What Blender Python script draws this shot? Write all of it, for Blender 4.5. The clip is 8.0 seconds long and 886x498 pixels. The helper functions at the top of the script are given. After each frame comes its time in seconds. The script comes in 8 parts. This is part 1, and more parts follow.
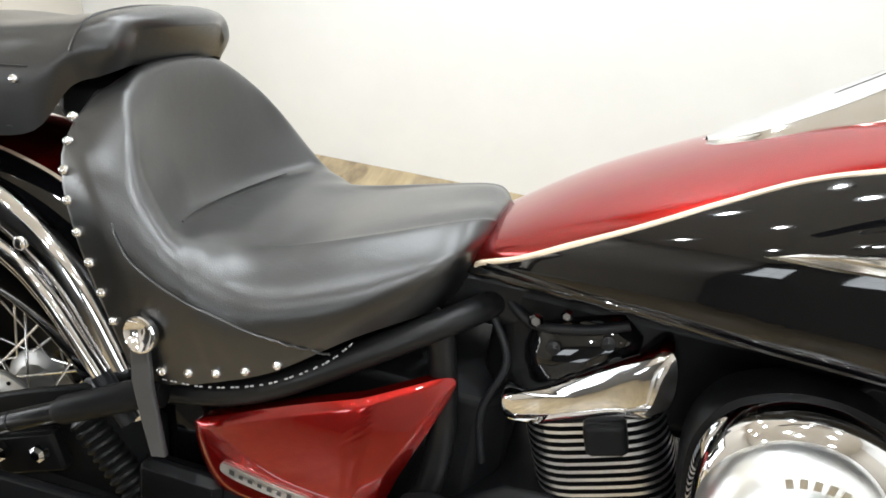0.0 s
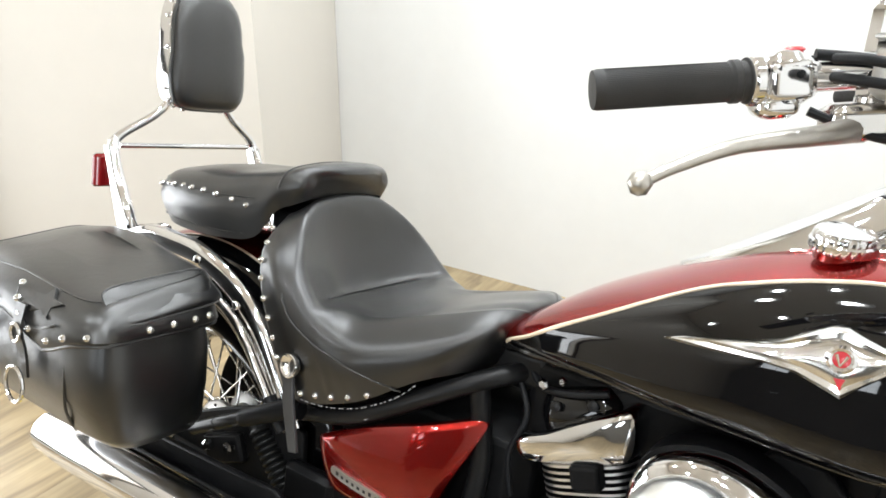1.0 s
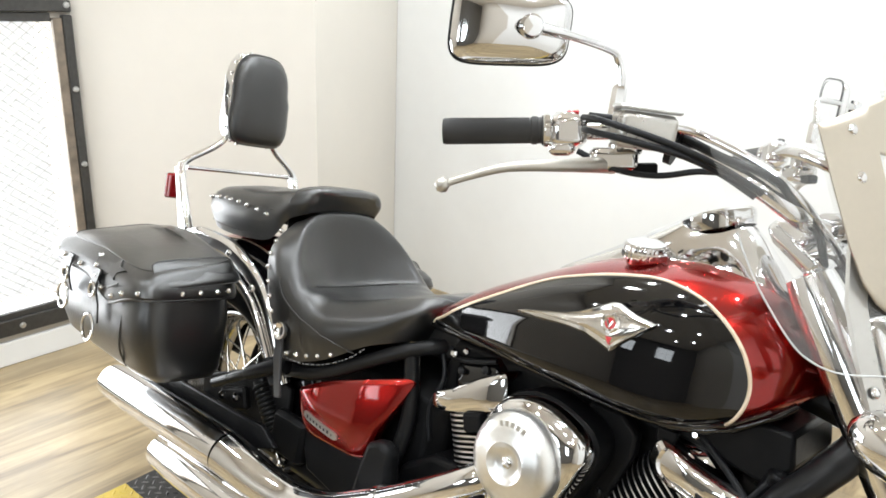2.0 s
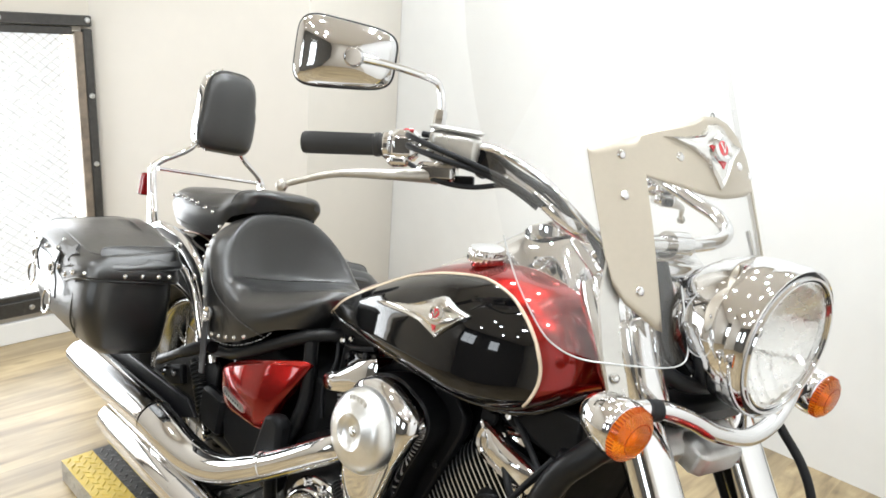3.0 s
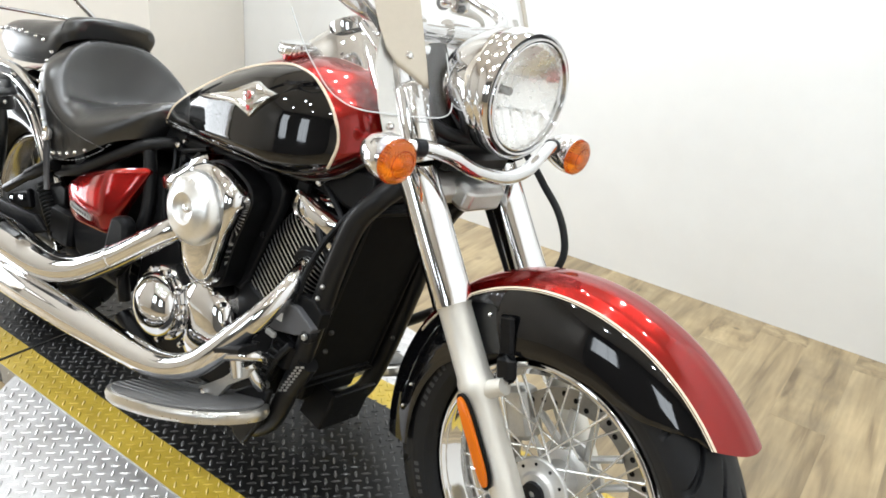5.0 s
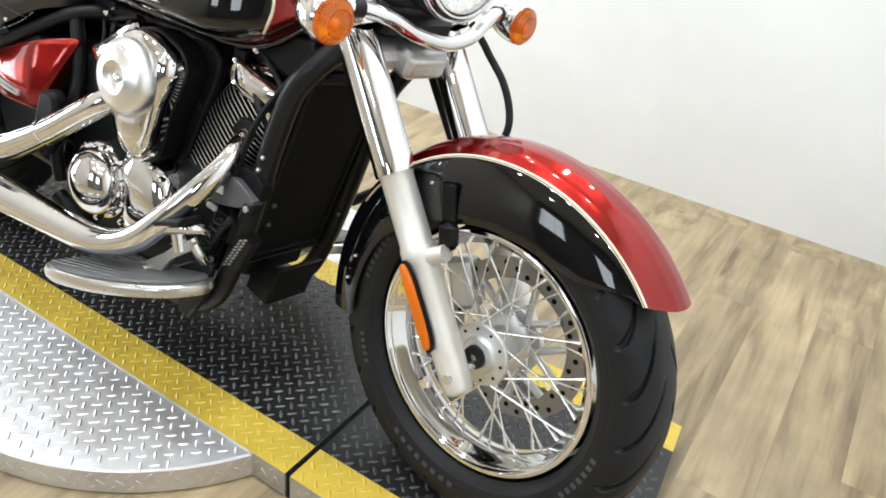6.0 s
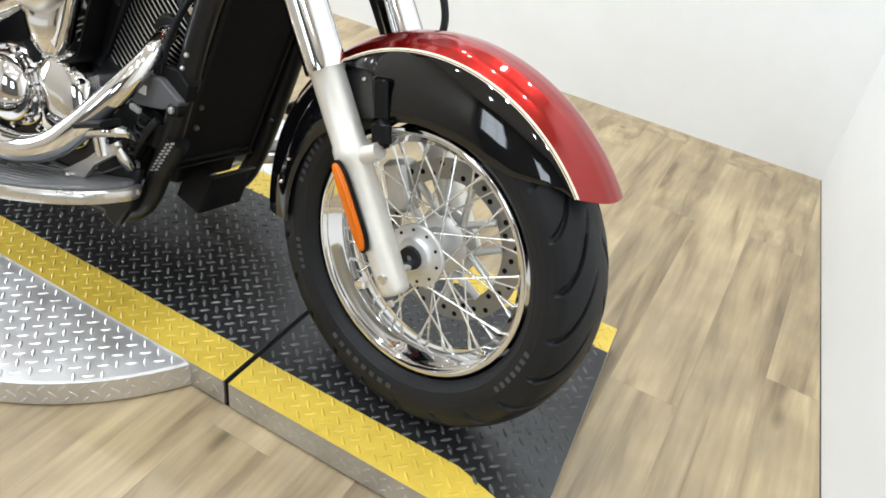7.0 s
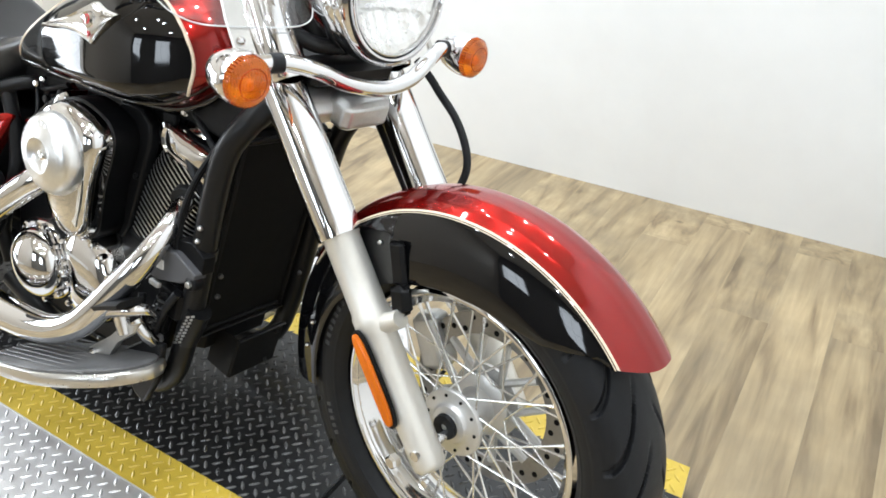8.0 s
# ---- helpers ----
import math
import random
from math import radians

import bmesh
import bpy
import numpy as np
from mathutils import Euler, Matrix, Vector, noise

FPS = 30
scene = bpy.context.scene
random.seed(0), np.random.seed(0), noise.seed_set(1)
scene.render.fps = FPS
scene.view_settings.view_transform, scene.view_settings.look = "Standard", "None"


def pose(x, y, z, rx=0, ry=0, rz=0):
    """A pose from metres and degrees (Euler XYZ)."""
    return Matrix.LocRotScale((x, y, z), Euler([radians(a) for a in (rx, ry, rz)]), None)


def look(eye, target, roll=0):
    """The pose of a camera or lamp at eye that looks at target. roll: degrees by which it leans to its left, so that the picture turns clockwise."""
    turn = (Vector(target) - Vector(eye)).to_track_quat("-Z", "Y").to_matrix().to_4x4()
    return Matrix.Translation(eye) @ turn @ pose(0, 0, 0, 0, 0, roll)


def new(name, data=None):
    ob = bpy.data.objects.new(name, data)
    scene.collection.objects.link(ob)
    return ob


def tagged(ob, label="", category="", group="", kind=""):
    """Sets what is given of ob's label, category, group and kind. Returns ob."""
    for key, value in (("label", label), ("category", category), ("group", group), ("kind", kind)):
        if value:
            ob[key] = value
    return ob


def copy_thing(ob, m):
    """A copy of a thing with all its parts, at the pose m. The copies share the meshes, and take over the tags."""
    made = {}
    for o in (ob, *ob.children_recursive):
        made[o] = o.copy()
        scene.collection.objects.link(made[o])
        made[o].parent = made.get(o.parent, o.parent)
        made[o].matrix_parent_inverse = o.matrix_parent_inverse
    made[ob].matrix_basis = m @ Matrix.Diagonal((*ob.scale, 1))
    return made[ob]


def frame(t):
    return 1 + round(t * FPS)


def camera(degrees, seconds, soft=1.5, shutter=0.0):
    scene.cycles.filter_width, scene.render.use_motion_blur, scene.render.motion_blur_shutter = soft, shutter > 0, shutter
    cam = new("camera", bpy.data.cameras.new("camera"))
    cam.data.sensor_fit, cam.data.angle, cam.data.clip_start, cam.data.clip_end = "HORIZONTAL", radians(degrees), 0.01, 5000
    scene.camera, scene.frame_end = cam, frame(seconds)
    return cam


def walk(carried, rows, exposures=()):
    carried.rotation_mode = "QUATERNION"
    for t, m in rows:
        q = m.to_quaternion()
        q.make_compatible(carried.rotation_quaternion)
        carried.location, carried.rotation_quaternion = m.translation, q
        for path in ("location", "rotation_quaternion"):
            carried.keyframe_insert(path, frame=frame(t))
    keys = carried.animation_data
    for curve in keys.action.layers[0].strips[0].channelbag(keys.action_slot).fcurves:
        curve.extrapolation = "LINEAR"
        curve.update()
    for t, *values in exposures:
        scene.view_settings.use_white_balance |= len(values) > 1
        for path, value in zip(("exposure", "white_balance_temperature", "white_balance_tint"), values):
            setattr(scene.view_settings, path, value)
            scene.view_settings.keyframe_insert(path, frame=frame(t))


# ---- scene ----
cam = camera(60.97, 8.0, 1.7)
PATH = [
    (0, (-0.9692, -0.5520, 1.0943), (-1.2725, 1.1073, 0.0197), 6.32),
    (0.5, (-0.8368, -0.6427, 1.1369), (-1.4991, 1.0264, 0.2563), 1.73),
    (1, (-0.6442, -0.7539, 1.2062), (-1.6272, 0.8055, 0.4304), 0.48),
    (1.2, (-0.5454, -0.7637, 1.2173), (-1.6808, 0.7068, 0.4766), 0.68),
    (2.3, (-0.151, -0.938, 1.274), (-1.385, 0.515, 0.670), 1.8),
    (2.5, (-0.090, -0.932, 1.289), (-1.367, 0.488, 0.696), 1.0),
    (3, (0.099, -0.830, 1.282), (-1.229, 0.548, 0.699), 4.1),
    (3.5, (0.217, -0.823, 1.276), (-1.074, 0.586, 0.685), 3.0),
    (4, (0.275, -0.899, 1.260), (-0.887, 0.593, 0.609), 3.3),
    (4.5, (0.334, -0.936, 1.224), (-0.742, 0.581, 0.489), 4.7),
    (4.7, (0.358, -0.940, 1.200), (-0.698, 0.575, 0.438), 4.8),
    (5.8, (0.408, -0.937, 1.150), (-0.460, 0.548, 0.133), 6.3),
    (6, (0.417, -0.940, 1.133), (-0.419, 0.544, 0.085), 6.8),
    (6.5, (0.439, -0.935, 1.102), (-0.271, 0.540, -0.047), 9.0),
    (7, (0.453, -0.940, 1.086), (-0.204, 0.533, -0.095), 9.1),
    (7.5, (0.460, -0.919, 1.098), (-0.174, 0.582, -0.063), 8.7),
    (7.8, (0.470, -0.875, 1.128), (-0.290, 0.658, 0.095), 3.8),
    (8, (0.430, -0.777, 1.147), (-0.456, 0.693, 0.121), 0.8),
]
walk(cam, [(t, look(eye, target, roll)) for t, eye, target, roll in PATH],
     [(0, -0.76, 6500, 10), (1.2, -0.85, 6500, 10), (2.3, -0.92, 6500, 10), (4.0, -0.93, 6500, 10), (4.7, -0.88, 6450, 10), (5.8, -0.82, 6300, 10), (6.5, -0.75, 6250, 10), (7.5, -0.77, 6200, 10), (8, -0.80, 6200, 10)])

# ---- light ----
world = bpy.data.worlds.new("room_world")
scene.world = world
world.use_nodes = True
wn = world.node_tree.nodes
wn["Background"].inputs[0].default_value = (0.9, 0.95, 1.0, 1)
wn["Background"].inputs[1].default_value = 0.1


def area_lamp(name, where, target, size_x, size_y, watts, colour=(1, 1, 1)):
    data = bpy.data.lights.new(name, "AREA")
    data.shape, data.size, data.size_y, data.energy, data.color = "RECTANGLE", size_x, size_y, watts, colour
    ob = new(name, data)
    ob.matrix_world = look(where, target)
    return ob


FLOOR_Z = -0.068
CEIL_Z = 2.9
# rows of ceiling lamps, and the tall windows behind the walk
LAMPS = [(-1.90, 1.22), (0.20, 1.22), (-1.20, 1.05), (-0.35, 1.25), (-1.95, 0.70), (-1.05, 0.45), (0.12, -0.30), (-0.55, -0.05), (-0.70, -0.55), (-1.75, -0.35), (-2.55, -0.75), (-2.15, -2.05), (-1.05, -1.75), (-0.75, -2.05), (0.05, -1.60), (0.30, -2.75), (-0.35, -3.35), (-1.75, -3.25)]
for lx, ly in LAMPS:
    data = bpy.data.lights.new("ceiling_lamp_light", "AREA")
    data.shape, data.size, data.energy, data.color = "DISK", 0.08, 15.8, (0.880, 0.950, 1.0)
    ob = new("ceiling_lamp_light", data)
    ob.matrix_world = look((lx, ly, CEIL_Z - 0.10), (lx, ly, 0))
for wx in (-2.425, -0.525):
    area_lamp("window_light", (wx, -4.70, 1.70), (wx, 0, 1.7), 0.70, 1.05, 30.0, (0.88, 0.95, 1.0))
area_lamp("side_window_light", (-3.2, -0.5, 0.62), (0, -0.5, 0.5), 1.5, 1.0, 88.0, (0.93, 0.97, 1.0))

# ---- materials ----


def nodes_of(name):
    m = bpy.data.materials.new(name)
    m.use_nodes = True
    return m, m.node_tree.nodes, m.node_tree.links, m.node_tree.nodes["Principled BSDF"]


def mat(name, colour, rough=0.5, metal=0.0, grain=40.0, spread=0.12, bump=0.0, bump_scale=200.0, coat=0.0, wear=0.15, spec=0.5):
    """A surface with variation at two scales in colour and gloss, and a fine relief."""
    m, n, l, p = nodes_of(name)
    tc = n.new("ShaderNodeTexCoord")
    big, small = n.new("ShaderNodeTexNoise"), n.new("ShaderNodeTexNoise")
    big.inputs["Scale"].default_value, small.inputs["Scale"].default_value = grain * 0.12, grain
    big.inputs["Detail"].default_value = small.inputs["Detail"].default_value = 4
    for t in (big, small):
        l.new(tc.outputs["Object"], t.inputs["Vector"])
    mix = n.new("ShaderNodeMath")
    mix.operation = "ADD"
    l.new(big.outputs[0], mix.inputs[0])
    l.new(small.outputs[0], mix.inputs[1])
    ramp = n.new("ShaderNodeMapRange")
    ramp.inputs["From Min"].default_value, ramp.inputs["From Max"].default_value = 0.6, 1.4
    ramp.inputs["To Min"].default_value, ramp.inputs["To Max"].default_value = 1 - spread, 1 + spread
    l.new(mix.outputs[0], ramp.inputs[0])
    vm = n.new("ShaderNodeVectorMath")
    vm.operation = "SCALE"
    vm.inputs[0].default_value = colour
    l.new(ramp.outputs[0], vm.inputs["Scale"])
    l.new(vm.outputs[0], p.inputs["Base Color"])
    rr = n.new("ShaderNodeMapRange")
    rr.inputs["From Min"].default_value, rr.inputs["From Max"].default_value = 0.6, 1.4
    rr.inputs["To Min"].default_value, rr.inputs["To Max"].default_value = rough * (1 - wear), min(1, rough * (1 + wear))
    l.new(mix.outputs[0], rr.inputs[0])
    l.new(rr.outputs[0], p.inputs["Roughness"])
    p.inputs["Metallic"].default_value = metal
    p.inputs["Coat Weight"].default_value = coat
    p.inputs["Coat Roughness"].default_value = 0.03
    p.inputs["Specular IOR Level"].default_value = spec
    if bump:
        t = n.new("ShaderNodeTexNoise")
        t.inputs["Scale"].default_value, t.inputs["Detail"].default_value = bump_scale, 3
        l.new(tc.outputs["Object"], t.inputs["Vector"])
        b = n.new("ShaderNodeBump")
        b.inputs["Strength"].default_value, b.inputs["Distance"].default_value = bump, 0.001
        l.new(t.outputs[0], b.inputs["Height"])
        l.new(b.outputs[0], p.inputs["Normal"])
    return m


EMBLEM = mat("emblem_chrome", (0.74, 0.73, 0.71), 0.16, 1.0, 90, 0.06)
CHROME = mat("chrome", (0.76, 0.76, 0.77), 0.060, 1.0, 30, 0.03)
# chrome for the rear rim, the dark surroundings it mirrors put into the colour
DARK_CHROME = mat("darkened_chrome", (0.40, 0.40, 0.41), 0.20, 1.0, 60, 0.10)
POLISHED = mat("polished_steel", (0.62, 0.61, 0.60), 0.10, 1.0, 60, 0.04)
PLATE = mat("brushed_steel_plate", (0.50, 0.450, 0.375), 0.40, 1.0, 120, 0.04)
BOWL = mat("reflector_silver", (0.92, 0.92, 0.91), 0.27, 1.0, 90, 0.03)
BRUSHED = mat("brushed_aluminium", (0.82, 0.82, 0.81), 0.33, 1.0, 160, 0.05)
LEVER = mat("worn_satin_lever", (0.46, 0.435, 0.395), 0.34, 0.9, 120, 0.08)
SATIN = mat("satin_aluminium", (0.60, 0.585, 0.555), 0.30, 0.9, 120, 0.05)
CAST = mat("cast_aluminium", (0.60, 0.60, 0.59), 0.38, 0.9, 200, 0.10, 0.3, 500)
BLACK = mat("black_gloss_paint", (0.003, 0.003, 0.0035), 0.045, 0.0, 20, 0.1, coat=0.3, spec=0.40)
SEAM = mat("black_seam_paint", (0.004, 0.004, 0.0045), 0.07, 0.0, 40, 0.1, 0.9, 110, coat=0.5, spec=0.5)
DISC = mat("disc_steel", (0.30, 0.295, 0.285), 0.34, 1.0, 140, 0.12)
FRAME = mat("black_satin_frame_paint", (0.008, 0.008, 0.0085), 0.36, 0.0, 60, 0.2, coat=0.06, spec=0.22)
ENGINE = mat("black_engine_enamel", (0.005, 0.005, 0.0055), 0.36, 0.0, 90, 0.25, 0.15, 600, spec=0.15)
PLASTIC = mat("black_plastic", (0.007, 0.007, 0.0075), 0.45, 0.0, 120, 0.2, 0.2, 700, spec=0.12)
RUBBER = mat("rubber", (0.0085, 0.009, 0.0105), 0.48, 0.0, 80, 0.25, 0.25, 500, spec=0.26)
GRIP = mat("grip_rubber", (0.035, 0.034, 0.033), 0.50, 0.0, 80, 0.2, 0.2, 600, spec=0.22)
CREAM = mat("cream_pinstripe", (0.80, 0.66, 0.50), 0.25, 0.0, 30, 0.04, coat=0.6)
BADGE_RED = mat("badge_red_enamel", (0.55, 0.03, 0.04), 0.25, 0.0, 60, 0.08, coat=0.6)
PLATE_DARK = mat("dark_lettering", (0.03, 0.03, 0.03), 0.5)
FORK = mat("silver_fork_paint", (0.74, 0.72, 0.67), 0.46, 0.7, 120, 0.04)
FIN = mat("machined_fin_edge", (0.80, 0.80, 0.80), 0.36, 1.0, 200, 0.1)
SPRING = mat("black_spring", (0.008, 0.008, 0.008), 0.4, 0.0, 50, 0.2, spec=0.22)
GALV = mat("galvanised_steel", (0.55, 0.55, 0.54), 0.38, 0.9, 90, 0.14, 0.2, 300)
SPOKE = mat("spoke_steel", (0.84, 0.84, 0.83), 0.24, 0.95, 200, 0.04)
PAD = mat("board_rubber", (0.105, 0.105, 0.107), 0.36, 0.0, 80, 0.25, 0.25, 500)
HUB = mat("machined_hub", (0.66, 0.66, 0.655), 0.42, 0.8, 160, 0.06)
GUARD = mat("zinc_guard", (0.58, 0.58, 0.57), 0.5, 0.4, 90, 0.1)


def red_paint():
    m, n, l, p = nodes_of("candy_red_paint")
    tc, vo, no = n.new("ShaderNodeTexCoord"), n.new("ShaderNodeTexVoronoi"), n.new("ShaderNodeTexNoise")
    vo.inputs["Scale"].default_value, no.inputs["Scale"].default_value = 2600, 9
    ramp = n.new("ShaderNodeMapRange")
    ramp.inputs["To Min"].default_value, ramp.inputs["To Max"].default_value = 0.85, 1.15
    sc = n.new("ShaderNodeVectorMath")
    sc.operation = "SCALE"
    sc.inputs[0].default_value = (0.225, 0.0060, 0.0045)
    l.new(tc.outputs["Object"], vo.inputs["Vector"])
    l.new(tc.outputs["Object"], no.inputs["Vector"])
    ad = n.new("ShaderNodeMath")
    ad.operation = "ADD"
    l.new(vo.outputs["Distance"], ad.inputs[0])
    l.new(no.outputs[0], ad.inputs[1])
    l.new(ad.outputs[0], ramp.inputs[0])
    l.new(ramp.outputs[0], sc.inputs["Scale"])
    l.new(sc.outputs[0], p.inputs["Base Color"])
    p.inputs["Metallic"].default_value, p.inputs["Roughness"].default_value = 0.85, 0.26
    p.inputs["Specular Tint"].default_value = (0.75, 0.03, 0.02, 1)
    p.inputs["Coat Weight"].default_value, p.inputs["Coat Roughness"].default_value = 1.0, 0.03
    return m


RED = red_paint()


def leather():
    m, n, l, p = nodes_of("black_leather")
    tc, vo, no, cr = n.new("ShaderNodeTexCoord"), n.new("ShaderNodeTexVoronoi"), n.new("ShaderNodeTexNoise"), n.new("ShaderNodeTexNoise")
    vo.feature = "DISTANCE_TO_EDGE"
    vo.inputs["Scale"].default_value, no.inputs["Scale"].default_value, cr.inputs["Scale"].default_value = 420, 7, 38
    no.inputs["Detail"].default_value, cr.inputs["Detail"].default_value, cr.inputs["Distortion"].default_value = 4, 5, 1.2
    for t in (vo, no, cr):
        l.new(tc.outputs["Object"], t.inputs["Vector"])
    rr = n.new("ShaderNodeMapRange")
    rr.inputs["To Min"].default_value, rr.inputs["To Max"].default_value = 0.36, 0.50
    l.new(no.outputs[0], rr.inputs[0])
    l.new(rr.outputs[0], p.inputs["Roughness"])
    sc, cm = n.new("ShaderNodeVectorMath"), n.new("ShaderNodeMapRange")
    sc.operation = "SCALE"
    sc.inputs[0].default_value = (0.004, 0.004, 0.0041)
    cm.inputs["To Min"].default_value, cm.inputs["To Max"].default_value = 0.7, 1.3
    l.new(cr.outputs[0], cm.inputs[0])
    l.new(cm.outputs[0], sc.inputs["Scale"])
    l.new(sc.outputs[0], p.inputs["Base Color"])
    b1, b2 = n.new("ShaderNodeBump"), n.new("ShaderNodeBump")
    b1.inputs["Strength"].default_value, b1.inputs["Distance"].default_value = 0.25, 0.0006
    b2.inputs["Strength"].default_value, b2.inputs["Distance"].default_value = 0.07, 0.004
    l.new(vo.outputs[0], b1.inputs["Height"])
    l.new(cr.outputs[0], b2.inputs["Height"])
    l.new(b1.outputs[0], b2.inputs["Normal"])
    l.new(b2.outputs[0], p.inputs["Normal"])
    l.new(b2.outputs[0], p.inputs["Coat Normal"])
    p.inputs["Coat Weight"].default_value, p.inputs["Coat Roughness"].default_value = 1.0, 0.30
    p.inputs["Coat IOR"].default_value = 1.63
    p.inputs["Specular IOR Level"].default_value = 0.2
    return m


LEATHER = leather()


def thin_glass(name, tint, gloss=0.03, rough=0.02):
    """A thin clear sheet: light goes straight through, the facing drives the gloss alone."""
    m = bpy.data.materials.new(name)
    m.use_nodes = True
    n, l = m.node_tree.nodes, m.node_tree.links
    n.remove(n["Principled BSDF"])
    out = n["Material Output"]
    tr, gl, mx, lw = n.new("ShaderNodeBsdfTransparent"), n.new("ShaderNodeBsdfGlossy"), n.new("ShaderNodeMixShader"), n.new("ShaderNodeLayerWeight")
    tr.inputs[0].default_value = (*tint, 1)
    gl.inputs["Roughness"].default_value = rough
    lw.inputs["Blend"].default_value = 0.5
    pw, ma = n.new("ShaderNodeMath"), n.new("ShaderNodeMath")
    pw.operation, ma.operation = "POWER", "MULTIPLY_ADD"
    pw.inputs[1].default_value, ma.inputs[1].default_value, ma.inputs[2].default_value = 5.0, 0.9, gloss
    l.new(lw.outputs["Facing"], pw.inputs[0])
    l.new(pw.outputs[0], ma.inputs[0])
    l.new(ma.outputs[0], mx.inputs[0])
    l.new(tr.outputs[0], mx.inputs[1])
    l.new(gl.outputs[0], mx.inputs[2])
    l.new(mx.outputs[0], out.inputs[0])
    return m


CLEAR = thin_glass("clear_polycarbonate", (0.975, 0.977, 0.977), 0.12, 0.03)
EDGE = mat("polycarbonate_edge", (0.55, 0.56, 0.56), 0.2)
GLASS = thin_glass("headlight_glass", (0.97, 0.97, 0.97), 0.12)


def lens_plastic(name, colour, glow=0.3):
    m, n, l, p = nodes_of(name)
    p.inputs["Base Color"].default_value = (*colour, 1)
    p.inputs["Roughness"].default_value = 0.12
    p.inputs["Transmission Weight"].default_value = glow
    p.inputs["IOR"].default_value = 1.45
    no, tc, b = n.new("ShaderNodeTexWave"), n.new("ShaderNodeTexCoord"), n.new("ShaderNodeBump")
    no.bands_direction = "Y"
    no.inputs["Scale"].default_value = 70
    b.inputs["Strength"].default_value, b.inputs["Distance"].default_value = 0.35, 0.001
    l.new(tc.outputs["Object"], no.inputs["Vector"])
    l.new(no.outputs[0], b.inputs["Height"])
    l.new(b.outputs[0], p.inputs["Normal"])
    return m


AMBER = lens_plastic("amber_lens", (0.90, 0.23, 0.004), 0.85)
REFLECTOR = lens_plastic("amber_reflector", (0.66, 0.15, 0.006), 0.1)
RED_LENS = lens_plastic("red_lens", (0.26, 0.008, 0.010), 0.2)


def plank_material():
    m, n, l, p = nodes_of("vinyl_oak_plank")
    tc, oi = n.new("ShaderNodeTexCoord"), n.new("ShaderNodeObjectInfo")
    add = n.new("ShaderNodeVectorMath")
    add.operation = "ADD"
    sh = n.new("ShaderNodeVectorMath")
    sh.operation = "SCALE"
    sh.inputs[0].default_value = (7.0, 31.0, 3.0)
    l.new(oi.outputs["Random"], sh.inputs["Scale"])
    l.new(tc.outputs["Object"], add.inputs[0])
    l.new(sh.outputs[0], add.inputs[1])
    mp = n.new("ShaderNodeMapping")
    mp.inputs["Scale"].default_value = (10.0, 0.8, 1.0)
    l.new(add.outputs[0], mp.inputs["Vector"])
    n1, n2, n3 = n.new("ShaderNodeTexNoise"), n.new("ShaderNodeTexNoise"), n.new("ShaderNodeTexNoise")
    n1.inputs["Scale"].default_value, n1.inputs["Detail"].default_value, n1.inputs["Distortion"].default_value = 2.0, 7, 0.6
    n2.inputs["Scale"].default_value, n2.inputs["Detail"].default_value = 9, 5
    n3.inputs["Scale"].default_value, n3.inputs["Detail"].default_value = 4.5, 4
    l.new(mp.outputs[0], n1.inputs["Vector"])
    l.new(mp.outputs[0], n2.inputs["Vector"])
    l.new(add.outputs[0], n3.inputs["Vector"])
    r1 = n.new("ShaderNodeValToRGB")
    e = r1.color_ramp.elements
    e[0].position, e[0].color = 0.31, (0.172, 0.123, 0.069, 1)
    e[1].position, e[1].color = 0.66, (0.475, 0.370, 0.216, 1)
    mid = e.new(0.48)
    mid.color = (0.372, 0.282, 0.160, 1)
    l.new(n1.outputs[0], r1.inputs[0])
    grey = n.new("ShaderNodeMix")
    grey.data_type = "RGBA"
    gr = n.new("ShaderNodeMapRange")
    gr.inputs["From Min"].default_value, gr.inputs["From Max"].default_value = 0.40, 0.68
    gr.inputs["To Max"].default_value = 0.62
    l.new(n3.outputs[0], gr.inputs[0])
    l.new(gr.outputs[0], grey.inputs[0])
    l.new(r1.outputs[0], grey.inputs[6])
    grey.inputs[7].default_value = (0.235, 0.184, 0.116, 1)
    val, vr = n.new("ShaderNodeVectorMath"), n.new("ShaderNodeMapRange")
    val.operation = "SCALE"
    vr.inputs["To Min"].default_value, vr.inputs["To Max"].default_value = 0.93, 1.08
    l.new(oi.outputs["Random"], vr.inputs[0])
    l.new(grey.outputs[2], val.inputs[0])
    l.new(vr.outputs[0], val.inputs["Scale"])
    fin, fr = n.new("ShaderNodeVectorMath"), n.new("ShaderNodeMapRange")
    fin.operation = "SCALE"
    fr.inputs["To Min"].default_value, fr.inputs["To Max"].default_value = 0.72, 1.18
    l.new(n2.outputs[0], fr.inputs[0])
    l.new(val.outputs[0], fin.inputs[0])
    l.new(fr.outputs[0], fin.inputs["Scale"])
    kn, km, kr = n.new("ShaderNodeTexVoronoi"), n.new("ShaderNodeMapping"), n.new("ShaderNodeMapRange")
    km.inputs["Scale"].default_value = (7.0, 2.6, 1.0)
    kr.inputs["From Min"].default_value, kr.inputs["From Max"].default_value = 0.03, 0.13
    kr.inputs["To Min"].default_value = 0.50
    kn.inputs["Scale"].default_value = 1.0
    l.new(add.outputs[0], km.inputs["Vector"])
    l.new(km.outputs[0], kn.inputs["Vector"])
    l.new(kn.outputs["Distance"], kr.inputs[0])
    knot = n.new("ShaderNodeVectorMath")
    knot.operation = "SCALE"
    l.new(fin.outputs[0], knot.inputs[0])
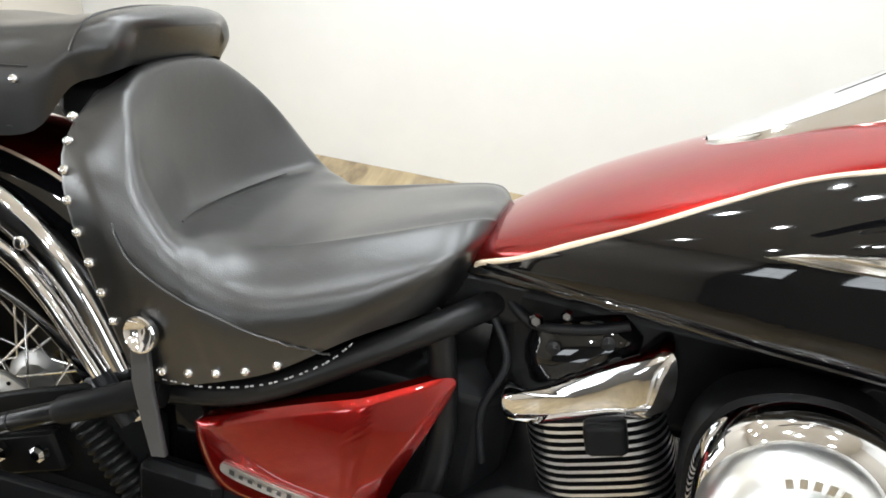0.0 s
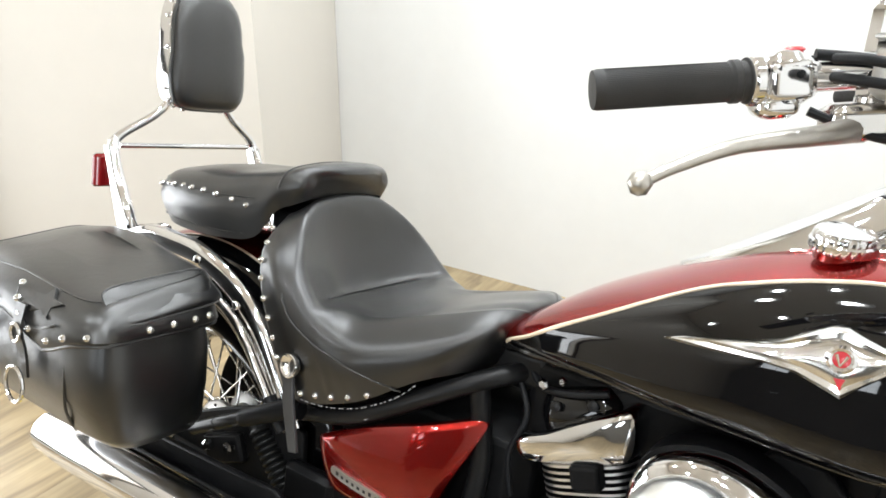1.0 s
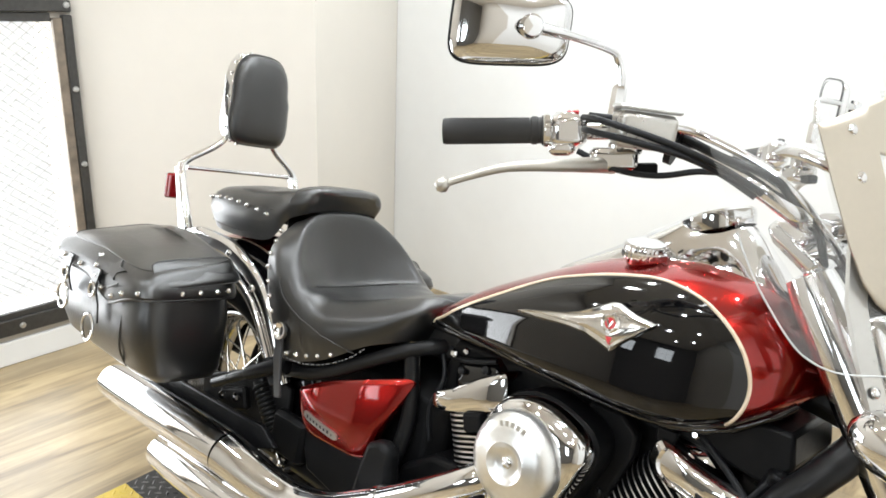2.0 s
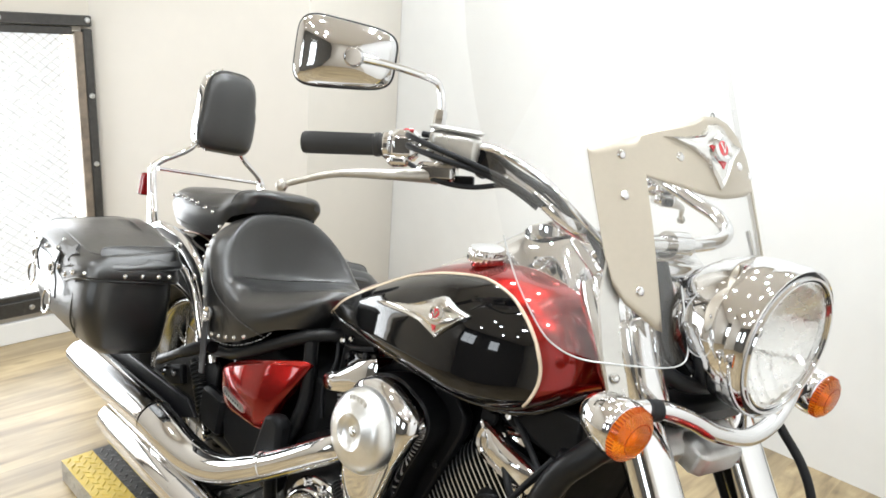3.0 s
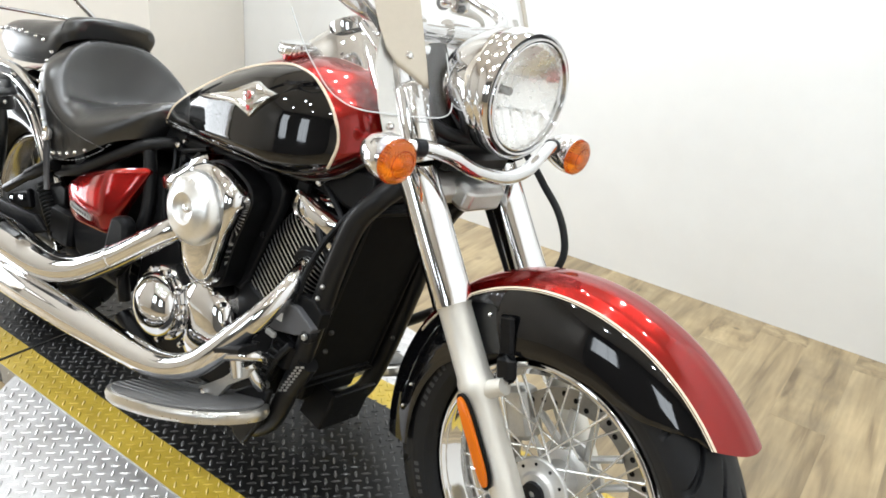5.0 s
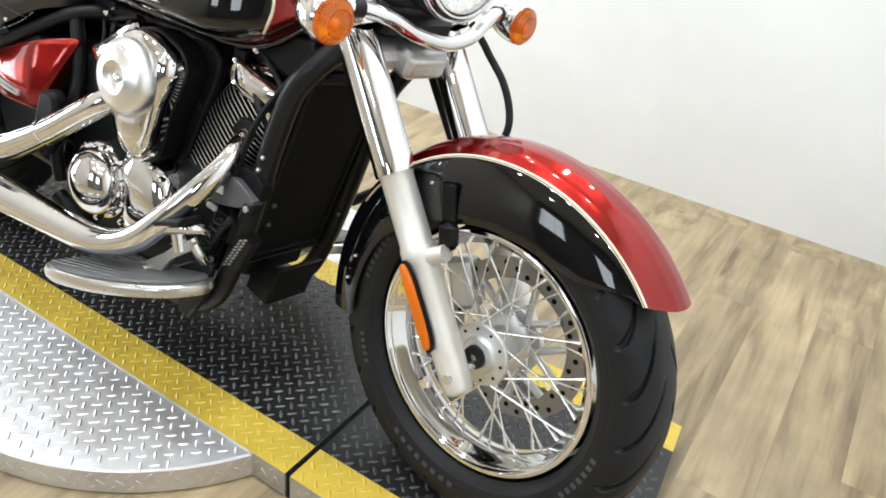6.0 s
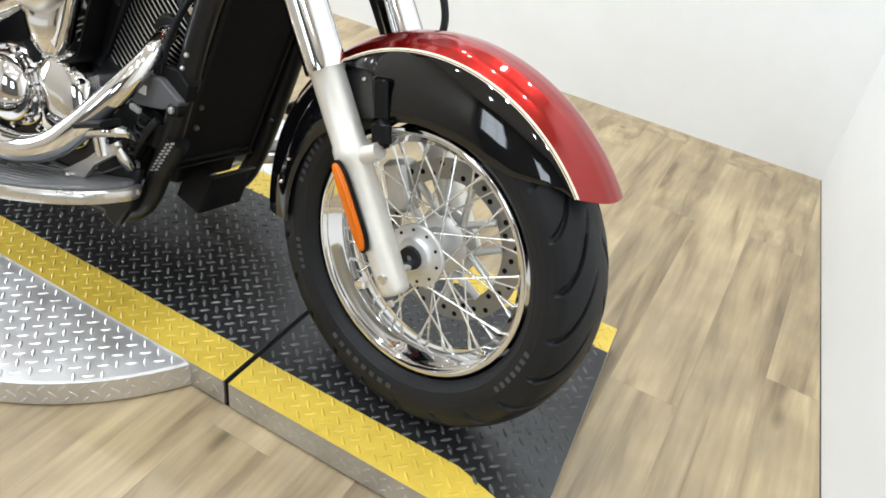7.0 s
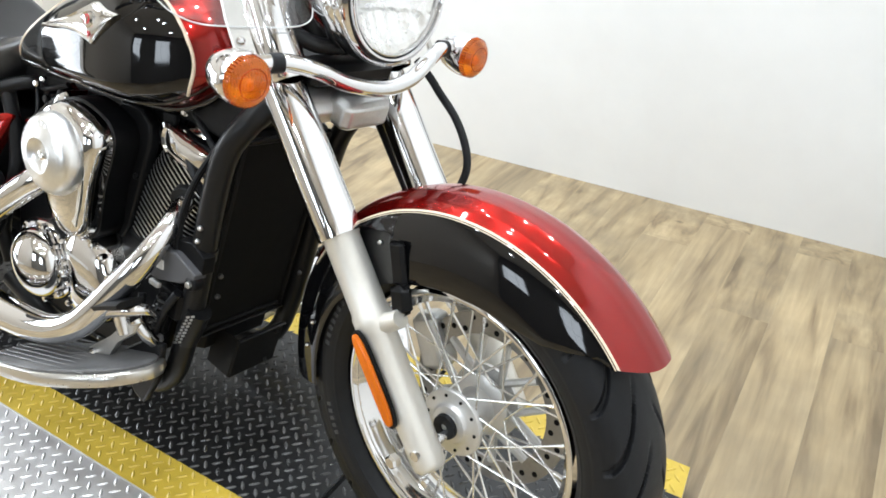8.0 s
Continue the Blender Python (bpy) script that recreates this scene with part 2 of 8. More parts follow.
    l.new(kr.outputs[0], knot.inputs["Scale"])
    l.new(knot.outputs[0], p.inputs["Base Color"])
    p.inputs["Roughness"].default_value = 0.36
    b = n.new("ShaderNodeBump")
    b.inputs["Strength"].default_value, b.inputs["Distance"].default_value = 0.25, 0.001
    l.new(n2.outputs[0], b.inputs["Height"])
    l.new(b.outputs[0], p.inputs["Normal"])
    return m


PLANK = plank_material()
WALL = mat("white_wall_paint", (0.80, 0.80, 0.79), 0.6, 0.0, 14, 0.02, 0.15, 220)
# unseen south wall: its dark tone stands in for the dim room behind
WALL_DARK = mat("dark_unseen_wall", (0.12, 0.114, 0.105), 0.6, 0.0, 14, 0.05, 0.15, 220)
WALL_CREAM = mat("cream_wall_paint", (0.56, 0.515, 0.45), 0.6, 0.0, 14, 0.02, 0.15, 220)
WALL_PALE = mat("off_white_pillar_paint", (0.65, 0.615, 0.56), 0.6, 0.0, 14, 0.02, 0.15, 220)
CEILING = mat("ceiling_paint", (0.72, 0.665, 0.585), 0.8, 0.0, 14, 0.02)
DECK = mat("black_painted_tread_plate", (0.013, 0.013, 0.0135), 0.34, 0.0, 50, 0.25, 0.2, 300, spec=0.45)
YELLOW = mat("yellow_floor_paint", (0.60, 0.43, 0.055), 0.36, 0.0, 40, 0.14, 0.25, 300, wear=0.3)
SILVER_DECK = mat("bare_tread_plate", (0.68, 0.675, 0.68), 0.46, 0.9, 40, 0.10, 0.2, 300, wear=0.3)
IRON = mat("black_iron_frame", (0.05, 0.048, 0.045), 0.5, 0.3, 60, 0.4, 0.3, 200)
RUSTY = mat("weathered_frame_strip", (0.22, 0.18, 0.14), 0.6, 0.2, 30, 0.5, 0.4, 120)
DARK = mat("dark_gap", (0.006, 0.006, 0.006), 0.8, spec=0.1)
TREAD = mat("worn_black_tread", (0.088, 0.088, 0.088), 0.30, 0.45, 90, 0.5, spec=0.5, wear=0.3)


def glow(name, colour, strength):
    m = bpy.data.materials.new(name)
    m.use_nodes = True
    n, l = m.node_tree.nodes, m.node_tree.links
    n.remove(n["Principled BSDF"])
    e = n.new("ShaderNodeEmission")
    e.inputs[0].default_value, e.inputs[1].default_value = (*colour, 1), strength
    l.new(e.outputs[0], n["Material Output"].inputs[0])
    return m


DAYLIGHT = glow("daylight_outside", (0.96, 0.985, 1.0), 2.1)
BULB = glow("lamp_glow", (1.0, 0.98, 0.95), 60.0)

# ---- mesh tools ----


class Geo:
    """Vertices and faces of one part, gathered from simple forms."""

    def __init__(self):
        self.v, self.f, self.m = [], [], []

    def add(self, verts, faces, slot=0):
        n = len(self.v)
        self.v += [tuple(map(float, p)) for p in verts]
        self.f += [tuple(i + n for i in f) for f in faces]
        self.m += [slot] * len(faces)
        return self

    def grid(self, rows, close_u=False, close_v=False, slot=0):
        """A sheet through rows of points."""
        nu, nv = len(rows), len(rows[0])
        fs = []
        for i in range(nu if close_u else nu - 1):
            for j in range(nv if close_v else nv - 1):
                a, b = i * nv + j, i * nv + (j + 1) % nv
                c, d = ((i + 1) % nu) * nv + (j + 1) % nv, ((i + 1) % nu) * nv + j
                fs.append((a, b, c, d))
        return self.add([p for r in rows for p in r], fs, slot)

    def cap(self, ring, slot=0, flip=False):
        ids = list(range(len(ring)))
        return self.add(ring, [tuple(reversed(ids)) if flip else tuple(ids)], slot)

    def tube(self, path, radius, seg=12, slot=0, caps=True, smooth=6):
        path = [Vector(p) for p in path]
        rad = list(radius) if hasattr(radius, "__len__") else [radius] * len(path)
        if smooth and len(path) > 2:
            path, rad = curve(path, smooth), curve1(rad, smooth)
        rings, up = [], None
        for i, p in enumerate(path):
            t = (path[min(i + 1, len(path) - 1)] - path[max(i - 1, 0)]).normalized()
            if up is None:
                up = t.orthogonal().normalized()
            up = (up - t * up.dot(t)).normalized()
            side = t.cross(up)
            rings.append([p + (up * math.cos(a) + side * math.sin(a)) * rad[i] for a in [2 * math.pi * k / seg for k in range(seg)]])
        self.grid(rings, close_v=True, slot=slot)
        if caps:
            self.cap(rings[0], slot, True)
            self.cap(rings[-1], slot)
        return self

    def lathe(self, profile, origin, axis, seg=32, slot=0, closed=False):
        """Turn a profile of (radius, height) round an axis."""
        o, a = Vector(origin), Vector(axis).normalized()
        u = a.orthogonal().normalized()
        w = a.cross(u)
        rows = [[o + a * h + (u * math.cos(t) + w * math.sin(t)) * max(r, 1e-5) for t in [2 * math.pi * k / seg for k in range(seg)]] for r, h in profile]
        return self.grid(rows, close_u=closed, close_v=True, slot=slot)

    def box(self, centre, size, turn=None, slot=0, chamfer=0.0):
        c, (sx, sy, sz) = Vector(centre), [d / 2 for d in size]
        ch = chamfer
        if ch <= 0:
            vs = [(x, y, z) for z in (-sz, sz) for x, y in ((-sx, -sy), (sx, -sy), (sx, sy), (-sx, sy))]
            fs = [(3, 2, 1, 0), (4, 5, 6, 7), (0, 1, 5, 4), (1, 2, 6, 5), (2, 3, 7, 6), (3, 0, 4, 7)]
            vs = [Vector(v) for v in vs]
        else:
            def ring(ix, iy, z):
                return [Vector(v) for v in ((-ix + ch, -iy, z), (ix - ch, -iy, z), (ix, -iy + ch, z), (ix, iy - ch, z), (ix - ch, iy, z), (-ix + ch, iy, z), (-ix, iy - ch, z), (-ix, -iy + ch, z))]
            rs = [ring(sx - ch, sy - ch, -sz), ring(sx, sy, -sz + ch), ring(sx, sy, sz - ch), ring(sx - ch, sy - ch, sz)]
            vs = [v for r in rs for v in r]
            fs = [(a * 8 + j, a * 8 + (j + 1) % 8, a * 8 + 8 + (j + 1) % 8, a * 8 + 8 + j) for a in range(3) for j in range(8)]
            fs += [tuple(reversed(range(8))), tuple(range(24, 32))]
        if turn:
            vs = [turn @ v for v in vs]
        return self.add([c + v for v in vs], fs, slot)

    def slab(self, outline, to3d, depth, slot=0, rim=0.0):
        """A flat outline (u, v) given thickness: to3d(u, v, h) with h from 0 to depth."""
        n = len(outline)
        cu, cv = sum(p[0] for p in outline) / n, sum(p[1] for p in outline) / n

        def ring(h, k):
            return [to3d(cu + (u - cu) * k, cv + (v - cv) * k, h) for u, v in outline]
        rs = [ring(0, 1), ring(depth - rim, 1)] + ([ring(depth, 1 - rim / 0.05)] if rim else [])
        self.grid(rs, close_v=True, slot=slot)
        self.cap(rs[0], slot, True)
        self.cap(rs[-1], slot)
        return self


def curve(pts, k):
    """Catmull-Rom through points, k steps between two."""
    out, n = [], len(pts)
    for i in range(n - 1):
        p0, p1, p2, p3 = pts[max(i - 1, 0)], pts[i], pts[i + 1], pts[min(i + 2, n - 1)]
        for s in range(k):
            t = s / k
            out.append(0.5 * (2 * p1 + (p2 - p0) * t + (2 * p0 - 5 * p1 + 4 * p2 - p3) * t * t + (3 * p1 - p0 - 3 * p2 + p3) * t ** 3))
    out.append(pts[-1])
    return out


def curve1(vals, k):
    out = []
    for a, b in zip(vals, vals[1:]):
        out += [a + (b - a) * s / k for s in range(k)]
    return out + [vals[-1]]


def closed_curve(pts, k):
    n, out = len(pts), []
    for i in range(n):
        p0, p1, p2, p3 = pts[i - 1], pts[i], pts[(i + 1) % n], pts[(i + 2) % n]
        for s in range(k):
            t = s / k
            out.append(0.5 * (2 * p1 + (p2 - p0) * t + (2 * p0 - 5 * p1 + 4 * p2 - p3) * t * t + (3 * p1 - p0 - 3 * p2 + p3) * t ** 3))
    return out


def smooth_net(rows, ku, kv):
    """A finer net of points through a coarse one."""
    rows = [curve([Vector(p) for p in r], kv) for r in rows]
    cols = [curve(list(c), ku) for c in zip(*rows)]
    return [list(r) for r in zip(*cols)]


def mirrored(half):
    """Rows of points from the right side to the middle, completed on the left."""
    return [list(r) + [(p[0], -p[1], p[2]) for p in reversed(r[:-1])] for r in half]


def mesh_ob(name, geo, mats, smooth=38, bevel=0.0):
    me = bpy.data.meshes.new(name)
    me.from_pydata(geo.v, [], geo.f)
    for m in mats if isinstance(mats, (list, tuple)) else [mats]:
        me.materials.append(m)
    me.polygons.foreach_set("material_index", geo.m)
    me.validate()
    b = bmesh.new()
    b.from_mesh(me)
    bmesh.ops.remove_doubles(b, verts=b.verts, dist=1e-5)
    bmesh.ops.recalc_face_normals(b, faces=b.faces)
    b.to_mesh(me)
    b.free()
    if smooth:
        me.shade_smooth()
        me.set_sharp_from_angle(angle=radians(smooth))
    ob = new(name, me)
    if bevel:
        mod = ob.modifiers.new("bevel", "BEVEL")
        mod.width, mod.segments, mod.limit_method, mod.angle_limit = bevel, 2, "ANGLE", radians(40)
    return ob


def part(name, geo, mats, parent, label="", smooth=38, bevel=0.0, m=None):
    """One mesh object under a thing or a part."""
    ob = mesh_ob(name, geo, mats, smooth, bevel)
    ob.parent = parent
    if m is not None:
        ob.matrix_local = m
    return tagged(ob, label)


def twin(ob, parent, m):
    """Another piece on the same mesh."""
    o = bpy.data.objects.new(ob.name.split(".")[0], ob.data)
    scene.collection.objects.link(o)
    o.parent, o.matrix_local = parent, m
    return o


def thing(name, label, category, m=None, kind="", group=""):
    ob = new(name)
    ob.empty_display_size = 0.05
    if m is not None:
        ob.matrix_world = m
    return tagged(ob, label, category, group, kind)


def lerp(x, pts):
    """Piecewise-linear through (x, value) pairs, smoothed at the knots."""
    xs_, vs_ = [p[0] for p in pts], [p[1] for p in pts]
    d = 0.012
    return float(sum(np.interp(x + k * d, xs_, vs_) for k in (-2, -1, 0, 1, 2)) / 5)

# ---- the room ----
FAR_Y, LEFT_X, BACK_Y = 1.665, -3.01, -4.8
RIGHT_A, RIGHT_B = (0.628, 1.71), (1.365, -4.8)      # the right wall runs slightly askew


def wall_prism(name, outline, z0, z1, material):
    g = Geo()
    lo, hi = [(x, y, z0) for x, y in outline], [(x, y, z1) for x, y in outline]
    g.grid([lo, hi], close_v=True)
    g.cap(lo, flip=True)
    g.cap(hi)
    return tagged(mesh_ob(name, g, material, 0), kind="structure")


tagged(wall_prism("wall_north", [(LEFT_X - 0.15, FAR_Y), (RIGHT_A[0] + 0.2, FAR_Y), (RIGHT_A[0] + 0.2, FAR_Y + 0.15), (LEFT_X - 0.15, FAR_Y + 0.15)], FLOOR_Z, CEIL_Z, WALL), "plain white painted wall", "wall")
EAST_MID = (RIGHT_A[0] + (RIGHT_B[0] - RIGHT_A[0]) * 0.52, RIGHT_A[1] + (RIGHT_B[1] - RIGHT_A[1]) * 0.52)
for (xa, ya), (xb, yb), paint, words in ((RIGHT_A, EAST_MID, WALL, "plain white painted wall"), (EAST_MID, RIGHT_B, WALL_CREAM, "cream painted wall")):
    tagged(wall_prism("wall_east", [(xa, ya), (xa + 0.15, ya), (xb + 0.15, yb), (xb, yb)], FLOOR_Z, CEIL_Z, paint), words, "wall")
tagged(wall_prism("pillar", [(LEFT_X - 0.02, 0.345), (LEFT_X + 0.002, 0.345), (-2.395, 0.933), (-2.685, FAR_Y - 0.003), (LEFT_X - 0.02, FAR_Y - 0.003)], FLOOR_Z, CEIL_Z, WALL_PALE), "splayed boxed wall pillar in off-white paint", "pillar")

# left wall with its window opening
WIN_Y0, WIN_Y1, WIN_Z0, WIN_Z1 = -1.25, 0.280, 0.125, 1.13
for nm, a, b, z0, z1 in (("wall_west", WIN_Y1, FAR_Y, FLOOR_Z, CEIL_Z),  ("wall_west", WIN_Y0, WIN_Y1, FLOOR_Z, WIN_Z0), ("wall_west", WIN_Y0, WIN_Y1, WIN_Z1, CEIL_Z)):
    tagged(wall_prism(nm, [(LEFT_X - 0.15, a), (LEFT_X, a), (LEFT_X, b), (LEFT_X - 0.15, b)], z0, z1, WALL_CREAM), "cream painted wall beside the caged window", "wall")

tagged(wall_prism("wall_west", [(LEFT_X - 0.15, BACK_Y), (LEFT_X, BACK_Y), (LEFT_X, WIN_Y0), (LEFT_X - 0.15, WIN_Y0)], FLOOR_Z, CEIL_Z, WALL_CREAM), "cream painted wall", "wall")

# back wall with two windows that light the room
BACK_WINS = [(-2.80, -2.05), (-0.85, -0.20)]
cuts = [LEFT_X - 0.15] + [c for w in BACK_WINS for c in w] + [RIGHT_B[0] + 0.15]
for i in range(0, len(cuts), 2):
    tagged(wall_prism("wall_south", [(cuts[i], BACK_Y - 0.15), (cuts[i + 1], BACK_Y - 0.15), (cuts[i + 1], BACK_Y), (cuts[i], BACK_Y)], FLOOR_Z, CEIL_Z, WALL_DARK), "unseen south wall, darkened for the reflections", "wall")
for w0, w1 in BACK_WINS:
    for z0, z1 in ((FLOOR_Z, 1.15), (2.25, CEIL_Z)):
        tagged(wall_prism("wall_south", [(w0, BACK_Y - 0.15), (w1, BACK_Y - 0.15), (w1, BACK_Y), (w0, BACK_Y)], z0, z1, WALL_DARK), "unseen south wall, darkened for the reflections", "wall")
for i, (w0, w1) in enumerate(BACK_WINS):
    win = thing("window_%d" % (i + 2), "tall window with dark glazing bars", "window", kind="structure")
    g = Geo()
    for x in (w0 + 0.02, (w0 + w1) / 2, w1 - 0.02):
        g.box((x, BACK_Y - 0.08, 1.70), (0.05, 0.06, 1.1))
    for z in (1.18, 1.70, 2.22):
        g.box(((w0 + w1) / 2, BACK_Y - 0.082, z), (w1 - w0, 0.05, 0.05))
    part("window_frame", g, IRON, win, smooth=0)
g = Geo()
g.add([(LEFT_X - 0.6, BACK_Y - 0.5, -0.3), (1.9, BACK_Y - 0.5, -0.3), (1.9, BACK_Y - 0.5, 3), (LEFT_X - 0.6, BACK_Y - 0.5, 3)], [(0, 1, 2, 3)])
g.add([(LEFT_X - 0.5, BACK_Y, -0.3), (LEFT_X - 0.5, 2.0, -0.3), (LEFT_X - 0.5, 2.0, 3), (LEFT_X - 0.5, BACK_Y, 3)], [(3, 2, 1, 0)])
tagged(mesh_ob("backdrop", g, DAYLIGHT, 0), "bright white daylight outside the windows", "backdrop", kind="structure")

g = Geo()
g.box(((LEFT_X + 1.5) / 2, (BACK_Y + FAR_Y) / 2, CEIL_Z + 0.06), (1.9 - LEFT_X, FAR_Y - BACK_Y + 0.4, 0.12))
tagged(mesh_ob("ceiling", g, CEILING, 0), "plain beige ceiling", "ceiling", kind="structure")
g = Geo()
g.box(((LEFT_X + 1.5) / 2, (BACK_Y + FAR_Y) / 2, FLOOR_Z - 0.06), (1.9 - LEFT_X, FAR_Y - BACK_Y + 0.4, 0.1))
floor = tagged(mesh_ob("floor", g, DARK, 0), "weathered oak plank floor with a grey cast", "floor", kind="structure")

# dark gap where the planks stop short of the skew wall
g = Geo()
(xa, ya), (xb, yb) = RIGHT_A, EAST_MID
g.add([(xa - 0.003, ya, FLOOR_Z + 0.0006), (xa, ya, FLOOR_Z + 0.0006), (xb, yb, FLOOR_Z + 0.0006), (xb - 0.003, yb, FLOOR_Z + 0.0006), (xa - 0.003, ya, FLOOR_Z - 0.004), (xa, ya, FLOOR_Z - 0.004), (xb, yb, FLOOR_Z - 0.004), (xb - 0.003, yb, FLOOR_Z - 0.004)], [(0, 1, 2, 3), (7, 6, 5, 4), (0, 3, 7, 4)])
tagged(mesh_ob("trim", g, IRON, 0), "thin dark joint between floor and wall", "trim", kind="structure")

# baseboard of the left wall
g = Geo()
g.box((LEFT_X + 0.008, (WIN_Y0 + 1.04) / 2 - 0.5, FLOOR_Z + 0.045), (0.016, 1.04 - WIN_Y0 + 1.0, 0.09), chamfer=0.003)
tagged(mesh_ob("baseboard", g, WALL, 0), "low white baseboard", "baseboard", kind="structure")


def caged_window():
    """Black iron frame with bolts and an expanded-metal guard."""
    win = thing("window_1", "bright window behind a bolted black iron guard frame", "window", kind="structure")
    oy0, oy1, oz0, oz1 = WIN_Y0 - 0.07, WIN_Y1 + 0.063, WIN_Z0 - 0.078, WIN_Z1 + 0.072
    x = LEFT_X + 0.012
    rails = (((oy0 + oy1) / 2, oz1 - 0.02, oy1 - oy0, 0.04), ((oy0 + oy1) / 2, oz0 + 0.03, oy1 - oy0, 0.06))
    for cy, cz, sy, sz in rails:
        part("window_frame", Geo().box((x, cy, cz), (0.028, sy, sz), chamfer=0.003), IRON, win, "black iron rail")
    for cy in (oy0 + 0.02, oy1 - 0.016):
        part("window_frame", Geo().box((x, cy, (oz0 + oz1) / 2), (0.027, 0.032, oz1 - oz0 - 0.1), chamfer=0.003), IRON, win, "black iron upright")
    for cy in (oy0 + 0.052, oy1 - 0.048):
        part("inner_strip", Geo().box((x - 0.005, cy, (oz0 + oz1) / 2), (0.022, 0.032, oz1 - oz0 - 0.12), chamfer=0.002), RUSTY, win, "weathered brown flat strip")
    part("inner_strip", Geo().box((x - 0.006, (oy0 + oy1) / 2, oz1 - 0.058), (0.02, oy1 - oy0 - 0.14, 0.03), chamfer=0.002), IRON, win)
    part("inner_strip", Geo().box((x - 0.006, (oy0 + oy1) / 2, oz0 + 0.071), (0.02, oy1 - oy0 - 0.14, 0.022), chamfer=0.002), IRON, win)
    bolt = None
    spots = [(oy1 - 0.016, z) for z in (1.185, 0.9, 0.63, 0.33)] + [(y, oz1 - 0.02) for y in (0.02, -0.3, -0.62, -0.95)] + [(y, oz0 + 0.03) for y in (0.04, -0.3, -0.62, -0.95)]
    for y, z in spots:
        m = Matrix.Translation((x + 0.014, y, z))
        if bolt is None:
            bolt = part("bolt", Geo().lathe([(0.011, 0), (0.011, 0.003), (0.008, 0.007), (0.0, 0.008)], (0, 0, 0), (1, 0, 0), 10), GALV, win, "round galvanised bolt", m=m)
        else:
            twin(bolt, win, m)
    # the guard: staggered diamonds of flat strand
    g = Geo()
    px, pz, r = 0.042, 0.0170, 0.0031
    ny, nz = int((WIN_Y1 - WIN_Y0) / px) + 1, int((WIN_Z1 - WIN_Z0) / pz) + 1
    xg = LEFT_X - 0.012
    for j in range(nz):
        for i in range(ny):
            y0, z0 = WIN_Y0 + i * px + (px / 2 if j % 2 else 0), WIN_Z0 + j * pz
            for s in (-1, 1):
                a, b = Vector((xg, y0, z0)), Vector((xg, y0 + s * px / 2, z0 + pz))
                if not (WIN_Y0 <= b.y <= WIN_Y1):
                    continue
                g.add([a + Vector((0, 0, -r)), b + Vector((0, 0, -r)), b + Vector((0.004, 0, r)), a + Vector((0.004, 0, r))], [(0, 1, 2, 3)])
    guard = part("guard_mesh", g, GUARD, win, "fine expanded metal guard", smooth=0)
    guard["kind"] = "stuff"
    return win


caged_window()

# ceiling lamps
lamp_first = None
for lx, ly in LAMPS:
    m = Matrix.Translation((lx, ly, CEIL_Z))
    if lamp_first is None:
        lamp_first = thing("ceiling_lamp", "round white ceiling lamp", "lamp", m, group="ceiling lamps")
        part("housing", Geo().lathe([(0.0, 0.0), (0.10, 0.0), (0.11, -0.05), (0.105, -0.07), (0.09, -0.075), (0.09, -0.05), (0.0, -0.05)], (0, 0, 0), (0, 0, 1), 24), WALL, lamp_first)
        part("diffuser", Geo().lathe([(0.0, -0.062), (0.050, -0.062), (0.050, -0.056), (0.0, -0.056)], (0, 0, 0), (0, 0, 1), 24), BULB, lamp_first)
    else:
        copy_thing(lamp_first, m)

# ---- the display platform ----
PX0, PY0, PY1 = -1.95, -0.215, 0.405
SEAMS = (-1.482, -0.268)
STRIP = 0.087


def lozenge(g, o, u, v, up, a, slot=0, half=0.0122, wide=0.0034, high=0.0020):
    """One raised lozenge of rolled tread plate, on the plane of u and v."""
    p, q = u * math.cos(a) + v * math.sin(a), v * math.cos(a) - u * math.sin(a)
    foot = [(-half, 0), (-half * 0.4, -wide), (half * 0.4, -wide), (half, 0), (half * 0.4, wide), (-half * 0.4, wide)]
    g.add([o + p * c + q * d for c, d in foot] + [o - p * half * 0.6 + up * high, o + p * half * 0.6 + up * high], [(0, 1, 6), (1, 2, 7, 6), (2, 3, 7), (3, 4, 7), (4, 5, 6, 7), (5, 0, 6)], slot)


EX, EY, EZ = Vector((1, 0, 0)), Vector((0, 1, 0)), Vector((0, 0, 1))


def tread(g, inside, x0, x1, y0, y1, z, slot_of, px=0.0335, py=0.0312):
    """Raised lozenges in crossed pairs, as on rolled tread plate."""
    for i in range(int((x1 - x0) / px * 2) + 2):
        for j in range(int((y1 - y0) / py * 2) + 2):
            if (i + j) % 2:
                continue
            x, y = x0 + i * px / 2, y0 + j * py / 2
            if inside(x, y):
                lozenge(g, Vector((x, y, z)), EX, EY, EZ, radians(-45 if i % 2 else 45), slot_of(x, y))


def front_x(y):
    return 0.337 - 0.09 * (y - 0.05)


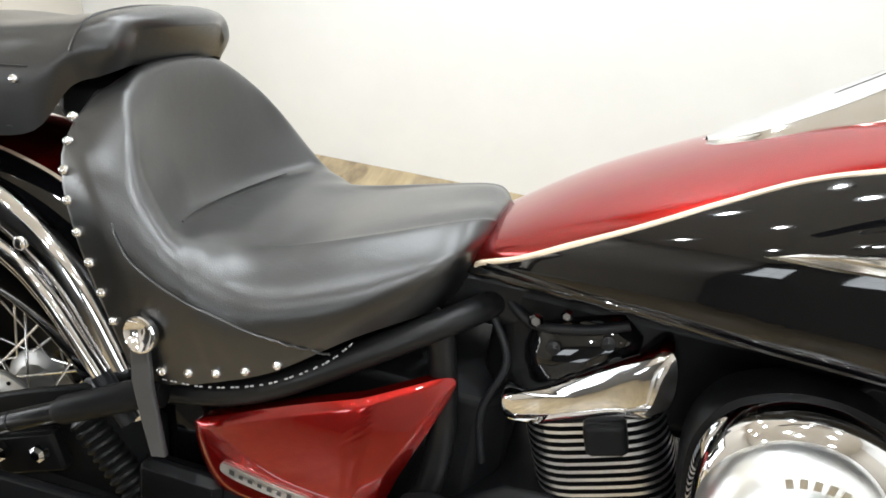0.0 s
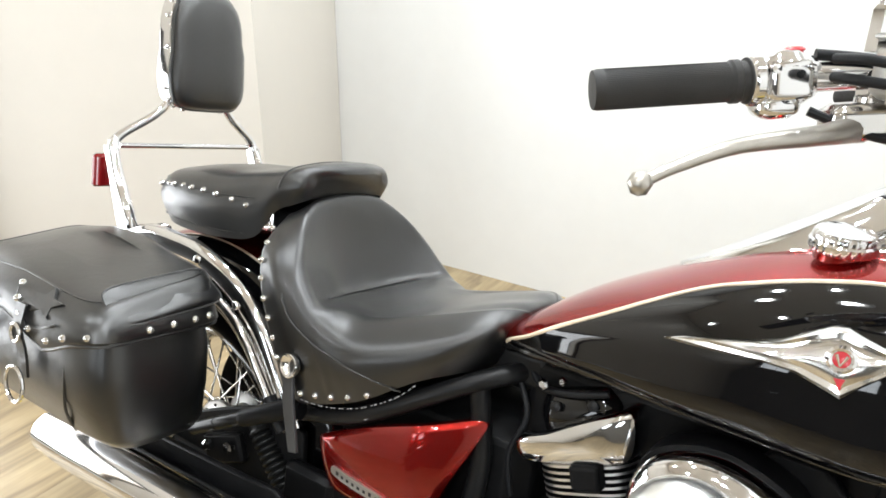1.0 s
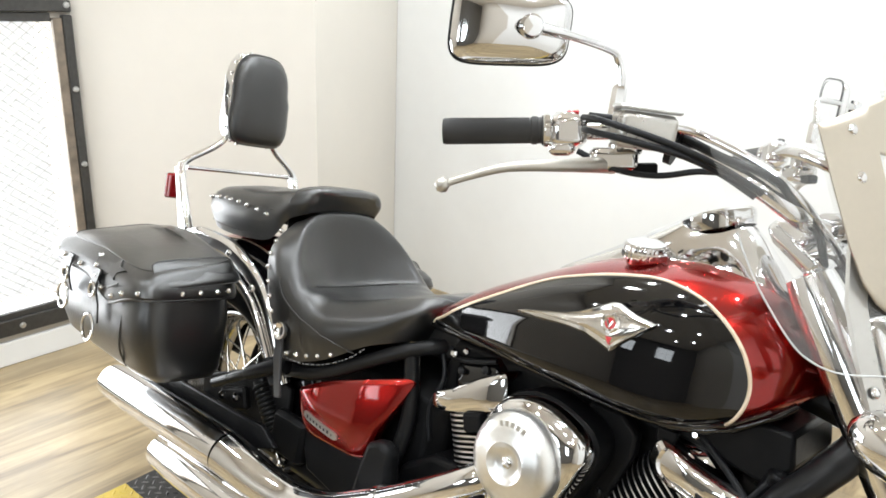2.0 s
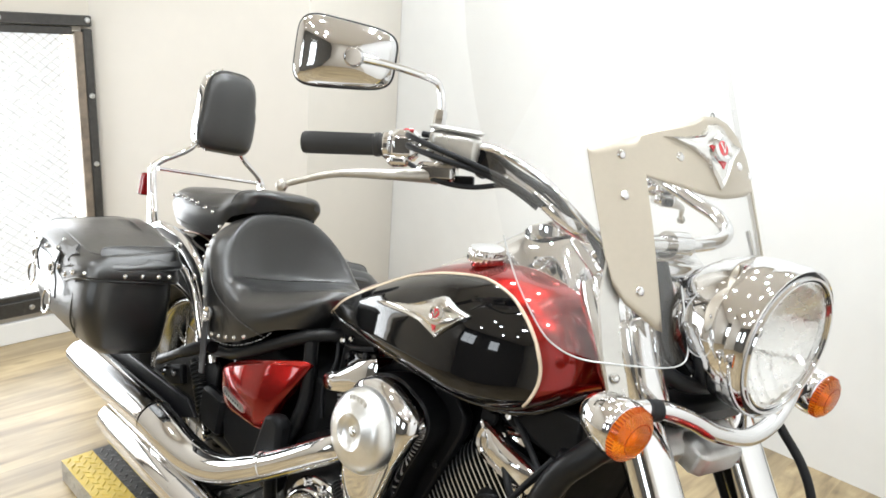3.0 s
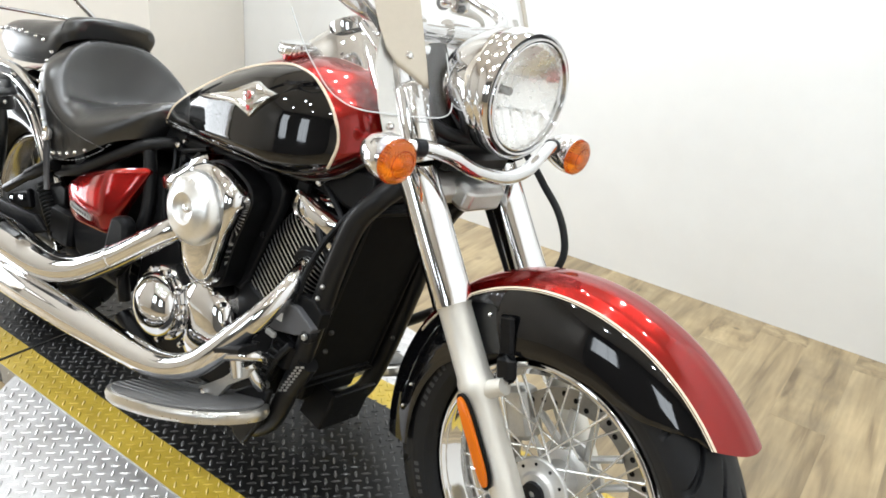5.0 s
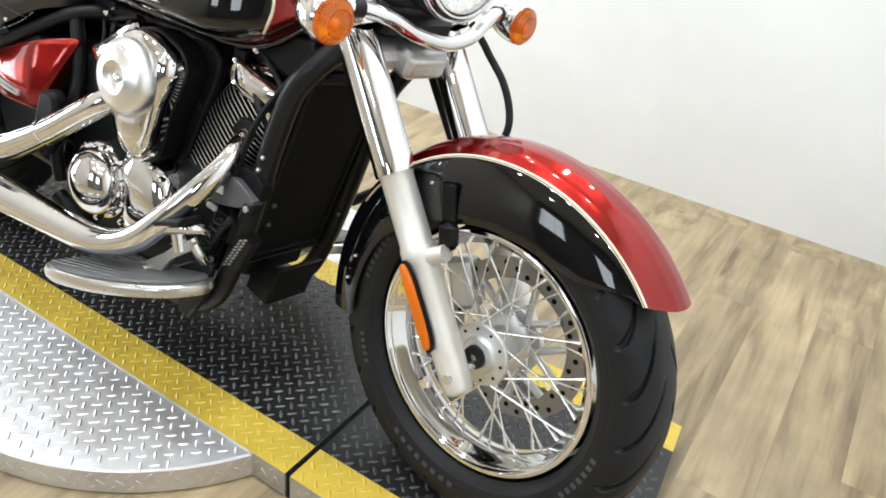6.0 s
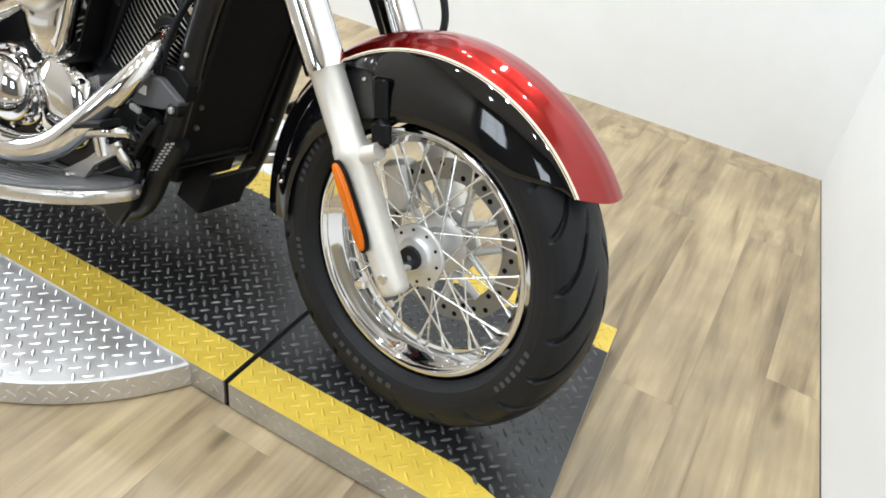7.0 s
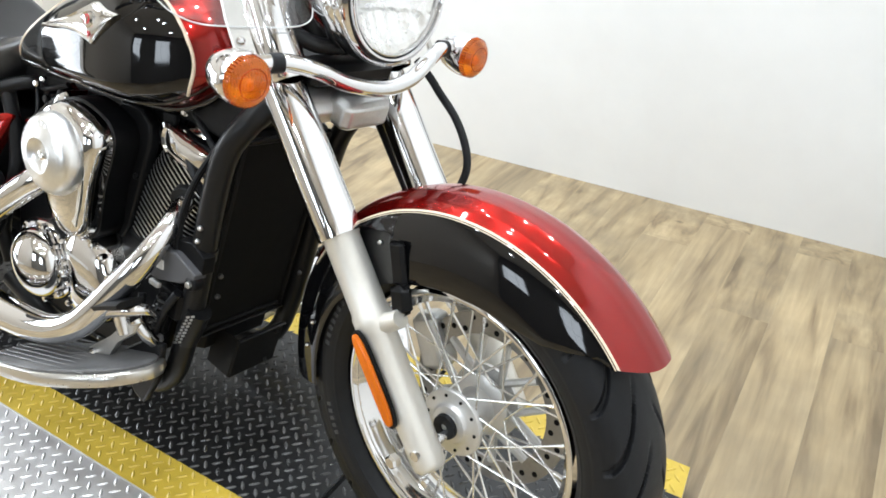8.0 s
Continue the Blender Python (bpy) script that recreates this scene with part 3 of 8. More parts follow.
def platform():
    plat = thing("display_platform", "low black tread-plate platform with yellow painted edges", "platform")
    spans = [(PX0, SEAMS[0] - 0.006), (SEAMS[0] + 0.006, SEAMS[1] - 0.006), (SEAMS[1] + 0.006, None)]
    for x0, x1 in spans:
        xa = (x1, x1) if x1 is not None else (front_x(PY0), front_x(PY1))
        low = [(x0, PY0, FLOOR_Z + 0.004), (xa[0], PY0, FLOOR_Z + 0.004), (xa[1], PY1, FLOOR_Z + 0.004), (x0, PY1, FLOOR_Z + 0.004)]
        high = [(x, y, 0) for x, y, _ in low]
        g = Geo()
        g.grid([low, high], close_v=True, slot=2)
        g.cap(low, 2, True)
        ys = [PY0, PY0 + STRIP, PY1 - STRIP, PY1]
        for k in range(3):
            a, b = ys[k], ys[k + 1]
            ea = x1 if x1 is not None else front_x(a)
            eb = x1 if x1 is not None else front_x(b)
            slot = 1 if k != 1 else 0
            if k == 0 and x1 is None:
                # the painted band narrows towards the front corner
                g.add([(x0, a, 0), (ea, a, 0), (front_x(a + 0.045), a + 0.045, 0), (0.187, b, 0), (x0, b, 0)], [(0, 1, 2, 3, 4)], 1)
                g.add([(0.187, b, 0), (front_x(a + 0.045), a + 0.045, 0), (eb, b, 0)], [(0, 1, 2)], 0)
            else:
                g.add([(x0, a, 0), (ea, a, 0), (eb, b, 0), (x0, b, 0)], [(0, 1, 2, 3)], slot)
        sec = part("deck_section", g, [DECK, YELLOW, GALV], plat, "tread-plate deck with yellow edge bands", smooth=0)
        g = Geo()
        xe = x1 if x1 is not None else 0.40

        def inside(x, y):
            return x0 + 0.012 < x < (x1 - 0.012 if x1 is not None else front_x(y) - 0.012) and PY0 + 0.008 < y < PY1 - 0.008

        def slot_of(x, y):
            if PY0 + STRIP < y < PY1 - STRIP:
                return 0
            if x > 0.187 and y < 0 and (y - PY0 - 0.045) > (0.33 - x) * 0.30:
                return 0
            return 1
        tread(g, inside, x0, xe, PY0, PY1, 0.0, slot_of)
        # the same relief on the upright edge
        for i in range(int((xe - x0) / 0.017)):
            x = x0 + (i + 0.5) * 0.017
            for j in range(3):
                if (i + j) % 2 == 0 and x0 + 0.01 < x < (x1 - 0.01 if x1 is not None else xe - 0.09):
                    lozenge(g, Vector((x, PY0, FLOOR_Z + 0.0175 + j * 0.0165)), EX, EZ, -EY, radians(-45 if i % 2 else 45), 2, 0.0112, 0.003, 0.0016)
        t = part("tread_pattern", g, [TREAD, YELLOW, GALV], sec, smooth=0)
        t["kind"] = "stuff"
    # dark strip put in for the shadow line between deck and floor
    part("shadow_strip", Geo().box(((PX0 + 0.30) / 2, (PY0 + PY1) / 2, FLOOR_Z + 0.0025), (0.30 - PX0, PY1 - PY0 - 0.004, 0.005)), RUBBER, plat, "thin dark strip for the shadow gap beneath the deck", smooth=0)
    for s in SEAMS:
        part("seam_gap", Geo().box((s, (PY0 + PY1) / 2, -0.035), (0.02, PY1 - PY0 - 0.01, 0.062)), DARK, plat, "black rubber seam strip", smooth=0)
    return plat


platform()


def turntable():
    c, r, ztop = (-0.88, 0.085), 0.60, -0.006
    tt = thing("turntable", "round bare steel tread-plate turntable under the platform", "turntable")
    g = Geo()
    g.lathe([(0.0, ztop), (r - 0.004, ztop), (r, ztop - 0.004), (r, FLOOR_Z + 0.004), (r - 0.01, FLOOR_Z + 0.001), (0, FLOOR_Z + 0.001)], (c[0], c[1], 0), (0, 0, 1), 128)
    disc = part("disc", g, SILVER_DECK, tt, "bare diamond tread plate")
    g = Geo()
    tread(g, lambda x, y: math.hypot(x - c[0], y - c[1]) < r - 0.012 and (y < PY0 + 0.005 or y > PY1 - 0.005), c[0] - r, c[0] + r, c[1] - r, c[1] + r, ztop, lambda x, y: 0, 0.0357, 0.0340)
    n = int(2 * math.pi * r / 0.0178) // 2 * 2
    for i in range(n):
        a = 2 * math.pi * i / n
        er, et = Vector((math.cos(a), math.sin(a), 0)), Vector((-math.sin(a), math.cos(a), 0))
        for j in range(3):
            if (i + j) % 2 == 0:
                lozenge(g, Vector((c[0], c[1], FLOOR_Z + 0.014 + 0.0165 * j)) + er * (r + 0.0001), et, EZ, er, radians(-45 if i % 2 else 45), 0, 0.0115, 0.003, 0.0016)
    t = part("tread_pattern", g, SILVER_DECK, disc, smooth=0)
    t["kind"] = "stuff"
    return tt


turntable()
# ---- the motorcycle ----
YAW, LEAN, STEER, RAKE = -2.2, 13.0, -8.0, 32.0
TURNED = Matrix.Rotation(radians(YAW), 4, "Z") @ Matrix.Rotation(radians(-LEAN), 4, "X")
WHEEL_AT = Vector((0.007, 0.009, 0.315))
BIKE_M = Matrix.Translation(WHEEL_AT - TURNED @ Vector((0, 0, 0.32))) @ TURNED
bike = thing("motorcycle", "red and black cruiser motorcycle leaning on its side stand", "motorcycle", BIKE_M)
HEAD = Vector((-0.055, 0, 0.32))
AXIS = Vector((-math.sin(radians(RAKE)), 0, math.cos(radians(RAKE))))
STEER_M = Matrix.Translation(HEAD) @ Matrix.Rotation(radians(STEER), 4, AXIS) @ Matrix.Translation(-HEAD)
MID = 0.012     # middle of the steered parts


def bp(name, geo, mats, label="", smooth=38, bevel=0.0):
    return part(name, geo, mats, bike, label, smooth, bevel)


def sp(name, geo, mats, label="", smooth=38, bevel=0.0):
    """A part that turns with the handlebar."""
    return part(name, geo, mats, bike, label, smooth, bevel, STEER_M)


def stud_mesh(r=0.0055):
    return Geo().lathe([(r, -0.002), (r, 0.0), (r * 0.92, 0.0016), (r * 0.7, 0.0034), (r * 0.35, 0.0046), (0.0, 0.005)], (0, 0, 0), (0, 0, 1), 14)


def studs(parent, spots, r=0.0055, name="stud", material=None, words="domed chrome stud"):
    """Domed studs at (place, outward) pairs."""
    first = None
    for p, n in spots:
        m = Matrix.Translation(p) @ Vector(n).to_track_quat("Z", "Y").to_matrix().to_4x4()
        if first is None:
            first = part(name, stud_mesh(r), material or CHROME, parent, words, m=m)
        else:
            twin(first, parent, m)
    return first


# ---- wheels ----
def tyre_geo(rc, half_h, half_w, seg, groove):
    """A tyre round the y axis; groove(angle, s) gives the depth cut at s = -1..1 across the tread."""
    g = Geo()
    np_ = 144
    rows = []
    for i in range(seg):
        a = 2 * math.pi * i / seg
        row = []
        for j in range(np_):
            t = -0.80 * math.pi + 1.60 * math.pi * j / (np_ - 1)
            cx, sy = math.cos(t), math.sin(t)
            e = 2 / 2.5
            r = rc + half_h * math.copysign(abs(cx) ** e, cx)
            y = half_w * math.copysign(abs(sy) ** e, sy)
            s = t / (0.5 * math.pi)
            d = groove(a, s) if abs(s) < 0.98 else 0.0
            if 1.0 < abs(s) < 1.05 or 1.28 < abs(s) < 1.31:
                d = -0.0008
            r -= d * cx
            y -= d * sy
            row.append((math.cos(a) * r, y, math.sin(a) * r))
        rows.append(row)
    return g.grid(rows, close_u=True)


def sweep_grooves(count, depth):
    """Curved grooves that sweep from the crown to the shoulder, as on a touring tyre."""
    def cut(a, s):
        best = 0.0
        for side in (-1, 1):
            u = side * s
            if 0.06 < u < 0.95:
                k = (a * count / (2 * math.pi) + 0.5 * (side > 0) + 1.5 * (1 - (1 - u) ** 2)) % 1.0
                half = 0.085 if u < 0.8 else 0.065
                off = (k - 0.5) / half
                if abs(off) < 1.0:
                    best = depth * min(1.0, 1.6 * (1 - off * off)) * min(1.0, (u - 0.06) * 6, (0.95 - u) * 6)
        return best
    return cut


def wheel(at, m_extra, rim_r, rim_w, tyre_rc, tyre_h, tyre_w, spokes, name, rim_mat):
    base = (m_extra if m_extra is not None else Matrix()) @ Matrix.Translation(at)
    tyre = part(name + "_tyre", tyre_geo(tyre_rc, tyre_h, tyre_w, 960, sweep_grooves(22, 0.0075)), RUBBER, bike, "black touring tyre with swept grooves", 30, m=base)
    # raised maker's name and arrow as plain bars on the sidewall
    g = Geo()
    for a0, n, w in ((-118, 8, 3.4), (62, 8, 3.4), (150, 7, 2.6), (-30, 7, 2.6), (-162, 5, 2.2)):
        for k in range(n):
            a = radians(a0 + k * w * 1.35)
            r0, r1 = tyre_rc - 0.016, tyre_rc - 0.001
            da = radians(w * 0.34)
            for side in (-1,):
                y = side * (tyre_w + 0.0004)
                q = [(r0, a - da), (r0, a + da), (r1, a + da), (r1, a - da)]
                v0 = [(math.cos(t) * r, y + 0.002, math.sin(t) * r) for r, t in q]
                v1 = [(math.cos(t) * r, y, math.sin(t) * r) for r, t in q]
                g.grid([v0, v1], close_v=True)
                g.cap(v1)
    mk = part("sidewall_marking", g, mat("sidewall_grey", (0.055, 0.055, 0.058), 0.6, spec=0.3), tyre, "raised grey marking bars", 0)
    mk["kind"] = "stuff"
    w = rim_w
    prof = [(rim_r, -w), (rim_r + 0.001, -w - 0.002), (rim_r - 0.002, -w - 0.004), (rim_r - 0.007, -w - 0.003), (rim_r - 0.010, -w + 0.003), (rim_r - 0.016, -w + 0.009), (rim_r - 0.018, -w + 0.016), (rim_r - 0.027, -w * 0.45), (rim_r - 0.030, -0.006), (rim_r - 0.030, 0.006), (rim_r - 0.027, w * 0.45), (rim_r - 0.018, w - 0.016), (rim_r - 0.016, w - 0.009), (rim_r - 0.010, w - 0.003), (rim_r - 0.007, w + 0.003), (rim_r - 0.002, w + 0.004), (rim_r + 0.001, w + 0.002), (rim_r, w), (rim_r - 0.012, w - 0.004), (rim_r - 0.02, 0), (rim_r - 0.012, -w + 0.004)]
    rim = part(name + "_rim", Geo().lathe(prof, (0, 0, 0), (0, 1, 0), 160, closed=True), rim_mat, bike, "chromed spoked rim", 50, m=base)
    hub = Geo()
    hub.lathe([(0.0, -0.055), (0.016, -0.055), (0.018, -0.052), (0.020, -0.048), (0.030, -0.046), (0.033, -0.042), (0.036, -0.040), (0.054, -0.039), (0.056, -0.037), (0.056, -0.032), (0.050, -0.030), (0.034, -0.026), (0.030, -0.015), (0.030, 0.015), (0.034, 0.026), (0.050, 0.030), (0.054, 0.034), (0.052, 0.040), (0.034, 0.045), (0.0, 0.05)], (0, 0, 0), (0, 1, 0), 48)
    hub_ob = part(name + "_hub", hub, HUB, bike, "machined aluminium hub", 40, m=base)
    g = Geo()
    for k in range(10):
        a = 2 * math.pi * k / 10
        g.lathe([(0.0, -0.0408), (0.0028, -0.0408), (0.0028, -0.0385)], (math.cos(a) * 0.046, 0, math.sin(a) * 0.046), (0, 1, 0), 8)
    part("spoke_hole", g, DARK, hub_ob, "ring of small dark holes", 0)["kind"] = "stuff"
    g = Geo().lathe([(0.006, -0.0575), (0.020, -0.0575), (0.021, -0.050), (0.006, -0.050)], (0, 0, 0), (0, 1, 0), 24, closed=True)
    part("seal", g, RUBBER, hub_ob, "black rubber seal")
    # laced spokes
    first = None
    nip = None
    for k in range(spokes):
        side = -1 if k % 2 else 1
        a = 2 * math.pi * (k + 0.5) / spokes
        sgn = 1 if (k // 2) % 2 else -1
        ah = a + sgn * radians(52)
        p0 = Vector((math.cos(ah) * 0.047, side * 0.034, math.sin(ah) * 0.047))
        p1 = Vector((math.cos(a) * (rim_r - 0.030), side * 0.006, math.sin(a) * (rim_r - 0.030)))
        d = p1 - p0
        q = d.to_track_quat("Z", "Y").to_matrix().to_4x4()
        m = Matrix.Translation(p0) @ q
        if first is None:
            L = d.length
            first = part("spoke", Geo().tube([(0, 0, 0), (0, 0, L)], 0.0019, 8, smooth=0), SPOKE, rim, "thin bright wire spoke", m=m)
            nip = part("nipple", Geo().tube([(0, 0, -0.016), (0, 0, -0.002), (0, 0, 0.002)], [0.0030, 0.0034, 0.0034], 8, smooth=0), SPOKE, rim, m=Matrix.Translation(p1) @ q)
        else:
            twin(first, rim, m)
            twin(nip, rim, Matrix.Translation(p1) @ q)
    return base


FRONT_AT = Vector((0.0, MID * 0.0 + 0.002, 0.32))
fbase = wheel(FRONT_AT, STEER_M, 0.217, 0.043, 0.268, 0.052, 0.066, 40, "front", CHROME)
REAR_AT = Vector((-1.655, 0.0, 0.317))
wheel(REAR_AT, None, 0.203, 0.055, 0.258, 0.059, 0.088, 40, "rear", DARK_CHROME)


def brake_disc():
    g = Geo()
    seg, r0, r1, y0, y1 = 72, 0.112, 0.150, 0.056, 0.061
    g.lathe([(r0, y0), (r1, y0), (r1, y1), (r0, y1)], (0, 0, 0), (0, 1, 0), seg, closed=True)
    ob = part("brake_disc", g, DISC, bike, "drilled steel brake disc", 35, m=fbase)
    g = Geo()
    for k in range(36):
        a = 2 * math.pi * k / 36
        r = (0.122, 0.131, 0.140)[k % 3]
        g.lathe([(0.0, y0 - 0.0008), (0.0050, y0 - 0.0008), (0.0050, y0 + 0.001)], (math.cos(a) * r, 0, math.sin(a) * r), (0, 1, 0), 10)
    part("drill_hole", g, DARK, ob, "ring of dark drilled holes", 0)["kind"] = "stuff"
    g = Geo().lathe([(0.045, 0.046), (0.064, 0.05), (0.064, 0.056), (0.045, 0.056)], (0, 0, 0), (0, 1, 0), 36, closed=True)
    part("carrier", g, CAST, ob, "aluminium disc carrier")
    for k in range(6):
        a = 2 * math.pi * k / 6
        for q in (-0.32, 0.32):
            part("carrier_arm", Geo().tube([(math.cos(a) * 0.05, 0.050, math.sin(a) * 0.05), (math.cos(a + q) * 0.114, 0.057, math.sin(a + q) * 0.114)], 0.007, 8, smooth=0), CAST, ob)
    c = Geo()
    c.box((-0.125, 0.062, 0.055), (0.055, 0.05, 0.10), Matrix.Rotation(radians(-24), 3, "Y"), chamfer=0.01)
    c.lathe([(0.019, -0.006), (0.019, 0.006), (0.0, 0.008)], (-0.115, 0.088, 0.075), (0, 1, 0), 20)
    c.lathe([(0.019, -0.006), (0.019, 0.006), (0.0, 0.008)], (-0.135, 0.088, 0.033), (0, 1, 0), 20)
    part("brake_caliper", c, CAST, bike, "grey cast brake caliper", m=fbase, bevel=0.002)


brake_disc()

# ---- fork ----
FD = Vector((-0.574, 0, 0.819)).normalized()          # up the fork
FN = Vector((0.819, 0, 0.574))                         # ahead of it


def fork_leg(y, right):
    o = Vector((0.004, y, 0.296))
    sl = Geo()
    sl.lathe([(0.0, -0.024), (0.019, -0.0235), (0.0235, -0.020), (0.0255, -0.013), (0.0265, 0.0), (0.0265, 0.03), (0.0275, 0.09), (0.028, 0.20), (0.0305, 0.205), (0.0305, 0.225), (0.028, 0.232), (0.028, 0.345), (0.0295, 0.348), (0.0295, 0.362), (0.0, 0.362)], o, FD, 40)
    # fender lug
    lug = o + FD * 0.205 + FN * 0.030
    sl.tube([lug - FN * 0.03, lug + FN * 0.028], [0.017, 0.014], 16, smooth=0)
    leg = sp("fork_slider", sl, FORK, "satin silver fork slider", 40)
    if right:
        part("axle_nut", Geo().lathe([(0.0115, 0), (0.0115, 0.010), (0.009, 0.014), (0.0, 0.014)], Vector((0.004, y - 0.032, 0.296)) + FD * 0.010 - FN * 0.030, (0, -1, 0), 6), CHROME, leg, "chrome pinch bolt", 20)
        part("pinch_bolt", Geo().lathe([(0.006, 0), (0.006, 0.007), (0, 0.008)], Vector((0.030, y - 0.024, 0.274)), (0, -1, 0), 8), CHROME, leg, smooth=20)
    cov = Geo()
    cov.lathe([(0.030, 0.352), (0.0345, 0.350), (0.0350, 0.356), (0.0345, 0.37), (0.0345, 0.60), (0.035, 0.66), (0.034, 0.76), (0.030, 0.79), (0.0, 0.80)], o, FD, 44)
    # long flat on the shroud
    ob = sp("fork_cover", cov, CHROME, "tall chromed fork cover", 40)
    if not right:
        part("lower_stay", Geo().tube([o + FD * 0.37 - FN * 0.028 + Vector((0, -0.014, 0)), o + FD * 0.56 - FN * 0.034 + Vector((0, -0.014, 0))], 0.012, 10, smooth=0), PLASTIC, ob, "black guard strip behind the cover")
    return leg


def fork_shroud(y):
    """Short chromed shell beside the lamp, capped with a low dome."""
    a, b = Vector((-0.312, y, 0.792)), Vector((-0.374, y, 0.910))
    L = (b - a).length
    sp("fork_shroud", Geo().lathe([(0.0270, 0.0), (0.0290, 0.004), (0.0290, L - 0.012), (0.0275, L - 0.004), (0.0225, L + 0.001), (0.0, L + 0.003)], a, (b - a).normalized(), 40), CHROME, "short chromed fork shroud beside the headlight", 40)


fork_shroud(-0.100)
fork_shroud(0.122)
legR = fork_leg(-0.098, True)
fork_leg(0.118, False)


def reflector():
    o = Vector((0.004, -0.098 - 0.0275, 0.296))
    a, b = Vector((-0.036, -0.129, 0.343)), Vector((-0.121, -0.129, 0.462))
    d = (b - a).normalized()
    n = Vector((0, -1, 0))
    w = d.cross(n).normalized()
    L = (b - a).length
    back, lens = Geo(), Geo()

    def outline(k, e):
        pts = []
        for i in range(28):
            t = 2 * math.pi * i / 28
            u = math.copysign(abs(math.cos(t)) ** 0.5, math.cos(t)) * (L / 2 + e)
            v = math.copysign(abs(math.sin(t)) ** 0.8, math.sin(t)) * (0.0125 + e) * (0.86 + 0.14 * math.sin(t))
            pts.append((a + b) / 2 + d * u + w * v * k)
        return pts
    back.grid([outline(1, 0.004), [p + n * 0.006 for p in outline(1, 0.004)]], close_v=True)
    back.cap([p + n * 0.006 for p in outline(1, 0.004)])
    ob = part("side_reflector", back, PLASTIC, legR, "black reflector housing")
    r0 = [p + n * 0.005 for p in outline(1, 0)]
    r1 = [p + n * 0.010 for p in outline(1, -0.001)]
    r2 = [p + n * 0.012 for p in outline(1, -0.004)]
    lens.grid([r0, r1, r2], close_v=True)
    lens.cap(r2)
    o2 = part("side_reflector_lens", lens, REFLECTOR, legR, "long amber side reflector lens")
    return ob, o2


reflector()
# axle
g = Geo().tube([(0.004, -0.126, 0.306), (0.004, -0.05, 0.312)], 0.0085, 18, smooth=0)
sp("axle", g, CHROME, "polished steel axle")
g = Geo().tube([(0.004, 0.05, 0.312), (0.004, 0.13, 0.306)], 0.0085, 18, smooth=0)
sp("axle", g, CHROME, "polished steel axle")


# ---- front fender ----
def fender_r(s):
    """Radius from the wheel's middle at s from crown (0) to skirt edge (1), with the half width."""
    return lerp(s, [(0, 0.364), (0.15, 0.362), (0.35, 0.352), (0.5, 0.337), (0.65, 0.310), (0.8, 0.275), (1.0, 0.232)]), lerp(s, [(0, 0.0), (0.15, 0.022), (0.35, 0.045), (0.5, 0.060), (0.65, 0.071), (0.8, 0.078), (1.0, 0.081)])


FA0, FA1 = 42.0, 190.0


def skirt(a):
    """How far down the skirt the sheet reaches at an angle (degrees)."""
    return lerp(a, [(41.5, 0.50), (45, 0.55), (50, 0.70), (56, 0.82), (66, 0.91), (84, 0.96), (105, 0.98), (130, 0.95), (150, 0.86), (170, 0.83), (180, 0.82), (191, 0.81)])


def fender_pt(a, s, lift=0.0, side=-1):
    r, w = fender_r(abs(s))
    r += lift
    a -= 4.0 * max(0.0, 1 - (s / 0.5) ** 2) * max(0.0, 1 - (a - FA0) / 25)      # the lip reaches lower in the middle
    return FRONT_AT + Vector((math.cos(radians(a)) * r, side * (w + lift * 0.4), math.sin(radians(a)) * r))


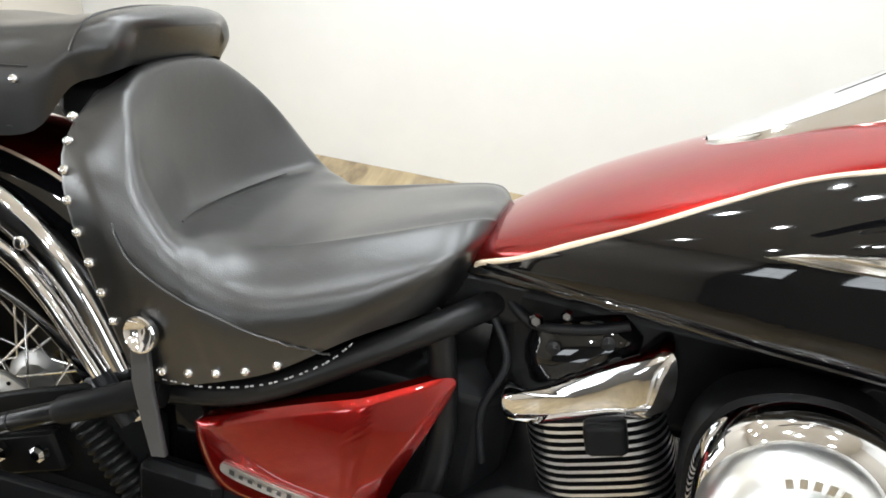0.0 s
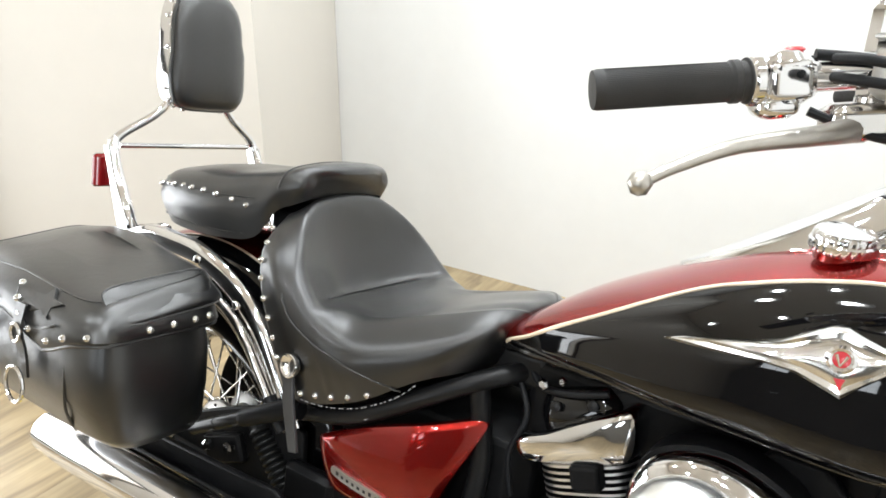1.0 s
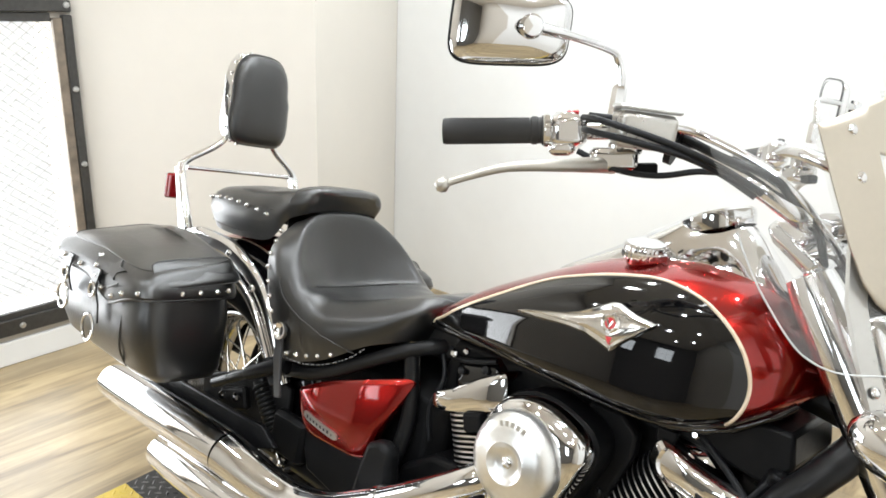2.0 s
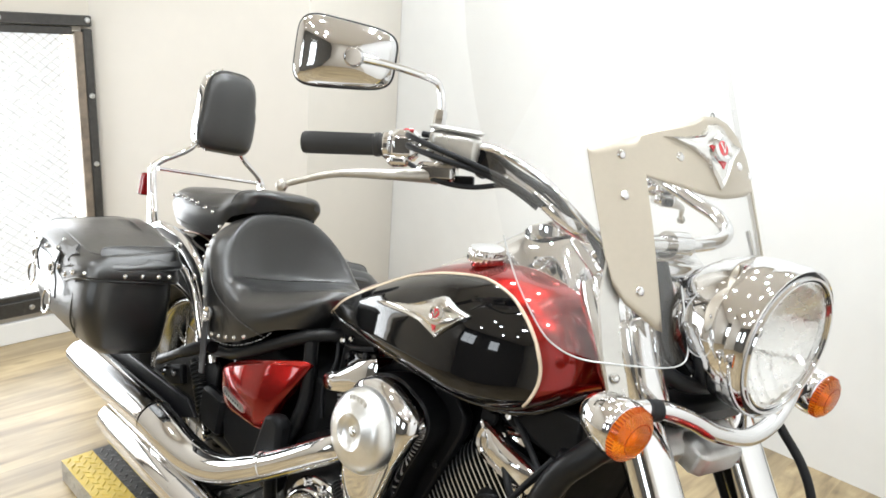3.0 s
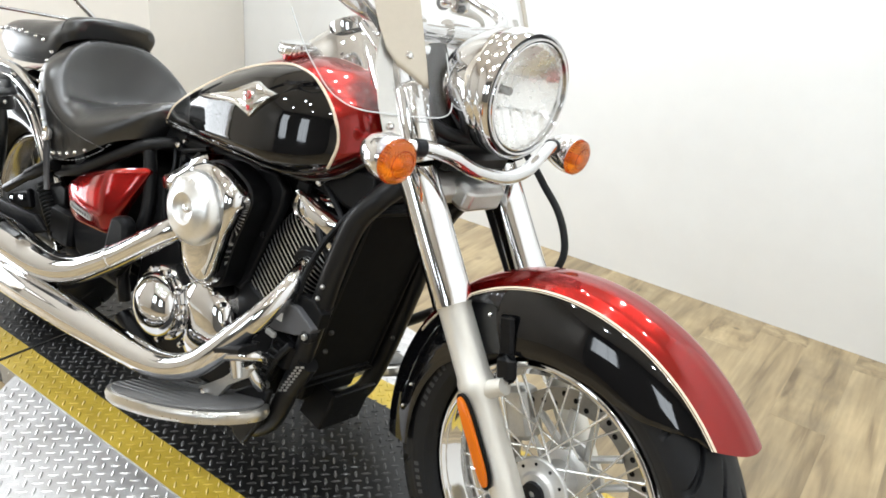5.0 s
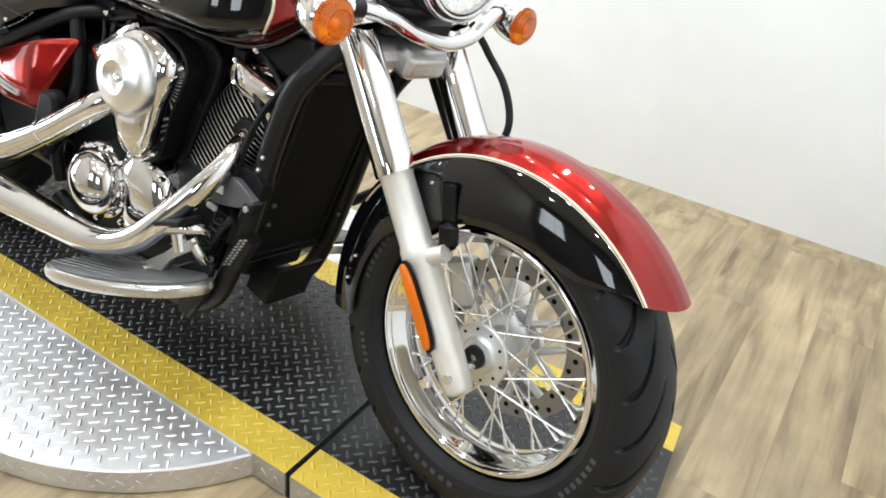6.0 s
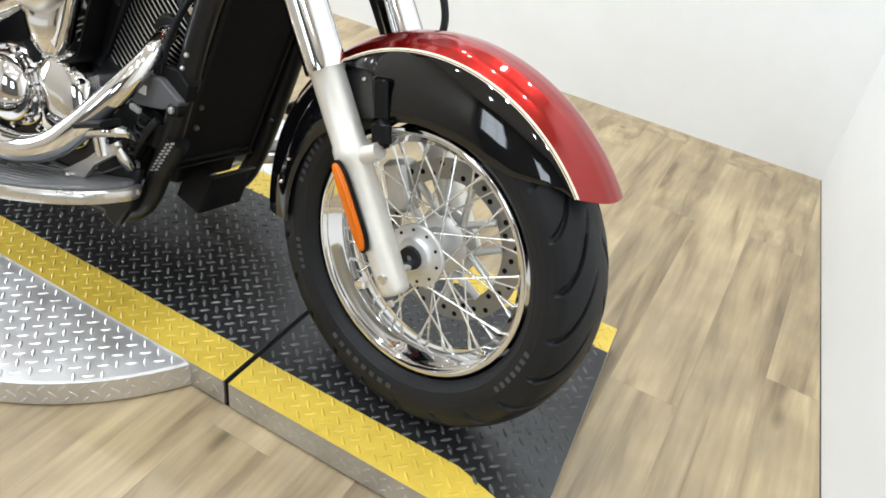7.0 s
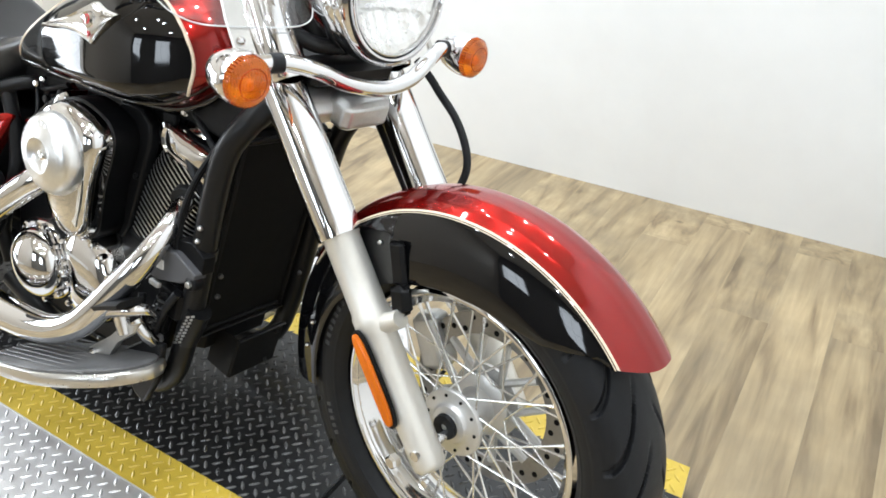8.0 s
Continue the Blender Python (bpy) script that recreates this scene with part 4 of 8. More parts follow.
def front_fender():
    g = Geo()
    n = 90
    # black shell, both sides, thin inner skin
    rows_out, rows_in = [], []
    for i in range(n + 1):
        a = FA0 + (FA1 - FA0) * i / n
        k = skirt(a)
        ss = [k * j / 18 for j in range(18, -1, -1)]
        row = [fender_pt(a, s, 0, -1) for s in ss] + [fender_pt(a, s, 0, 1) for s in reversed(ss[:-1])]
        rows_out.append(row)
        rows_in.append([fender_pt(a, s, -0.003, -1) for s in ss] + [fender_pt(a, s, -0.003, 1) for s in reversed(ss[:-1])])
    g.grid(rows_out)
    g.grid([list(reversed(r)) for r in rows_in])
    for e in (0, -1):
        g.grid([rows_out[e], rows_in[e]])
    g.grid([[r[0] for r in rows_out], [r[0] for r in rows_in]])
    g.grid([[r[-1] for r in rows_out], [r[-1] for r in rows_in]])
    f = sp("front_fender", g, BLACK, "deep skirted front fender, black with a red crown", 50)
    # red crown and pinstripe lie on it
    crown, line = Geo(), Geo()
    cr = []
    for i in range(n + 1):
        a = FA0 - 0.15 + (FA1 - FA0 - 40) * i / n
        row = [fender_pt(a, 0.475 * j / 14, 0.0012, -1) for j in range(14, -1, -1)]
        cr.append(row + [fender_pt(a, 0.475 * j / 14, 0.0012, 1) for j in range(1, 15)])
    crown.grid(cr)
    part("crown", crown, RED, f, "candy red fender crown", 60)
    for side in (-1, 1):
        for s0, s1 in ((0.475, 0.497), (0.505, 0.512)):
            line.grid([[fender_pt(FA0 - 0.1 + (FA1 - FA0 - 40) * i / n, s0 + (s1 - s0) * j / 2, 0.0016, side) for j in range(3)] for i in range(n + 1)])
    part("pinstripe", line, CREAM, f, "cream pinstripe", 60)
    # bolts and mounting plate
    studs(f, [(fender_pt(118, 0.70, 0.001), (-0.2, -1, 0.2)), (fender_pt(166, 0.74, 0.001), (0, -1, 0)), (fender_pt(176, 0.72, 0.001), (0, -1, 0))], 0.0042, "bolt")
    b = Geo()
    b.box((-0.092, -0.080, 0.560), (0.028, 0.012, 0.085), Matrix.Rotation(radians(-12), 3, "Y"), chamfer=0.005)
    b.box((-0.078, -0.086, 0.520), (0.038, 0.022, 0.046), Matrix.Rotation(radians(-12), 3, "Y"), chamfer=0.009)
    part("fender_bracket", b, ENGINE, f, "black fender bracket", bevel=0.001)
    return f


front_fender()


# ---- headlight, signals ----
def headlight():
    o = Vector((-0.221, MID + 0.006, 0.924))
    ax = Vector((0.998, 0.0, -0.05)).normalized()
    shell = Geo().lathe([(0.097, 0.0), (0.101, -0.004), (0.104, -0.018), (0.106, -0.034), (0.104, -0.050), (0.097, -0.080), (0.084, -0.110), (0.064, -0.138), (0.038, -0.156), (0.0, -0.163)], o, ax, 72)
    h = sp("headlight", shell, CHROME, "large round chromed headlight", 40)
    trim = Geo().lathe([(0.1000, 0.002), (0.1025, 0.005), (0.1055, 0.001), (0.1070, -0.010), (0.1060, -0.022), (0.1035, -0.022), (0.1000, -0.004)], o, ax, 72, closed=True)
    part("headlight_rim", trim, CHROME, h, "chrome headlight rim")
    part("gasket", Geo().lathe([(0.0970, 0.0015), (0.1000, 0.0015), (0.1000, -0.004), (0.0970, -0.004)], o, ax, 72, closed=True), RUBBER, h, "thin black gasket ring")
    part("bezel", Geo().lathe([(0.0905, 0.004), (0.0925, 0.0085), (0.0955, 0.0090), (0.0970, 0.004), (0.0970, -0.004), (0.0905, -0.004)], o, ax, 72, closed=True), CHROME, h, "rounded chrome bezel")
    part("lens_seal", Geo().lathe([(0.0893, 0.0040), (0.0905, 0.0040), (0.0905, -0.004), (0.0893, -0.004)], o, ax, 72, closed=True), RUBBER, h, "fine black lens seal")
    part("lens_ring", Geo().lathe([(0.0860, 0.0040), (0.0875, 0.0066), (0.0893, 0.0060), (0.0893, -0.004), (0.0865, -0.004)], o, ax, 72, closed=True), CHROME, h, "narrow chrome lens ring")
    u, w = Vector((0, 1, 0)), ax.cross(Vector((0, 1, 0))).normalized() * -1

    def bowl_pt(r, t):
        y, z = math.cos(t) * r, math.sin(t) * r
        d = -0.050 + 0.050 * (r / 0.0865) ** 2
        if z > 0.030:
            d += 0.0050 * abs(math.sin(y * 150)) - 0.12 * (z - 0.030)
        elif z < -0.028:
            d += 0.0020 * math.sin(y * 60) - 0.10 * (z + 0.028)
        else:
            d -= 0.004
        return o + ax * min(d, 0.0) + u * y + w * z
    part("reflector_bowl", Geo().grid([[bowl_pt(0.0865 * i / 30, 2 * math.pi * j / 96) for j in range(96)] for i in range(1, 31)], close_v=True), BOWL, h, "stepped silver reflector bowl", 12)
    part("bulb_cap", Geo().lathe([(0.0, -0.036), (0.0060, -0.0365), (0.0072, -0.039), (0.0072, -0.053)], o, ax, 20), DISC, h, "grey bulb shield")
    gl = part("headlight_glass", Geo().lathe([(0.0865, 0.005), (0.078, 0.0088), (0.060, 0.0125), (0.030, 0.015), (0.0, 0.0155)], o, ax, 64), GLASS, h, "clear headlight glass", 60)
    gl.visible_shadow = False
    # mount ears and the cowl beneath
    b = Geo()
    b.tube([(-0.33, -0.09, 0.86), (-0.30, -0.05, 0.84), (-0.30, 0.07, 0.84), (-0.33, 0.11, 0.86)], 0.012, 12)
    b.box((-0.315, MID, 0.80), (0.05, 0.17, 0.035), Matrix.Rotation(radians(20), 3, "Y"), chamfer=0.008)
    part("headlight_bracket", b, FRAME, h, "black headlight bracket")
    return h


headlight()


def signal(y):
    o = Vector((-0.262, y, 0.811))
    ax = Vector((0.985, math.copysign(0.02, y), -0.12)).normalized()
    s = sp("turn_signal", Geo().lathe([(0.0345, 0.0), (0.0365, -0.003), (0.0370, -0.012), (0.0350, -0.028), (0.0300, -0.046), (0.0210, -0.060), (0.0100, -0.067), (0.0, -0.069)], o, ax, 40), CHROME, "chrome bullet turn signal")
    l = Geo().lathe([(0.0345, 0.0), (0.0345, 0.004), (0.0335, 0.010), (0.029, 0.015), (0.018, 0.019), (0.0, 0.020)], o, ax, 40)
    lens = part("signal_lens", l, AMBER, s, "amber signal lens")
    lens.visible_shadow = False
    part("bulb", Geo().lathe([(0.0, 0.008), (0.006, 0.006), (0.009, 0.0), (0.008, -0.008), (0.005, -0.016), (0.0, -0.016)], o + Vector((0, 0, -0.004)), ax, 20), mat("amber_bulb", (1.0, 0.55, 0.05), 0.2), s, "pale amber bulb")
    part("signal_bowl", Geo().lathe([(0.0340, 0.0), (0.027, -0.012), (0.016, -0.020), (0.0, -0.022)], o, ax, 32), BOWL, s, "silver bowl behind the lens")
    rg = Geo()
    for q in (0.021,):
        u = ax.orthogonal().normalized()
        w = ax.cross(u)
        hh = 0.0178
        rg.tube([o + ax * hh + (u * math.cos(2 * math.pi * i / 32) + w * math.sin(2 * math.pi * i / 32)) * q for i in range(33)], 0.0009, 5, smooth=0)
    part("lens_ring", rg, AMBER, s, "moulded lens rings")
    r = Geo()
    for k in range(44):
        a = 2 * math.pi * k / 44
        u = ax.orthogonal().normalized()
        w = ax.cross(u)
        d = u * math.cos(a) + w * math.sin(a)
        r.tube([o + ax * 0.0005 + d * 0.0347, o + ax * 0.0098 + d * 0.0337], 0.0011, 5, smooth=0)
    part("lens_rib", r, AMBER, s, "moulded lens ribs")
    return s


signal(-0.218)
signal(0.262)
g = Geo()
g.tube([(-0.285, -0.19, 0.826), (-0.270, -0.145, 0.828), (-0.255, -0.100, 0.816), (-0.245, -0.050, 0.795), (-0.240, 0.020, 0.782), (-0.245, 0.085, 0.790), (-0.255, 0.135, 0.812), (-0.270, 0.185, 0.828), (-0.285, 0.235, 0.826)], 0.0125, 18)
bar = sp("light_bar", g, CHROME, "curved chrome light bar")
for y in (-0.158, 0.195):
    g = Geo().tube([(-0.274, y - 0.010, 0.828), (-0.271, y + 0.006, 0.8275)], 0.0142, 18, smooth=0)
    part("rubber_collar", g, RUBBER, bar, "black rubber collar")
g = Geo()
g.box((-0.330, MID, 0.755), (0.085, 0.25, 0.045), Matrix.Rotation(radians(32), 3, "Y"), chamfer=0.012)
g.box((-0.285, MID, 0.742), (0.055, 0.10, 0.05), Matrix.Rotation(radians(18), 3, "Y"), chamfer=0.010)
sp("lower_fork_clamp", g, CAST, "grey cast lower fork clamp", bevel=0.003)
g = Geo()
g.box((-0.470, MID, 0.975), (0.09, 0.26, 0.035), Matrix.Rotation(radians(32), 3, "Y"), chamfer=0.010)
sp("upper_fork_clamp", g, CHROME, "chromed upper fork clamp", bevel=0.003)
g = Geo()
g.tube([(-0.325, MID, 0.73), (-0.455, MID, 0.965)], 0.032, 20, smooth=0)
sp("steering_head", g, FRAME, "black steering head")
g = Geo().tube([(-0.325, 0.190, 0.80), (-0.297, 0.198, 0.772), (-0.275, 0.200, 0.750), (-0.238, 0.202, 0.716), (-0.212, 0.202, 0.678), (-0.199, 0.200, 0.640), (-0.203, 0.194, 0.605), (-0.220, 0.180, 0.560), (-0.225, 0.150, 0.520)], 0.0072, 12)
sp("brake_hose", g, RUBBER, "black rubber brake hose")


# ---- windshield ----
WS_Y = 0.017


def ws_pt(y, z, lift=0.0):
    """The curved screen: raked back and bowed."""
    dy = y - WS_Y
    x = 0.0978 - 0.4731 * z + 0.036 - 1.35 * dy * dy
    return Vector((x + lift * 0.9, y, z + lift * 0.43))


def windshield():
    edge_r = [(-0.302, 1.16), (-0.297, 1.10), (-0.291, 1.05), (-0.287, 1.0), (-0.281, 0.96), (-0.273, 0.93), (-0.258, 0.893), (-0.242, 0.877), (-0.220, 0.869), (-0.187, 0.868), (-0.122, 0.869), (-0.090, 0.874), (-0.075, 0.888), (-0.071, 0.92), (-0.069, 0.97), (WS_Y, 1.0)]
    up = [(-0.304, 1.24), (-0.300, 1.34), (-0.280, 1.44), (-0.235, 1.515), (-0.15, 1.55), (WS_Y, 1.56)]
    g = Geo()
    # rows from top to bottom between the two edges
    rows = []
    zs = [1.56 - (1.56 - 0.866) * i / 60 for i in range(61)]
    def y_out(z):
        c = sorted([(zz, yy) for yy, zz in list(reversed(up[:-1])) + edge_r[:10]])
        return float(np.interp(z, [p[0] for p in c], [p[1] for p in c]))
    def y_in(z):
        if z >= 1.0:
            return WS_Y
        return float(np.interp(z, [0.866, 0.874, 0.888, 0.92, 0.985, 1.0], [-0.130, -0.090, -0.075, -0.071, -0.069, -0.050]))
    for side in (-1, 1):
        rows = []
        for z in zs:
            a, b = y_out(z), y_in(z)
            row = [ws_pt(a + (b - a) * j / 16, z) for j in range(17)]
            if side > 0:
                row = [ws_pt(2 * WS_Y - p.y, z) for p in row]
            rows.append(row)
        g.grid(rows)
    w = sp("windshield", g, CLEAR, "clear curved windshield", 60)
    w.visible_shadow = False
    for s in (-1, 1):
        pts = [(y if s < 0 else 2 * WS_Y - y, z) for y, z in edge_r[3:-1]]
        rim = part("screen_edge", Geo().tube([ws_pt(y, z) for y, z in pts], 0.0011, 6), EDGE, w, "bright cut edge of the screen")
        rim.visible_shadow = False
    return w


windshield()


def trim_plate():
    right = [(-0.183, 1.125), (-0.181, 1.06), (-0.178, 0.995), (-0.172, 0.959), (-0.161, 0.940), (-0.141, 0.926), (-0.123, 0.913), (-0.115, 0.911), (-0.112, 0.946), (-0.107, 1.03), (-0.106, 1.102)]
    inner_top = [(-0.084, 1.100), (-0.050, 1.096), (-0.020, 1.091), (0.014, 1.088), (0.043, 1.087), (0.064, 1.088)]
    inner_l = [(0.121, 1.092), (0.192, 1.100)]
    left = [(0.204, 1.106), (0.210, 1.122), (0.204, 1.140), (0.190, 1.154), (0.139, 1.180), (0.100, 1.195), (0.062, 1.201), (0.025, 1.198), (0.000, 1.188), (-0.072, 1.168), (-0.139, 1.143)]
    outline = right + inner_top + inner_l + left
    g = Geo()
    under = sorted(right[-1:] + inner_top + inner_l + left[:1])
    over = sorted(left[1:] + [(-0.183, 1.125)])
    ys = sorted(set([round(-0.183 + (0.210 + 0.183) * j / 80, 4) for j in range(81)] + [p[0] for p in right]))
    foot = sorted(right)

    def top_of(y):
        return float(np.interp(y, [p[0] for p in over], [p[1] for p in over]))

    def low_of(y):
        edge = foot if y <= -0.106 else under
        return float(np.interp(y, [p[0] for p in edge], [p[1] for p in edge]))
    g.grid([[ws_pt(y, low_of(y) + (top_of(y) - low_of(y)) * j / 16, 0.004) for j in range(17)] for y in reversed(ys)])
    me = bpy.data.meshes.new("trim_plate")
    me.from_pydata(g.v, [], g.f)
    me.materials.append(PLATE)
    me.shade_smooth()
    ob = new("trim_plate", me)
    ob.parent = bike
    ob.matrix_local = STEER_M
    tagged(ob, "polished steel trim plate on the windshield")
    so = ob.modifiers.new("thick", "SOLIDIFY")
    so.thickness, so.offset = 0.0022, 0.0
    spots = [(-0.138, 1.125), (-0.141, 1.073), (-0.138, 0.957), (-0.042, 1.135), (0.124, 1.135), (0.190, 1.122)]
    studs(ob, [(ws_pt(y, z, 0.0045), (0.9, 0, 0.43)) for y, z in spots], 0.0075, "bolt")
    # narrow brace on the far side
    br = Geo()
    for z0 in (0,):
        a = [(0.190, 1.102), (0.226, 1.104), (0.229, 1.05), (0.222, 0.99), (0.205, 0.945), (0.188, 0.940), (0.196, 0.99), (0.198, 1.05)]
        br.slab(a, lambda u, v, h: ws_pt(u, v, 0.002 + h), 0.003)
    part("brace", br, PLATE, ob, "narrow polished brace")
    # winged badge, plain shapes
    e = Geo()
    wing = [(-0.068, 1.158), (-0.030, 1.163), (0.008, 1.170), (0.030, 1.185), (0.050, 1.190), (0.070, 1.185), (0.084, 1.172), (0.106, 1.164), (0.140, 1.160), (0.104, 1.148), (0.078, 1.131), (0.058, 1.112), (0.040, 1.098), (0.032, 1.112), (0.014, 1.134), (-0.022, 1.150)]
    rings = []
    for k, h in ((1.0, 0.004), (1.0, 0.0070), (0.93, 0.0115), (0.84, 0.0085), (0.70, 0.0085), (0.45, 0.0105)):
        rings.append([ws_pt(0.050 + (u - 0.050) * k, 1.152 + (v - 1.152) * k, h) for u, v in wing])
    e.grid(rings, close_v=True)
    e.cap(rings[-1])
    badge = part("badge", e, EMBLEM, ob, "chrome winged badge", 30, 0.0)
    d = Geo()
    o = ws_pt(0.047, 1.153, 0.0140)
    n = Vector((0.9, 0, 0.43)).normalized()
    d.lathe([(0.0205, -0.003), (0.0212, 0.003), (0.0170, 0.0055), (0.0112, 0.0028)], o, n, 32)
    part("badge_ring", d, CHROME, badge)
    d = Geo().lathe([(0.0112, 0.0), (0.0112, 0.0030), (0.0, 0.0040)], o, n, 32)
    part("badge_disc", d, BADGE_RED, badge, "round red enamel")
    vv = Geo()
    for s in (-1, 1):
        a0 = o + n * 0.0035 + Vector((-0.43 * 0.010, s * 0.0055, 0.9 * 0.007))
        a1 = o + n * 0.0035 + Vector((0.43 * 0.008, 0, -0.9 * 0.008))
        vv.tube([a0, a1], [0.0022, 0.0010], 8, smooth=0)
    part("badge_mark", vv, CHROME, badge)
    red = Geo()
    red.slab([(0.020, 1.156), (0.036, 1.158), (0.050, 1.158), (0.064, 1.158), (0.080, 1.156), (0.066, 1.141), (0.049, 1.126), (0.034, 1.141)], lambda u, v, h: ws_pt(u, v, 0.0100 + h), 0.0016)
    part("badge_field", red, BADGE_RED, badge, smooth=0)
    # flat steel brackets down to the fork
    for s in (-1, 1):
        k = Geo()
        path = [(-0.138, 1.045), (-0.158, 0.990), (-0.174, 0.940), (-0.178, 0.88), (-0.176, 0.822)]
        rows = []
        for y, z in path:
            rows.append([ws_pt(WS_Y + s * (WS_Y - (y + dy)), z, -0.006) for dy in (-0.010, 0.0135)])
        rr = [[a, b, b + Vector((-0.004, 0, -0.002)), a + Vector((-0.004, 0, -0.002))] for a, b in rows]
        k.grid(rr, close_v=True)
        k.cap(rr[0])
        k.cap(rr[-1], flip=True)
        brk = part("mount_bracket", k, SATIN, ob, "flat polished mounting bracket", 20)
        studs(brk, [(ws_pt(WS_Y + s * (WS_Y + 0.178), 0.852, -0.004), (0.9, 0, 0.43))], 0.007, "bolt")
    return ob


trim_plate()


# ---- handlebar and controls ----
def handlebar():
    g = Geo()
    right = [(-0.455, -0.045, 1.00), (-0.450, -0.10, 1.004), (-0.448, -0.150, 1.012), (-0.458, -0.182, 1.026), (-0.490, -0.199, 1.046), (-0.54, -0.201, 1.062), (-0.60, -0.206, 1.080), (-0.655, -0.232, 1.088), (-0.70, -0.272, 1.082), (-0.745, -0.315, 1.073), (-0.834, -0.395, 1.055)]
    left = [(x, 2 * MID - y, z) for x, y, z in right]
    g.tube(list(reversed(right)) + left, 0.0127, 16)
    sp("handlebar", g, CHROME, "wide chromed handlebar")
    for side, s in ((right, -1), (left, 1)):
        a, b = Vector(side[-1]), Vector(side[-2])
        d = (b - a).normalized()
        gg = Geo().lathe([(0.0, -0.004), (0.0165, -0.003), (0.0175, 0.001), (0.0172, 0.010), (0.0168, 0.060), (0.0168, 0.112), (0.0185, 0.114), (0.0185, 0.120), (0.0172, 0.121), (0.0172, 0.126), (0.0195, 0.127), (0.0195, 0.134), (0.0, 0.135)], a, d, 36)
        gr = sp("grip", gg, GRIP, "black ribbed rubber grip")
        ribs = Geo()
        for k in range(60):
            t = 2 * math.pi * k / 60
            u = d.orthogonal().normalized()
            w = d.cross(u)
            e = u * math.cos(t) + w * math.sin(t)
            ribs.tube([a + d * 0.006 + e * 0.0172, a + d * 0.110 + e * 0.0167], 0.0003, 4, smooth=0)
        part("rib", ribs, GRIP, gr)
        # switch housing
        o = a + d * 0.160
        rot = d.to_track_quat("X", "Z").to_matrix()
        sw = Geo()
        sw.box(o, (0.050, 0.040, 0.048), rot, chamfer=0.010)
        sw.box(o + d * -0.004 + Vector((0, 0, -0.022)), (0.036, 0.036, 0.022), rot, chamfer=0.006)
        sw.tube([o - d * 0.032, o - d * 0.020], 0.022, 20, smooth=0)
        sh = sp("switch_housing", sw, CHROME, "chromed switch housing", bevel=0.003)
        part("kill_switch", Geo().box(o + Vector((0.004, 0, 0.0245)), (0.016, 0.012, 0.005), rot, chamfer=0.002), BADGE_RED if s < 0 else PLASTIC, sh, "red rocker switch" if s < 0 else "black switch")
        part("switch_button", Geo().box(o + Vector((-0.012 * 0.7, -0.008 * s, -0.004)) + rot @ Vector((-0.004, 0.022, 0)), (0.018, 0.008, 0.014), rot, chamfer=0.002), PLASTIC, sh, "dark switch button")
        for k in (-1, 1):
            part("screw", Geo().lathe([(0.004, 0), (0.004, 0.003), (0, 0.0035)], o + rot @ Vector((k * 0.016, -0.0205 * (1 if s < 0 else -1), 0.010)), rot @ Vector((0, -1 if s < 0 else 1, 0)), 10), CHROME, sh)
        # lever with perch
        p0 = a + d * 0.215 + Vector((0.020, s * 0.012, -0.042))
        ball = Vector((-0.746, -0.468, 0.997)) if s < 0 else Vector((-0.746, 0.468 + 2 * MID, 0.997))
        lv = Geo()
        mid1 = ball + (p0 - ball) * 0.35 + Vector((0.010, s * 0.004, 0.014))
        mid2 = ball + (p0 - ball) * 0.72 + Vector((0.012, s * 0.006, 0.007))
        lv.tube([ball, ball + (p0 - ball) * 0.12 + Vector((0.003, 0, 0.007)), mid1, mid2, p0], [0.0045, 0.0048, 0.0060, 0.0085, 0.0130], 14)
        lv.lathe([(0.0, -0.0095), (0.006, -0.0075), (0.0095, 0.0), (0.006, 0.0075), (0.0, 0.0095)], ball, (0, 0, 1), 18)
        lev = sp("brake_lever" if s < 0 else "clutch_lever", lv, LEVER, "satin silver control lever", 60)
        pc = Geo()
        pc.box(p0 + Vector((0, 0, 0.006)), (0.060, 0.040, 0.030), rot, chamfer=0.006)
        pc.box(p0 + d * 0.020 + Vector((-0.006, 0, 0.026)), (0.034, 0.038, 0.040), rot, chamfer=0.008)
        pch = part("lever_perch", pc, POLISHED, lev, "silver lever perch", bevel=0.002)
        part("pivot_bolt", Geo().lathe([(0.009, 0), (0.009, 0.004), (0.006, 0.006), (0, 0.006)], p0 + Vector((0, 0, 0.021)), (0, 0, 1), 16), CHROME, pch)
        part("brake_switch", Geo().box(p0 + d * 0.042 + Vector((0.0, 0, -0.006)), (0.03, 0.016, 0.014), rot, chamfer=0.002), PLASTIC, lev, "small black switch")
        if s < 0:
            # master cylinder
            r = Geo()
            c0 = Vector((-0.612, -0.276, 1.112))
            rt = Matrix.Rotation(radians(47), 3, "Z")
            r.box(c0 + Vector((0, 0, -0.020)), (0.072, 0.052, 0.044), rt, chamfer=0.006)
            mc = sp("brake_reservoir", r, SATIN, "silver brake fluid reservoir", bevel=0.003)
            part("reservoir_lid", Geo().box(c0 + Vector((0, 0, 0.006)), (0.075, 0.055, 0.006), rt, chamfer=0.002), CAST, mc, "flat silver lid")
        # mirror
        if s < 0:
            base, bend = Vector((-0.654, -0.279, 1.118)), Vector((-0.659, -0.281, 1.172))
            head = Vector((-0.705, -0.410, 1.191))
        else:
            base, bend = Vector((-0.654, 0.279 + 2 * MID, 1.118)), Vector((-0.659, 0.281 + 2 * MID, 1.172))
            head = Vector((-0.665, 0.425 + 2 * MID, 1.181))
        st = Geo()
